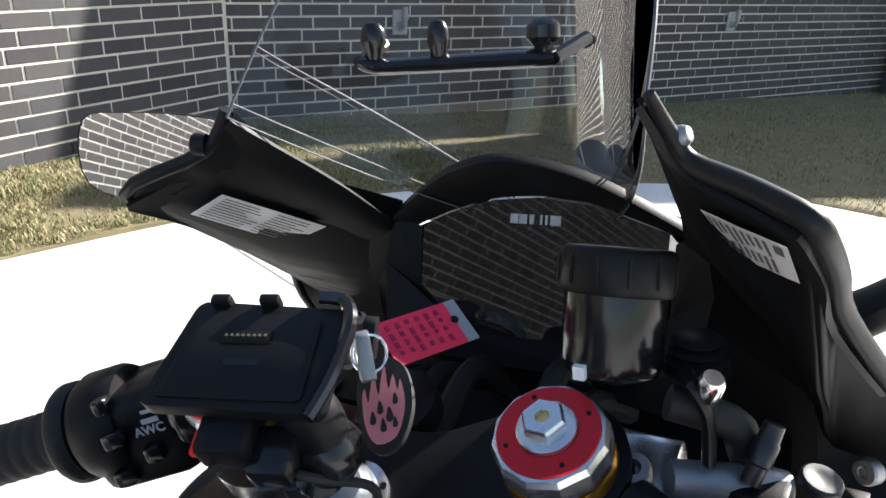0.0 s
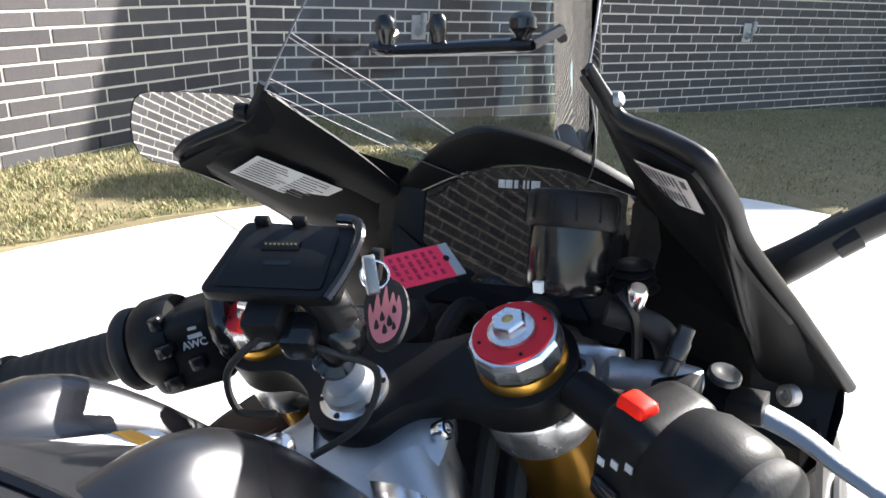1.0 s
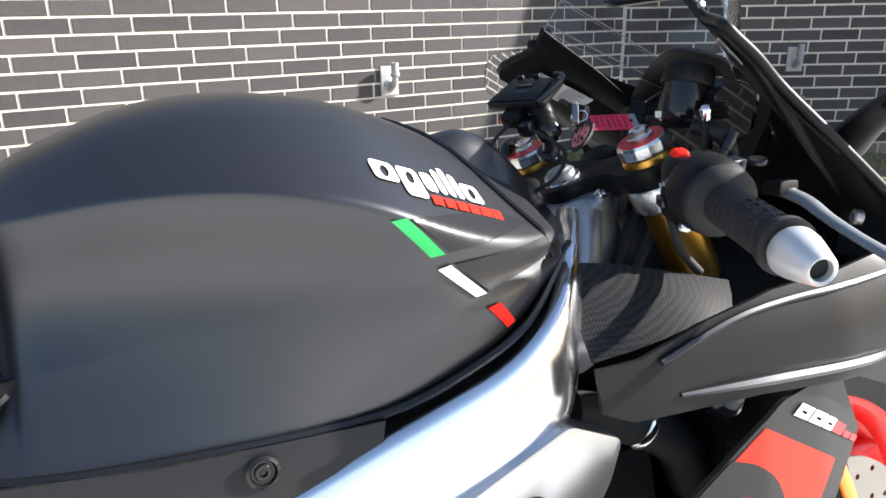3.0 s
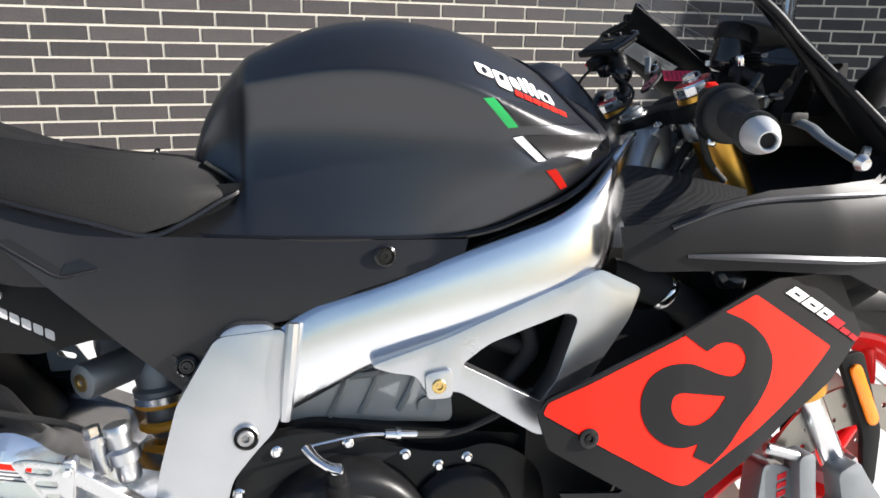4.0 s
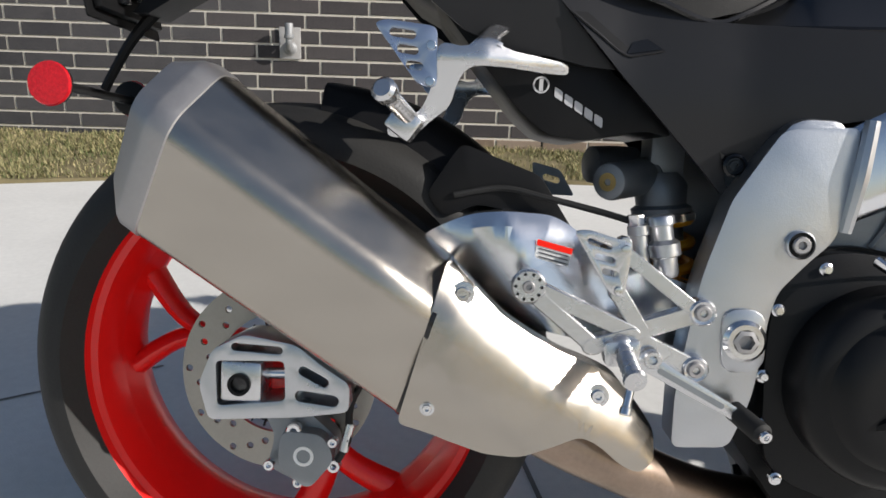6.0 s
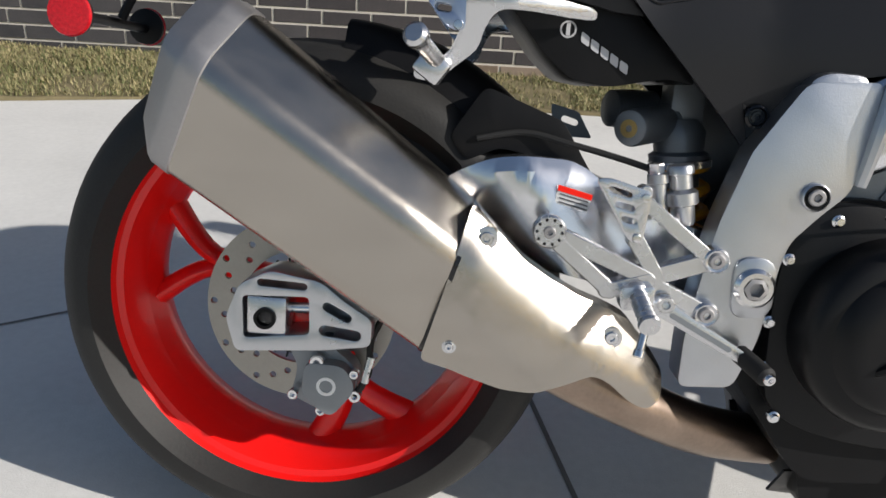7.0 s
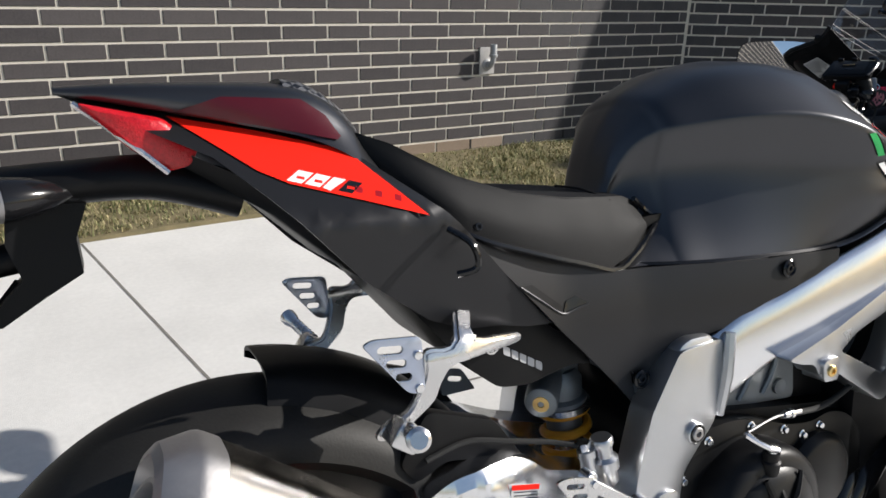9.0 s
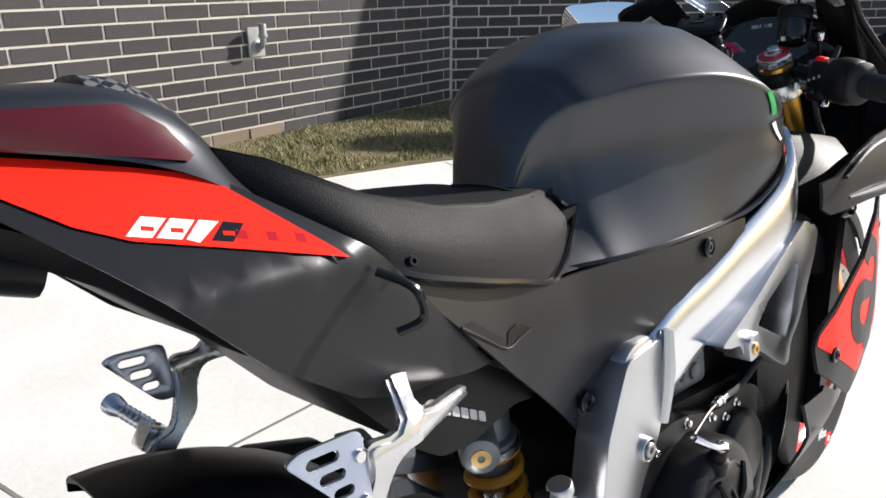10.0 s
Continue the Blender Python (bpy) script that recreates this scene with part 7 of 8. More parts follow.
# right switch housing
R_H = Matrix.Translation(bar_point(-1, 0.045)) @ (bar_point(-1, 0) - bar_point(-1, 1)).to_track_quat("Y", "Z").to_matrix().to_4x4()
part("switch_housing", box(-0.026, 0.028, -0.016, 0.020, -0.034, 0.026, 0.012, 4, m=R_H), M_PLASTIC, bar, "black switch housing", angle=50)
part("kill_switch", loft([[R_H @ Vector((x * f - 0.012, y * f + 0.006, z)) for x, y in rounded([(-0.0065, -0.008), (0.0065, -0.008), (0.0065, 0.008), (-0.0065, 0.008)], 0.003)] for z, f in ((0.020, 1.0), (0.027, 1.0), (0.0295, 0.9), (0.0305, 0.7))]), M_RED, bar, "red engine stop switch", angle=50)
for k in range(3):
    part("switch_icon", box(-0.0267, -0.0260, -0.008 + 0.008 * k, -0.004 + 0.008 * k, 0.004 - 0.004 * k, 0.008 - 0.004 * k, m=R_H), M_PALE, bar, "pale icon bar")
part("start_switch", box(-0.030, -0.024, -0.004, 0.012, -0.020, -0.010, 0.002, m=R_H), M_GLOSS, bar)
part("housing_cable", tube([R_H @ Vector((-0.02, 0.0, -0.028)), R_H @ Vector((-0.01, -0.004, -0.06)), R_H @ Vector((0.01, 0.0, -0.085))], 0.0042, 10), M_RUBBER, bar)
part("housing_bolt", bolt(R_H @ Vector((-0.01, -0.010, -0.034)), (-0.3, 0.0, -0.9), 0.006, 0.006), M_CHROME, bar)
# left switch housing
L_H = Matrix.Translation(bar_point(1, 0.055)) @ (bar_point(1, 1) - bar_point(1, 0)).to_track_quat("Y", "Z").to_matrix().to_4x4()
part("switch_housing", box(-0.026, 0.030, -0.030, 0.030, -0.034, 0.022, 0.010, 3, m=L_H), M_PLASTIC, bar, "black switch housing", angle=50)
part("housing_ring", lathe([(0.030, 0), (0.032, 0.003), (0.032, 0.010), (0.029, 0.014)], bar_point(1, 0.015), bar_point(1, 1.0), 32), M_GLOSS, bar)
for k, (x, y, z, w) in enumerate(((-0.030, -0.012, -0.012, 0.010), (-0.030, 0.006, 0.002, 0.012), (-0.024, 0.008, 0.020, 0.009), (-0.029, 0.010, -0.022, 0.012))):
    part("switch_button", box(x - 0.004, x + 0.006, y - w / 2, y + w / 2, z - 0.005, z + 0.005, 0.002, m=L_H), M_GLOSS, bar)
part("switch_icon", box(-0.0268, -0.0262, -0.020, -0.010, 0.004, 0.007, m=L_H), M_PALE, bar, "pale icon bar")
part("switch_icon", box(-0.0268, -0.0262, -0.018, -0.012, 0.010, 0.012, m=L_H), M_PALE, bar, "pale icon bar")
lettering("AWC", 0.0075, M_PALE, bar, "switch_word", L_H @ Matrix.Translation((-0.0272, -0.004, -0.002)) @ pose(0, 0, 0, 0, 0, -90), bold=0.0001)
part("clutch_perch", tube([bar_point(1, 0.02), bar_point(1, 0.03, 0.0, 0.03), bar_point(1, 0.05, -0.006, 0.055)], 0.010, 10), M_PLASTIC, bar)
part("clutch_lever", tube([bar_point(1, 0.05, -0.006, 0.055), bar_point(1, 0.10, -0.012, 0.062), bar_point(1, 0.17, -0.02, 0.06)], 0.006, 8), M_ANOD, bar)
# front brake master cylinder, lever, reservoir
mc = thing("brake_master", "", "", STEERED, parent=bike)
mc["label"] = "front brake master cylinder with a black fluid reservoir"
part("cylinder", lathe([(0.007, 0), (0.0085, 0.003), (0.0085, 0.042), (0.007, 0.05)], (1.118, -0.128, 0.852), (1.158, -0.185, 0.838), 20), M_CASTDARK, mc, "grey cylinder")
part("perch", box(-0.009, 0.009, -0.012, 0.012, -0.010, 0.008, 0.003, m=Matrix.Translation((1.132, -0.160, 0.842))), M_PLASTIC, mc)
part("bleed_adjuster", lathe([(0.0042, 0), (0.0042, 0.008), (0.0052, 0.009), (0.0052, 0.018), (0.0045, 0.019), (0.0042, 0.026), (0.0, 0.027)], (1.129, -0.157, 0.852), (1.139, -0.164, 0.875), 14), M_SATIN, mc, "knurled adjuster")
part("cap_disc", lathe([(0.0085, 0), (0.0085, 0.003), (0.0075, 0.004), (0.003, 0.004), (0, 0.003)], (1.148, -0.180, 0.846), (1.140, -0.196, 0.90), 24), M_SATIN, mc)
part("lever_block", plate(rounded([(-0.010, -0.006), (0.012, -0.007), (0.014, 0.006), (-0.009, 0.007)], 0.004), -0.009, 0.009, 0.002, m=Matrix.Translation((1.166, -0.188, 0.822))), M_PLASTIC, mc)
part("brake_lever", tube([(1.172, -0.184, 0.820), (1.170, -0.212, 0.811), (1.162, -0.238, 0.800), (1.154, -0.270, 0.788), (1.152, -0.303, 0.774)], [0.008, 0.007, 0.006, 0.0055, 0.006], 10, flat=(1.2, 0.7)), M_CASTDARK, mc, "dark silver brake lever")
part("lever_ball", lathe([(0.0, -0.009), (0.006, -0.007), (0.009, 0), (0.006, 0.007), (0.0, 0.009)], (1.152, -0.306, 0.773), (1.152, -1, 0.5), 20), M_ANOD, mc)
RB, RT = Vector((1.136, -0.097, 0.884)), Vector((1.153, -0.097, 0.937))
part("reservoir", lathe([(0.016, 0), (0.0205, 0.003), (0.0222, 0.008), (0.0226, 0.040)], RB, RT, 36), M_GLOSS, mc, "smoked fluid reservoir")
lid = [(0.0238, 0.037), (0.0252, 0.039), (0.0254, 0.054), (0.0243, 0.0565), (0.0225, 0.0575), (0.010, 0.0572), (0.0, 0.0565)]
part("reservoir_lid", lathe(lid, RB, RT, 36), M_PLASTIC, mc, "ribbed black lid")
for k in range(12):
    a = math.pi / 6 * k
    q = axis_matrix(RB, RT) @ Vector((0.0254 * math.cos(a), 0.0254 * math.sin(a), 0.041))
    part("lid_rib", rod(q, q + (RT - RB).normalized() * 0.012, 0.0009, seg=6), M_PLASTIC, mc)
part("lid_screw", bolt(RT + Vector((-0.012, 0.004, 0.001)), RT - RB, 0.005, 0.0012), M_PLASTIC, mc)
part("level_window", box(-0.0016, 0.0016, -0.0025, 0.0025, -0.003, 0.003, m=Matrix.Translation((1.1155, -0.092, 0.895))), M_WHITE, mc, "white level window")
part("reservoir_stay", tube([(1.128, -0.132, 0.896), (1.130, -0.140, 0.880), (1.126, -0.142, 0.860)], 0.006, 8, flat=(1.6, 0.5)), M_PLASTIC, mc)
part("stay_screw", lathe([(0.0055, 0), (0.0055, 0.010), (0.004, 0.012)], (1.128, -0.140, 0.888), (1.122, -0.146, 0.904), 12), M_CHROME, mc)
part("fluid_hose", tube([(1.128, -0.125, 0.882), (1.138, -0.148, 0.872), (1.145, -0.152, 0.856), (1.138, -0.158, 0.842)], 0.0075, 12), M_RUBBER, mc)
for k in range(4):
    part("hose_bellow", lathe([(0.011 - 0.001 * k, 0), (0.0145 - 0.0012 * k, 0.002), (0.011 - 0.001 * k, 0.004)], (1.150, -0.131, 0.886 + 0.0045 * k), (1.156, -0.131, 2), 24), M_PLASTIC, mc)

# dash
dash = thing("dashboard", "", "", pose(0.005, 0, 0.001), parent=bike)
dash["label"] = "dark glossy display under a black hood"
FACE = [(1.2534, 0.0918, 0.9076), (1.2565, 0.0642, 0.9187), (1.259, 0.0327, 0.9277), (1.2598, 0.0002, 0.9305), (1.2587, -0.0398, 0.9265), (1.255, -0.0837, 0.9135), (1.242, -0.082, 0.8669), (1.2362, -0.045, 0.8461), (1.2344, 0.056, 0.8399), (1.242, 0.0935, 0.8669)]
b2 = bmesh.new()
f0 = b2.faces.new([b2.verts.new(p) for p in FACE])
ext = bmesh.ops.extrude_face_region(b2, geom=[f0])
for g in ext["geom"]:
    if isinstance(g, bmesh.types.BMVert):
        g.co += Vector((0.03, 0, -0.02))
part("display", b2, M_DASH, dash, "dark reflective display", smooth=False)
hood_in = [Vector(p) for p in ((1.243, 0.105, 0.918), (1.236, 0.078, 0.936), (1.226, 0.045, 0.954), (1.2185, 0.010, 0.9635), (1.224, -0.020, 0.9595), (1.236, -0.052, 0.946), (1.254, -0.096, 0.916))]
lip = smooth_path(hood_in, 4)
FACE_IN = smooth_path([(1.2534, 0.0918, 0.9076), (1.2565, 0.0642, 0.9187), (1.259, 0.0327, 0.9277), (1.2598, 0.0002, 0.9305), (1.2594, -0.020, 0.929), (1.2587, -0.0398, 0.9265), (1.255, -0.0837, 0.9135)], 4)
hood = loft([[p + Vector((0.075, 0, -0.030)) for p in lip], [p + Vector((0.004, 0, 0.002)) for p in lip], [p + Vector((-0.001, 0, -0.002)) for p in lip], [p + Vector((0.002, 0, -0.006)) for p in lip], [p + Vector((-0.001, 0, 0.001)) for p in FACE_IN]], caps=False, closed=False)
part("hood", hood, M_PLASTIC, dash, "matt black hood", angle=70)
for s2 in (-1, 1):
    b2 = loft([[(1.245, s2 * 0.105, 0.918), (1.238, s2 * 0.112, 0.885), (1.222, s2 * 0.105, 0.845), (1.215, s2 * 0.09, 0.82)], [(1.2525, s2 * 0.0875, 0.9083), (1.2415, s2 * 0.0870, 0.8669), (1.235, s2 * 0.05, 0.842), (1.225, s2 * 0.03, 0.82)]], caps=False, closed=False)
    part("bezel_side", b2, M_PLASTIC, dash, "matt black bezel", smooth=False)
part("bezel_foot", loft([[(1.2345, 0.056, 0.8405), (1.236, -0.050, 0.8465)], [(1.215, 0.07, 0.832), (1.215, -0.07, 0.834)], [(1.25, 0.06, 0.79), (1.25, -0.06, 0.79)]], caps=False, closed=False), M_PLASTIC, dash, "matt black bezel foot", smooth=False)
part("dash_back", loft([[(1.27, y, z) for y, z in ((0.085, 0.895), (0, 0.905), (-0.085, 0.895), (-0.08, 0.83), (0.08, 0.83))], [(1.33, y, z) for y, z in ((0.08, 0.90), (0, 0.92), (-0.08, 0.90), (-0.08, 0.83), (0.08, 0.83))]]), M_PLASTIC, dash)
for k, w in enumerate((0.0055, 0.0055, 0.003, 0.0015, 0.0015, 0.0015, 0.0055)):
    y = -0.018 - 0.0062 * k if k < 3 else -0.018 - 0.0155 - 0.0035 * (k - 2)
    p = Vector((1.2558, y + 0.034, 0.917))
    part("mark_bar", box(-0.0006, 0.0, -w / 2, w / 2, -0.003, 0.003, m=Matrix.Translation(p) @ pose(0, 0, 0, 0, 15.6, 0)), M_PALE, dash, "pale printed bar")
# broad inner panel from the screen's foot to the dash, one each side
INNER = {-1: ([(1.131, 0.115, 1.004), (1.165, 0.113, 0.980), (1.205, 0.109, 0.951), (1.246, 0.106, 0.917)],
              [(1.128, 0.130, 0.996), (1.165, 0.121, 0.972), (1.207, 0.114, 0.944), (1.247, 0.108, 0.912)],
              [(1.130, 0.142, 0.980), (1.168, 0.132, 0.958), (1.2155, 0.122, 0.929), (1.247, 0.113, 0.907)],
              [(1.104, 0.187, 0.959), (1.136, 0.189, 0.945), (1.2245, 0.194, 0.898), (1.250, 0.190, 0.885)],
              [(1.106, 0.189, 0.956), (1.150, 0.192, 0.932), (1.228, 0.195, 0.888), (1.262, 0.190, 0.868)]),
         1: ([(1.127, 0.113, 1.004), (1.165, 0.111, 0.978), (1.205, 0.106, 0.950), (1.244, 0.098, 0.917)],
             [(1.140, 0.121, 0.982), (1.168, 0.118, 0.964), (1.207, 0.112, 0.940), (1.246, 0.103, 0.912)],
             [(1.142, 0.128, 0.974), (1.172, 0.126, 0.955), (1.213, 0.119, 0.929), (1.247, 0.109, 0.907)],
             [(1.120, 0.1685, 0.961), (1.146, 0.171, 0.938), (1.182, 0.174, 0.905), (1.234, 0.190, 0.855)],
             [(1.122, 0.171, 0.957), (1.150, 0.174, 0.934), (1.183, 0.176, 0.900), (1.238, 0.194, 0.847)])}
for s in (-1, 1):
    b2 = loft([[(x, -s * y, z) for x, y, z in smooth_path(r, 4)] for r in INNER[s]], caps=False, closed=False)
    bmesh.ops.recalc_face_normals(b2, faces=b2.faces)
    if s > 0:
        face = BVHTree.FromBMesh(b2)
    bmesh.ops.solidify(b2, geom=b2.faces[:], thickness=0.003)
    part("inner_wing", b2, M_PLASTIC, fairing, "satin black inner panel", angle=50)
part("liner", loft([[(1.258, -0.090, 0.912), (1.264, -0.120, 0.892), (1.266, -0.150, 0.872), (1.258, -0.190, 0.838)], [(1.285, -0.085, 0.86), (1.295, -0.12, 0.83), (1.30, -0.15, 0.81), (1.30, -0.19, 0.785)]], caps=False, closed=False), M_PLASTIC, fairing, "matt black inner liner", angle=60)
# its warning label, laid on the panel
L0, L1, L2, L3 = [Vector(p) for p in ((1.158, -0.131, 0.9645), (1.122, -0.1665, 0.9595), (1.148, -0.167, 0.936), (1.188, -0.136, 0.9365))]


def on_panel(u, v, lift):
    hit = face.find_nearest(L0.lerp(L1, u).lerp(L3.lerp(L2, u), v))
    nrm = hit[1] if hit[1].x < 0 else -hit[1]
    return hit[0] + nrm * lift


b2 = bmesh.new()
bmesh.ops.create_grid(b2, x_segments=8, y_segments=8, size=0.5)
for v in b2.verts:
    v.co = on_panel(v.co.x + 0.5, v.co.y + 0.5, 0.0058)
lab = part("warning_label", b2, M_PAPER, fairing, "white printed warning label")
rl = random.Random(4)
b3 = bmesh.new()
for k in range(9):
    u0 = 0.06 + 0.085 * k
    for a, b in ((0.06, 0.5), (0.53, 0.93)):
        e = a + (b - a) * rl.uniform(0.6, 1.0)
        b3.faces.new([b3.verts.new(on_panel(u, w, 0.0064)) for u, w in ((u0, a), (u0 + 0.045, a), (u0 + 0.045, e), (u0, e))])
b3.faces.new([b3.verts.new(on_panel(u, w, 0.0064)) for u, w in ((0.85, 0.08), (0.95, 0.08), (0.95, 0.30), (0.85, 0.30))])
part("label_lines", b3, M_INK, lab, smooth=False)["kind"] = "stuff"

# mirrors
mir = thing("mirror", "", "", parent=bike)
mir["label"] = "black mirror with its glass showing brickwork"
MY = Vector((0.965, 0.211, -0.153)).normalized()
MZ = (Vector((0, 0, 1)) - MY * MY.z).normalized()
MX = MY.cross(MZ)
MM = Matrix(((MX.x, MY.x, MZ.x, 1.205), (MX.y, MY.y, MZ.y, 0.28), (MX.z, MY.z, MZ.z, 0.964), (0, 0, 0, 1))) @ pose(0, 0, 0, 0, 8, 0)
GL = soft2d([(-0.088, 0.022), (-0.04, 0.032), (0.02, 0.035), (0.065, 0.030), (0.086, 0.012), (0.088, -0.018), (0.075, -0.035), (0.0, -0.034), (-0.08, -0.028)], 4)
b2 = loft([[(p.x * f, d, p.y * f) for p in GL] for f, d in ((0.97, -0.001), (1.02, -0.001), (1.03, 0.004), (0.98, 0.014), (0.7, 0.028), (0.2, 0.034))], caps=False)
b2.transform(MM)
part("mirror_shell", b2, M_PLASTIC, mir, angle=60)
b2 = fill2d([[tuple(p) for p in GL]], 0.008)
for v in b2.verts:
    v.co.y = -0.0035 + (v.co.x ** 2 + v.co.z ** 2) / (2 * 1.8)
b2.transform(MM)
part("mirror_glass", b2, M_MIRROR, mir, "convex mirror glass", angle=80)
part("mirror_arm", tube([(1.25, 0.16, 0.92), (1.232, 0.20, 0.945), (1.225, 0.24, 0.962)], 0.014, 10, flat=(1.4, 0.7)), M_PLASTIC, mir)
mir2 = thing("mirror", "", "", parent=bike)
mir2["label"] = "black mirror arm reaching out from the fairing"
part("mirror_arm", tube([(1.30, -0.150, 0.846), (1.288, -0.185, 0.872), (1.296, -0.215, 0.892), (1.320, -0.285, 0.932), (1.345, -0.345, 0.965)], [0.019, 0.016, 0.0145, 0.0145, 0.015], 12, flat=(1.3, 0.8)), M_PLASTIC, mir2)
part("arm_collar", tube([(1.292, -0.203, 0.884), (1.296, -0.215, 0.892)], [0.0155, 0.0155], 12, flat=(1.3, 0.8)), M_PLASTIC, mir2)
part("mirror_shell", lathe([(0.0, -0.02), (0.03, -0.014), (0.04, 0.0), (0.038, 0.008), (0.0, 0.008)], (1.36, -0.40, 0.985), (1.2, -0.36, 0.99), 28), M_PLASTIC, mir2)

# cradle on a ball arm, key with fob, shop tag, screen bar
cradle = thing("device_cradle", "black device cradle on a ball mount over the fork clamp", "phone mount", BIKE @ STEERED)
U = Vector((0.41, -0.91, -0.04)).normalized()
Vv = Vector((0.86, 0.06, 0.50))
Vv = (Vv - U * Vv.dot(U)).normalized()
Nn = U.cross(Vv)
if Nn.z < 0:
    Nn = -Nn
CR = Matrix(((U.x, -Nn.x, Vv.x, 1.022), (U.y, -Nn.y, Vv.y, -0.001), (U.z, -Nn.z, Vv.z, 0.929), (0, 0, 0, 1)))
OUTC = rounded([(-0.036, -0.022), (0.034, -0.024), (0.036, 0.020), (-0.026, 0.024)], 0.005)
part("tray", plate(OUTC, -0.001, 0.006, 0.002, m=CR), M_PLASTIC, cradle, "black tray")
part("tray_pad", plate(rounded([(-0.030, -0.019), (0.026, -0.020), (0.027, 0.015), (-0.022, 0.019)], 0.003), -0.0022, -0.001, 0.0005, m=CR), M_PLASTIC, cradle)
rim_pts = [CR @ Vector((p[0], -0.002, p[1])) for p in ((0.030, -0.026), (0.035, -0.010), (0.038, 0.012), (0.034, 0.023), (0.024, 0.025))]
part("tray_frame", tube(rim_pts, 0.0028, 8, 5), M_GLOSS, cradle, "shiny bent frame")
for x in (-0.016, 0.004):
    part("tray_clip", box(-0.004, 0.004, -0.005, 0.002, -0.002, 0.002, 0.001, m=CR @ Matrix.Translation((x, 0, 0.023))), M_PLASTIC, cradle)
part("contact_block", box(-0.011, 0.009, -0.0032, -0.002, 0.003, 0.009, 0.0008, m=CR), M_PLASTIC, cradle)
pins = None
for k in range(8):
    pins = rod(CR @ Vector((-0.0085 + 0.0022 * k, -0.0032, 0.0062)), CR @ Vector((-0.0085 + 0.0022 * k, -0.0040, 0.0062)), 0.0006, pins, 8)
part("contacts", pins, M_BRASS, cradle, "row of brass contacts")["kind"] = "stuff"
part("mark_bar", box(-0.007, 0.007, -0.0025, -0.0022, -0.006, -0.003, m=CR), M_GLOSS, cradle, "dark printed bar")
part("ball_arm", tube([CR @ Vector((0.008, 0.008, -0.006)), (1.028, -0.022, 0.908), (1.032, -0.024, 0.892)], 0.011, 12), M_PLASTIC, cradle)
part("ball", lathe([(0.0, -0.014), (0.009, -0.011), (0.0135, -0.004), (0.0135, 0.004), (0.009, 0.011), (0.0, 0.014)], (1.033, -0.024, 0.888), (1.03, -0.02, 1.2), 24), M_GLOSS, cradle, "rubber ball")
part("ball_stem", lathe([(0.011, 0), (0.012, 0.003), (0.012, 0.006), (0.007, 0.009), (0.006, 0.024)], (1.048, 0.000, 0.862), (1.034, -0.022, 0.888), 24), M_GLOSS, cradle)
part("plug", box(-0.010, 0.010, -0.008, 0.008, -0.012, 0.012, 0.003, m=CR @ Matrix.Translation((-0.004, 0.014, -0.024))), M_PLASTIC, cradle)
part("plug", box(-0.008, 0.009, -0.006, 0.010, -0.010, 0.010, 0.003, m=CR @ Matrix.Translation((0.012, 0.020, -0.030))), M_GLOSS, cradle)
part("plug_tab", box(-0.002, 0.002, -0.002, 0.002, -0.005, 0.005, 0.001, m=CR @ Matrix.Translation((-0.014, 0.012, -0.030))), M_RED, cradle, "small red tab")
part("cable", tube([CR @ Vector((-0.004, 0.016, -0.034)), (0.990, 0.012, 0.880), (0.995, 0.016, 0.855), (1.020, 0.020, 0.84)], 0.0020, 8), M_RUBBER, cradle)
part("cable", tube([CR @ Vector((0.014, 0.024, -0.034)), (1.020, -0.030, 0.885), (1.045, -0.034, 0.865), (1.035, -0.030, 0.840), (1.015, -0.01, 0.825)], 0.0020, 8), M_RUBBER, cradle)

key = thing("ignition_key", "ignition key with a black and pink flame fob", "key", BIKE @ STEERED)
part("lock_barrel", lathe([(0.022, 0), (0.022, 0.014), (0.016, 0.018), (0.0, 0.018)], fa(0.022, 0.004, -0.040), fa(0.022, 0.004, 1), 24), M_PLASTIC, key)
part("key_head", plate(rounded([(-0.006, 0.0), (0.006, 0.0), (0.009, 0.012), (0.006, 0.026), (-0.006, 0.026), (-0.009, 0.012)], 0.004), -0.003, 0.003, 0.001, m=Matrix.Translation((1.098, 0.010, 0.885)) @ pose(0, 0, 0, 10, 12, 30)), M_PLASTIC, key, "black key head")
part("remote", plate(rounded([(-0.007, -0.014), (0.007, -0.014), (0.006, 0.014), (-0.006, 0.014)], 0.004), -0.004, 0.004, 0.0015, m=Matrix.Translation((1.082, -0.004, 0.902)) @ pose(0, 0, 0, 0, 15, 50) @ Matrix.Scale(0.8, 4)), M_CASTDARK, key, "silver-edged key")
FX = Vector((0.25, -0.93, 0.25))
FZ = Vector((0.035, 0.028, 0.030)).normalized()
FX = (FX - FZ * FX.dot(FZ)).normalized()
FY = FZ.cross(FX)
if FY.x < 0:
    FY = -FY
FB = Matrix(((FX.x, FY.x, FZ.x, 1.084), (FX.y, FY.y, FZ.y, -0.011), (FX.z, FY.z, FZ.z, 0.879), (0, 0, 0, 1)))
FOB = soft2d([(-0.013, 0.016), (0.0, 0.024), (0.012, 0.014), (0.014, -0.006), (0.006, -0.022), (-0.006, -0.023), (-0.013, -0.010)], 5)
part("fob", plate(FOB, -0.0015, 0.0015, 0.0006, m=FB), M_RUBBER, key, "black oval fob")
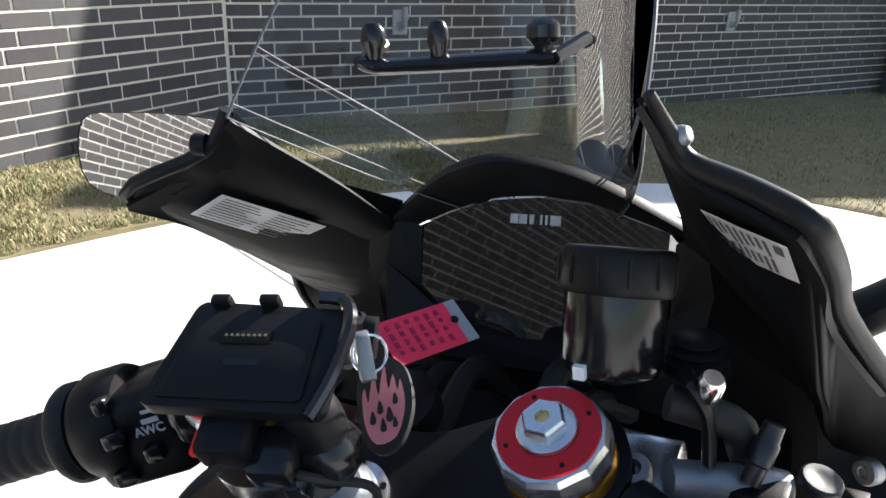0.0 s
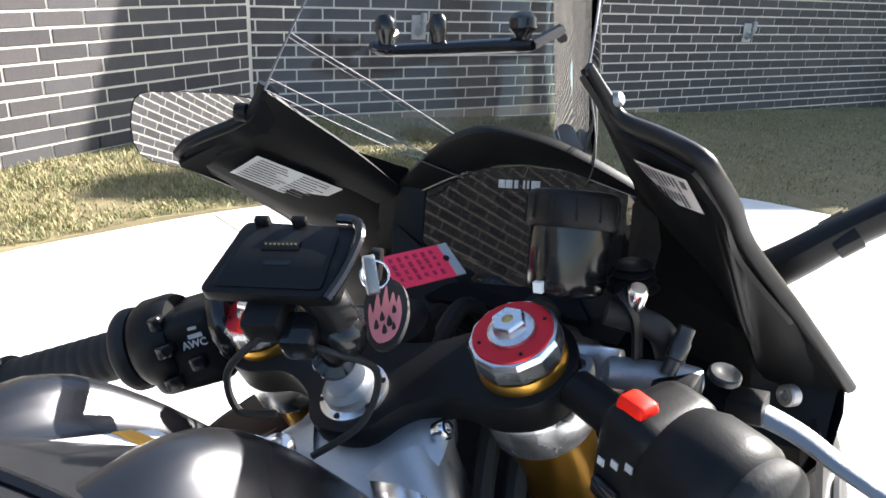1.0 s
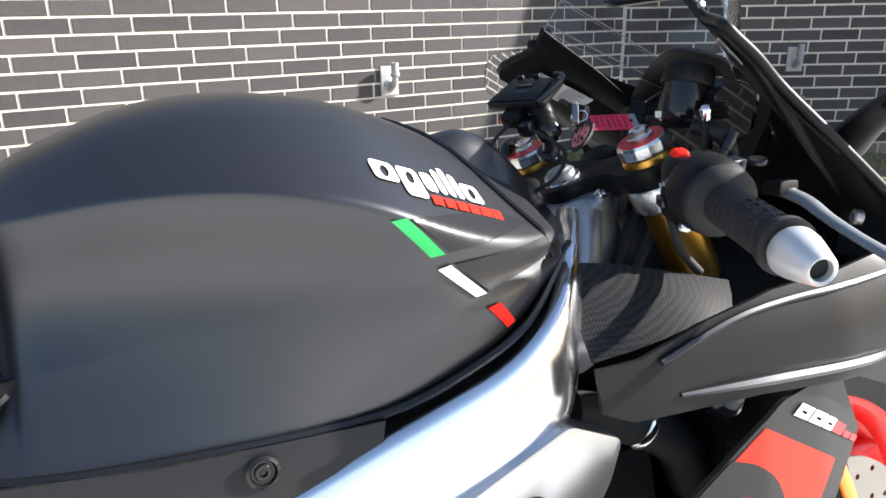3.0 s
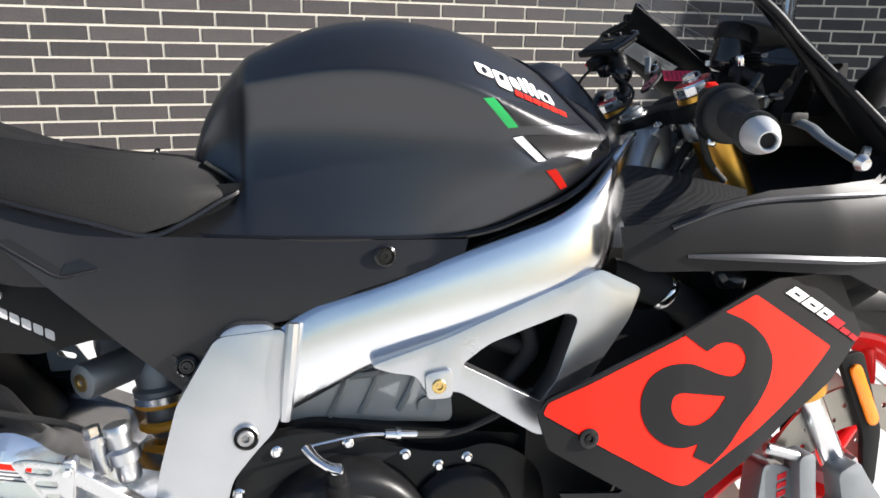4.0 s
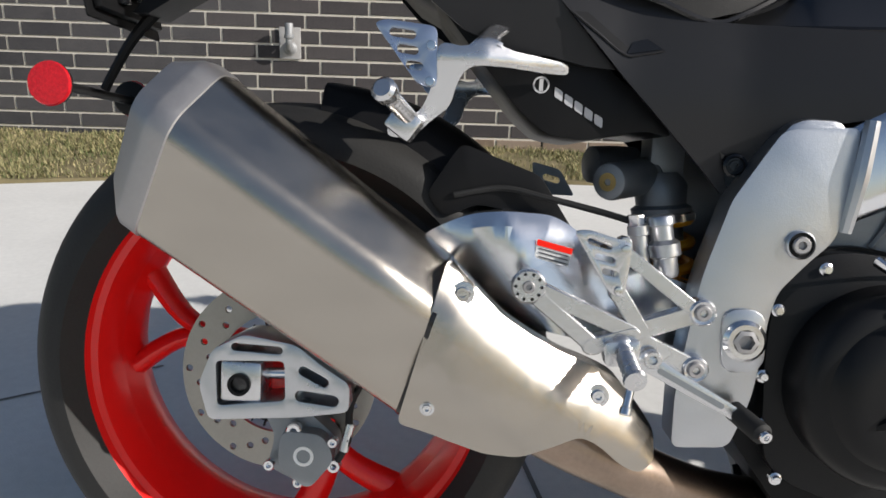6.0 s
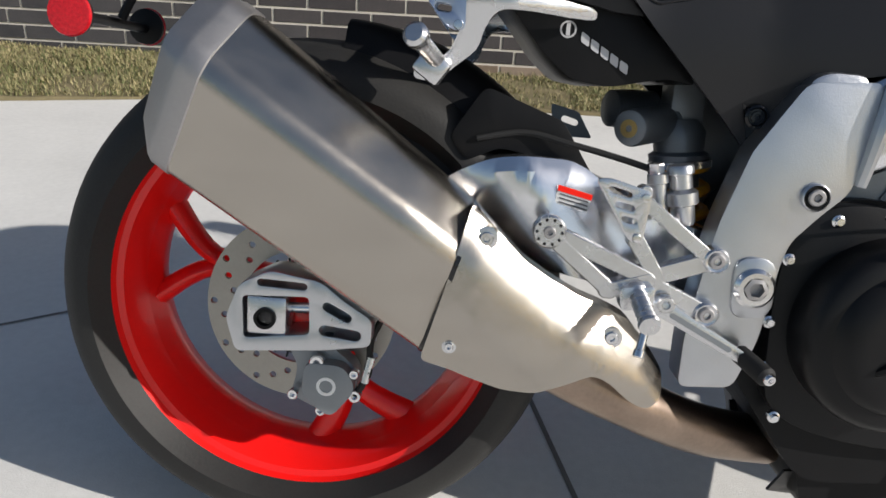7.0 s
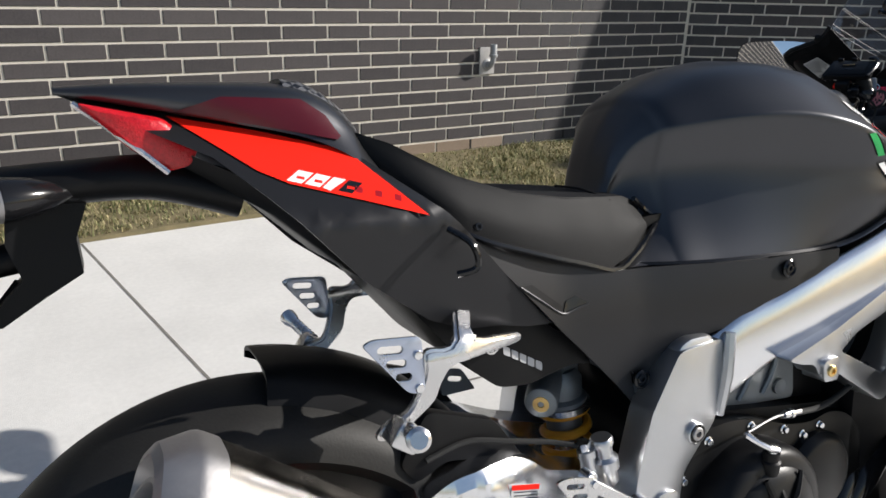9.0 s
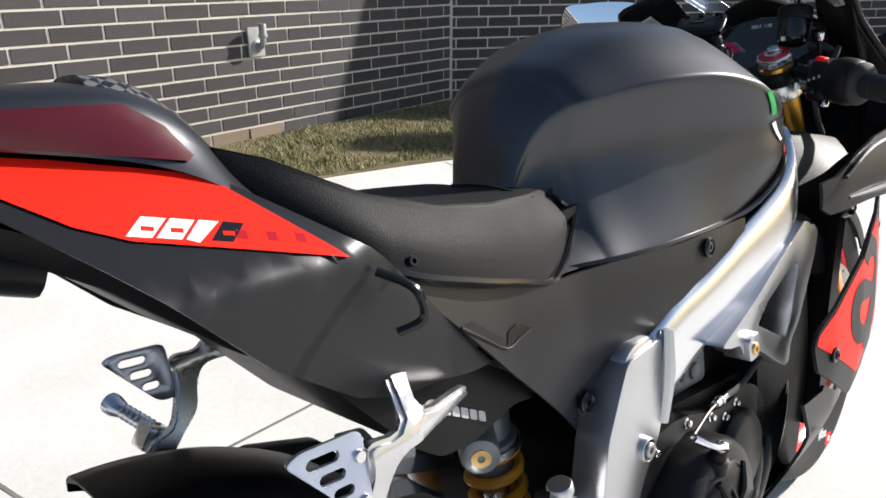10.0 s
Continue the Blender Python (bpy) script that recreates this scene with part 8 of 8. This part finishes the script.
part("fob_print", plate(soft2d([(-0.010, -0.010), (-0.011, 0.004), (-0.0095, 0.010), (-0.008, 0.002), (-0.006, 0.010), (-0.004, 0.016), (-0.0025, 0.004), (0.0, 0.013), (0.002, 0.018), (0.003, 0.005), (0.006, 0.012), (0.0075, 0.003), (0.0095, 0.008), (0.0105, -0.005), (0.005, -0.018), (-0.005, -0.019)], 3), -0.0019, -0.0015, m=FB), M_PINK, key, "pink flame print")
drops = None
for dx, dz, r in ((-0.006, -0.008, 0.0016), (-0.002, -0.004, 0.0016), (0.0025, -0.009, 0.0018), (0.006, -0.002, 0.0014), (-0.001, -0.013, 0.0016), (0.005, -0.013, 0.0013)):
    drops = plate(soft2d([(dx - r, dz), (dx, dz - r), (dx + r, dz), (dx, dz + 3.2 * r)], 4), -0.0022, -0.0019, m=FB, bm=drops)
part("fob_drops", drops, M_RUBBER, key, "black drop shapes")["kind"] = "stuff"
part("key_ring", tube([(1.090 + 0.009 * math.cos(a), 0.0 + 0.007 * math.sin(a), 0.899 + 0.006 * math.sin(a * 1.0 + 0.6)) for a in np.linspace(0, 6.283, 17)], 0.0009, 6, 2), M_CHROME, key)
tag = thing("shop_tag", "red paper shop tag with dark handwriting hung from the key", "tag", BIKE @ STEERED)
TG = [Vector(p) for p in ((1.118, 0.020, 0.899), (1.166, 0.003, 0.897), (1.160, -0.016, 0.880), (1.110, 0.000, 0.883))]
tn = (TG[1] - TG[0]).cross(TG[3] - TG[0]).normalized()
if tn.z < 0:
    tn = -tn


def on_tag(u, v, lift=0.0):
    return TG[0].lerp(TG[1], u).lerp(TG[3].lerp(TG[2], u), v) + tn * lift


def tag_quad(u0, v0, u1, v1, lift, bm=None, th=0.0006):
    b = bmesh.new()
    lo = [b.verts.new(on_tag(u, v, lift - th)) for u, v in ((u0, v0), (u1, v0), (u1, v1), (u0, v1))]
    hi = [b.verts.new(on_tag(u, v, lift)) for u, v in ((u0, v0), (u1, v0), (u1, v1), (u0, v1))]
    b.faces.new(hi)
    b.faces.new(lo[::-1])
    for i in range(4):
        b.faces.new((lo[i], lo[(i + 1) % 4], hi[(i + 1) % 4], hi[i]))
    return merge(bm, b)


part("tag_paper", tag_quad(0, 0, 0.86, 1, 0.0), M_TAG, tag, "red paper", smooth=False)
part("tag_end", tag_quad(0.86, 0, 1, 1, 0.0), M_FILM, tag, "clear grey end", smooth=False)
rt = random.Random(9)
ink = None
for k in range(6):
    u = 0.08 + 0.12 * k
    for j in range(4):
        v = 0.12 + 0.2 * j
        ink = tag_quad(u + 0.01 * rt.random(), v, u + 0.05, v + 0.08 + 0.08 * rt.random(), 0.0004, ink, 0.0003)
part("tag_writing", ink, mat("tag_ink", (0.35, 0.01, 0.06), 0.6), tag, "dark handwriting bars", smooth=False)["kind"] = "stuff"
part("tag_hole", lathe([(0.0022, 0), (0.0022, 0.0005)], on_tag(0.86, 0.45, 0.0003), on_tag(0.86, 0.45, 1), 16), M_PLASTIC, tag)
sbar = thing("screen_bar", "black accessory bar with two ball clamps behind the screen", "accessory bar", BIKE @ STEERED)
A_, B_ = Vector((1.172, 0.052, 1.025)), Vector((1.214, -0.042, 1.018))
part("bar", tube([A_, A_.lerp(B_, 0.15) + Vector((0, 0, -0.002)), A_.lerp(B_, 0.8), B_], [0.004, 0.0058, 0.0062, 0.005], 10, flat=(1.3, 0.8)), M_GLOSS, sbar)
for t, r in ((0.08, 0.007), (0.42, 0.006), (0.95, 0.009)):
    p = A_.lerp(B_, t)
    part("ball_clamp", lathe([(0.004, 0), (0.005, 0.006), (r, 0.010), (r, 0.016), (r * 0.6, 0.020), (0, 0.021)], p, p + Vector((0.1, 0, 1)), 16), M_GLOSS, sbar)
for s in (-1, 1):
    part("bar_foot", tube([A_ if s > 0 else B_, (A_ if s > 0 else B_) + Vector((0.03, s * 0.006, 0.008))], 0.004, 8), M_GLOSS, sbar)
# mudguard and amber reflectors
mg = thing("front_mudguard", "", "", parent=bike)
mg["label"] = "black front mudguard with an amber side reflector"
rings = []
for k in range(18):
    a = radians(150 - 120 * k / 17)
    c = Vector(FRONT_AXLE)
    rings.append([c + Vector(((0.312 + dr) * math.cos(a), u * 0.068, (0.312 + dr) * math.sin(a))) for u, dr in ((-1, -0.045), (-1, -0.02), (-0.7, 0.0), (0, 0.006), (0.7, 0.0), (1, -0.02), (1, -0.045), (0.94, -0.045), (0.94, -0.022), (0.6, -0.006), (0, 0), (-0.6, -0.006), (-0.94, -0.022), (-0.94, -0.045))])
part("guard_shell", loft(rings), M_PLASTIC, mg, angle=50)
for s in (-1, 1):
    b2 = plate(rounded([(1.345, 0.500), (1.385, 0.505), (1.425, 0.385), (1.420, 0.30), (1.400, 0.30), (1.395, 0.38)], 0.01), -0.088, -0.078, 0.003)
    part("guard_stay", b2 if s < 0 else mirror_y(b2), M_PLASTIC, mg)
    b2 = plate(slot2((1.372, 0.478), (1.406, 0.404), 0.0095), -0.094, -0.088, 0.002)
    part("amber_reflector", b2 if s < 0 else mirror_y(b2), M_AMBER, mg, "amber reflector")

# ---- bricks: each one a piece of its own, the far ones joined ----
def brick_mesh(name, w, h, d, material):
    b2 = box(-w / 2, w / 2, -d, d, -h / 2, h / 2)
    bmesh.ops.bevel(b2, geom=[e for e in b2.edges if all(v.co.y < 0 for v in e.verts)], offset=0.002, segments=1, affect="EDGES")
    return mesh_from(name, b2, material, smooth=False)


def lay_bricks(wall, m, s0, s1, phase, pick, top, lo=-1):
    """Running bond over a wall: x from s0 to s1 along it, one lattice of courses."""
    rng = random.Random(7)
    full = brick_mesh("brick", BRICK_L - 0.0125, COURSE - 0.0125, 0.0032, M_BRICK)
    stained = brick_mesh("brick", BRICK_L - 0.0125, COURSE - 0.0125, 0.0032, M_BASE)
    rest = bmesh.new()
    cells = []
    for k in range(-1, 60):
        z = COURSE_Z + (k + 0.5) * COURSE
        if z > top:
            break
        off = (phase + 0.297 * (k % 2)) * BRICK_L
        n0 = math.floor((s0 - off) / BRICK_L)
        x = off + n0 * BRICK_L
        while x < s1:
            a, b = max(x, s0), min(x + BRICK_L, s1)
            if b - a > 0.03:
                cells.append((a, b, z, k))
            x += BRICK_L
    near = sorted(cells, key=lambda c: abs((c[0] + c[1]) / 2 - pick[0]) + 1.4 * abs(c[2] - pick[1]))
    chosen = {c for c in near if c[1] - c[0] > BRICK_L - 0.001}
    chosen = set([c for c in near if c in chosen][:290])
    for c in cells:
        a, b, z, k = c
        y = -0.0005 * rng.random() - 0.0003
        mm = m @ pose((a + b) / 2, y, z + rng.uniform(-0.0008, 0.0008), 0, 0, 0)
        low = z < lo_course(m, (a + b) / 2)
        if c in chosen:
            ob = new("brick", stained if low else full)
            ob.parent = wall
            ob.matrix_parent_inverse = wall.matrix_basis.inverted()
            ob.matrix_basis = mm
        else:
            w, h, d = b - a - 0.0125, COURSE - 0.0125, 0.0032
            box(-w / 2, w / 2, -d, d, -h / 2, h / 2, bm=rest, m=pose((a + b) / 2, y, z))
    ob = part("brick_field", rest, M_BRICK_J, wall, smooth=False)
    ob["kind"] = "stuff"
    ob.matrix_parent_inverse = wall.matrix_basis.inverted()
    ob.matrix_basis = m


def lo_course(m, s):
    p = m @ Vector((s, 0, 0))
    return lawn_height(p.x, p.y - 0.05) + 0.062


lay_bricks(wall_back, pose(0, WALL_Y - 0.001, 0), -13.9, CORNER_X - 0.002, 0.228, (0.6, 0.6), EAVES - 0.05)
lay_bricks(wall_front, FRONT @ pose(0, -0.001, -0.0106), 0.012, 9.55, 0.885, (2.2, 0.5), EAVES - 0.05)
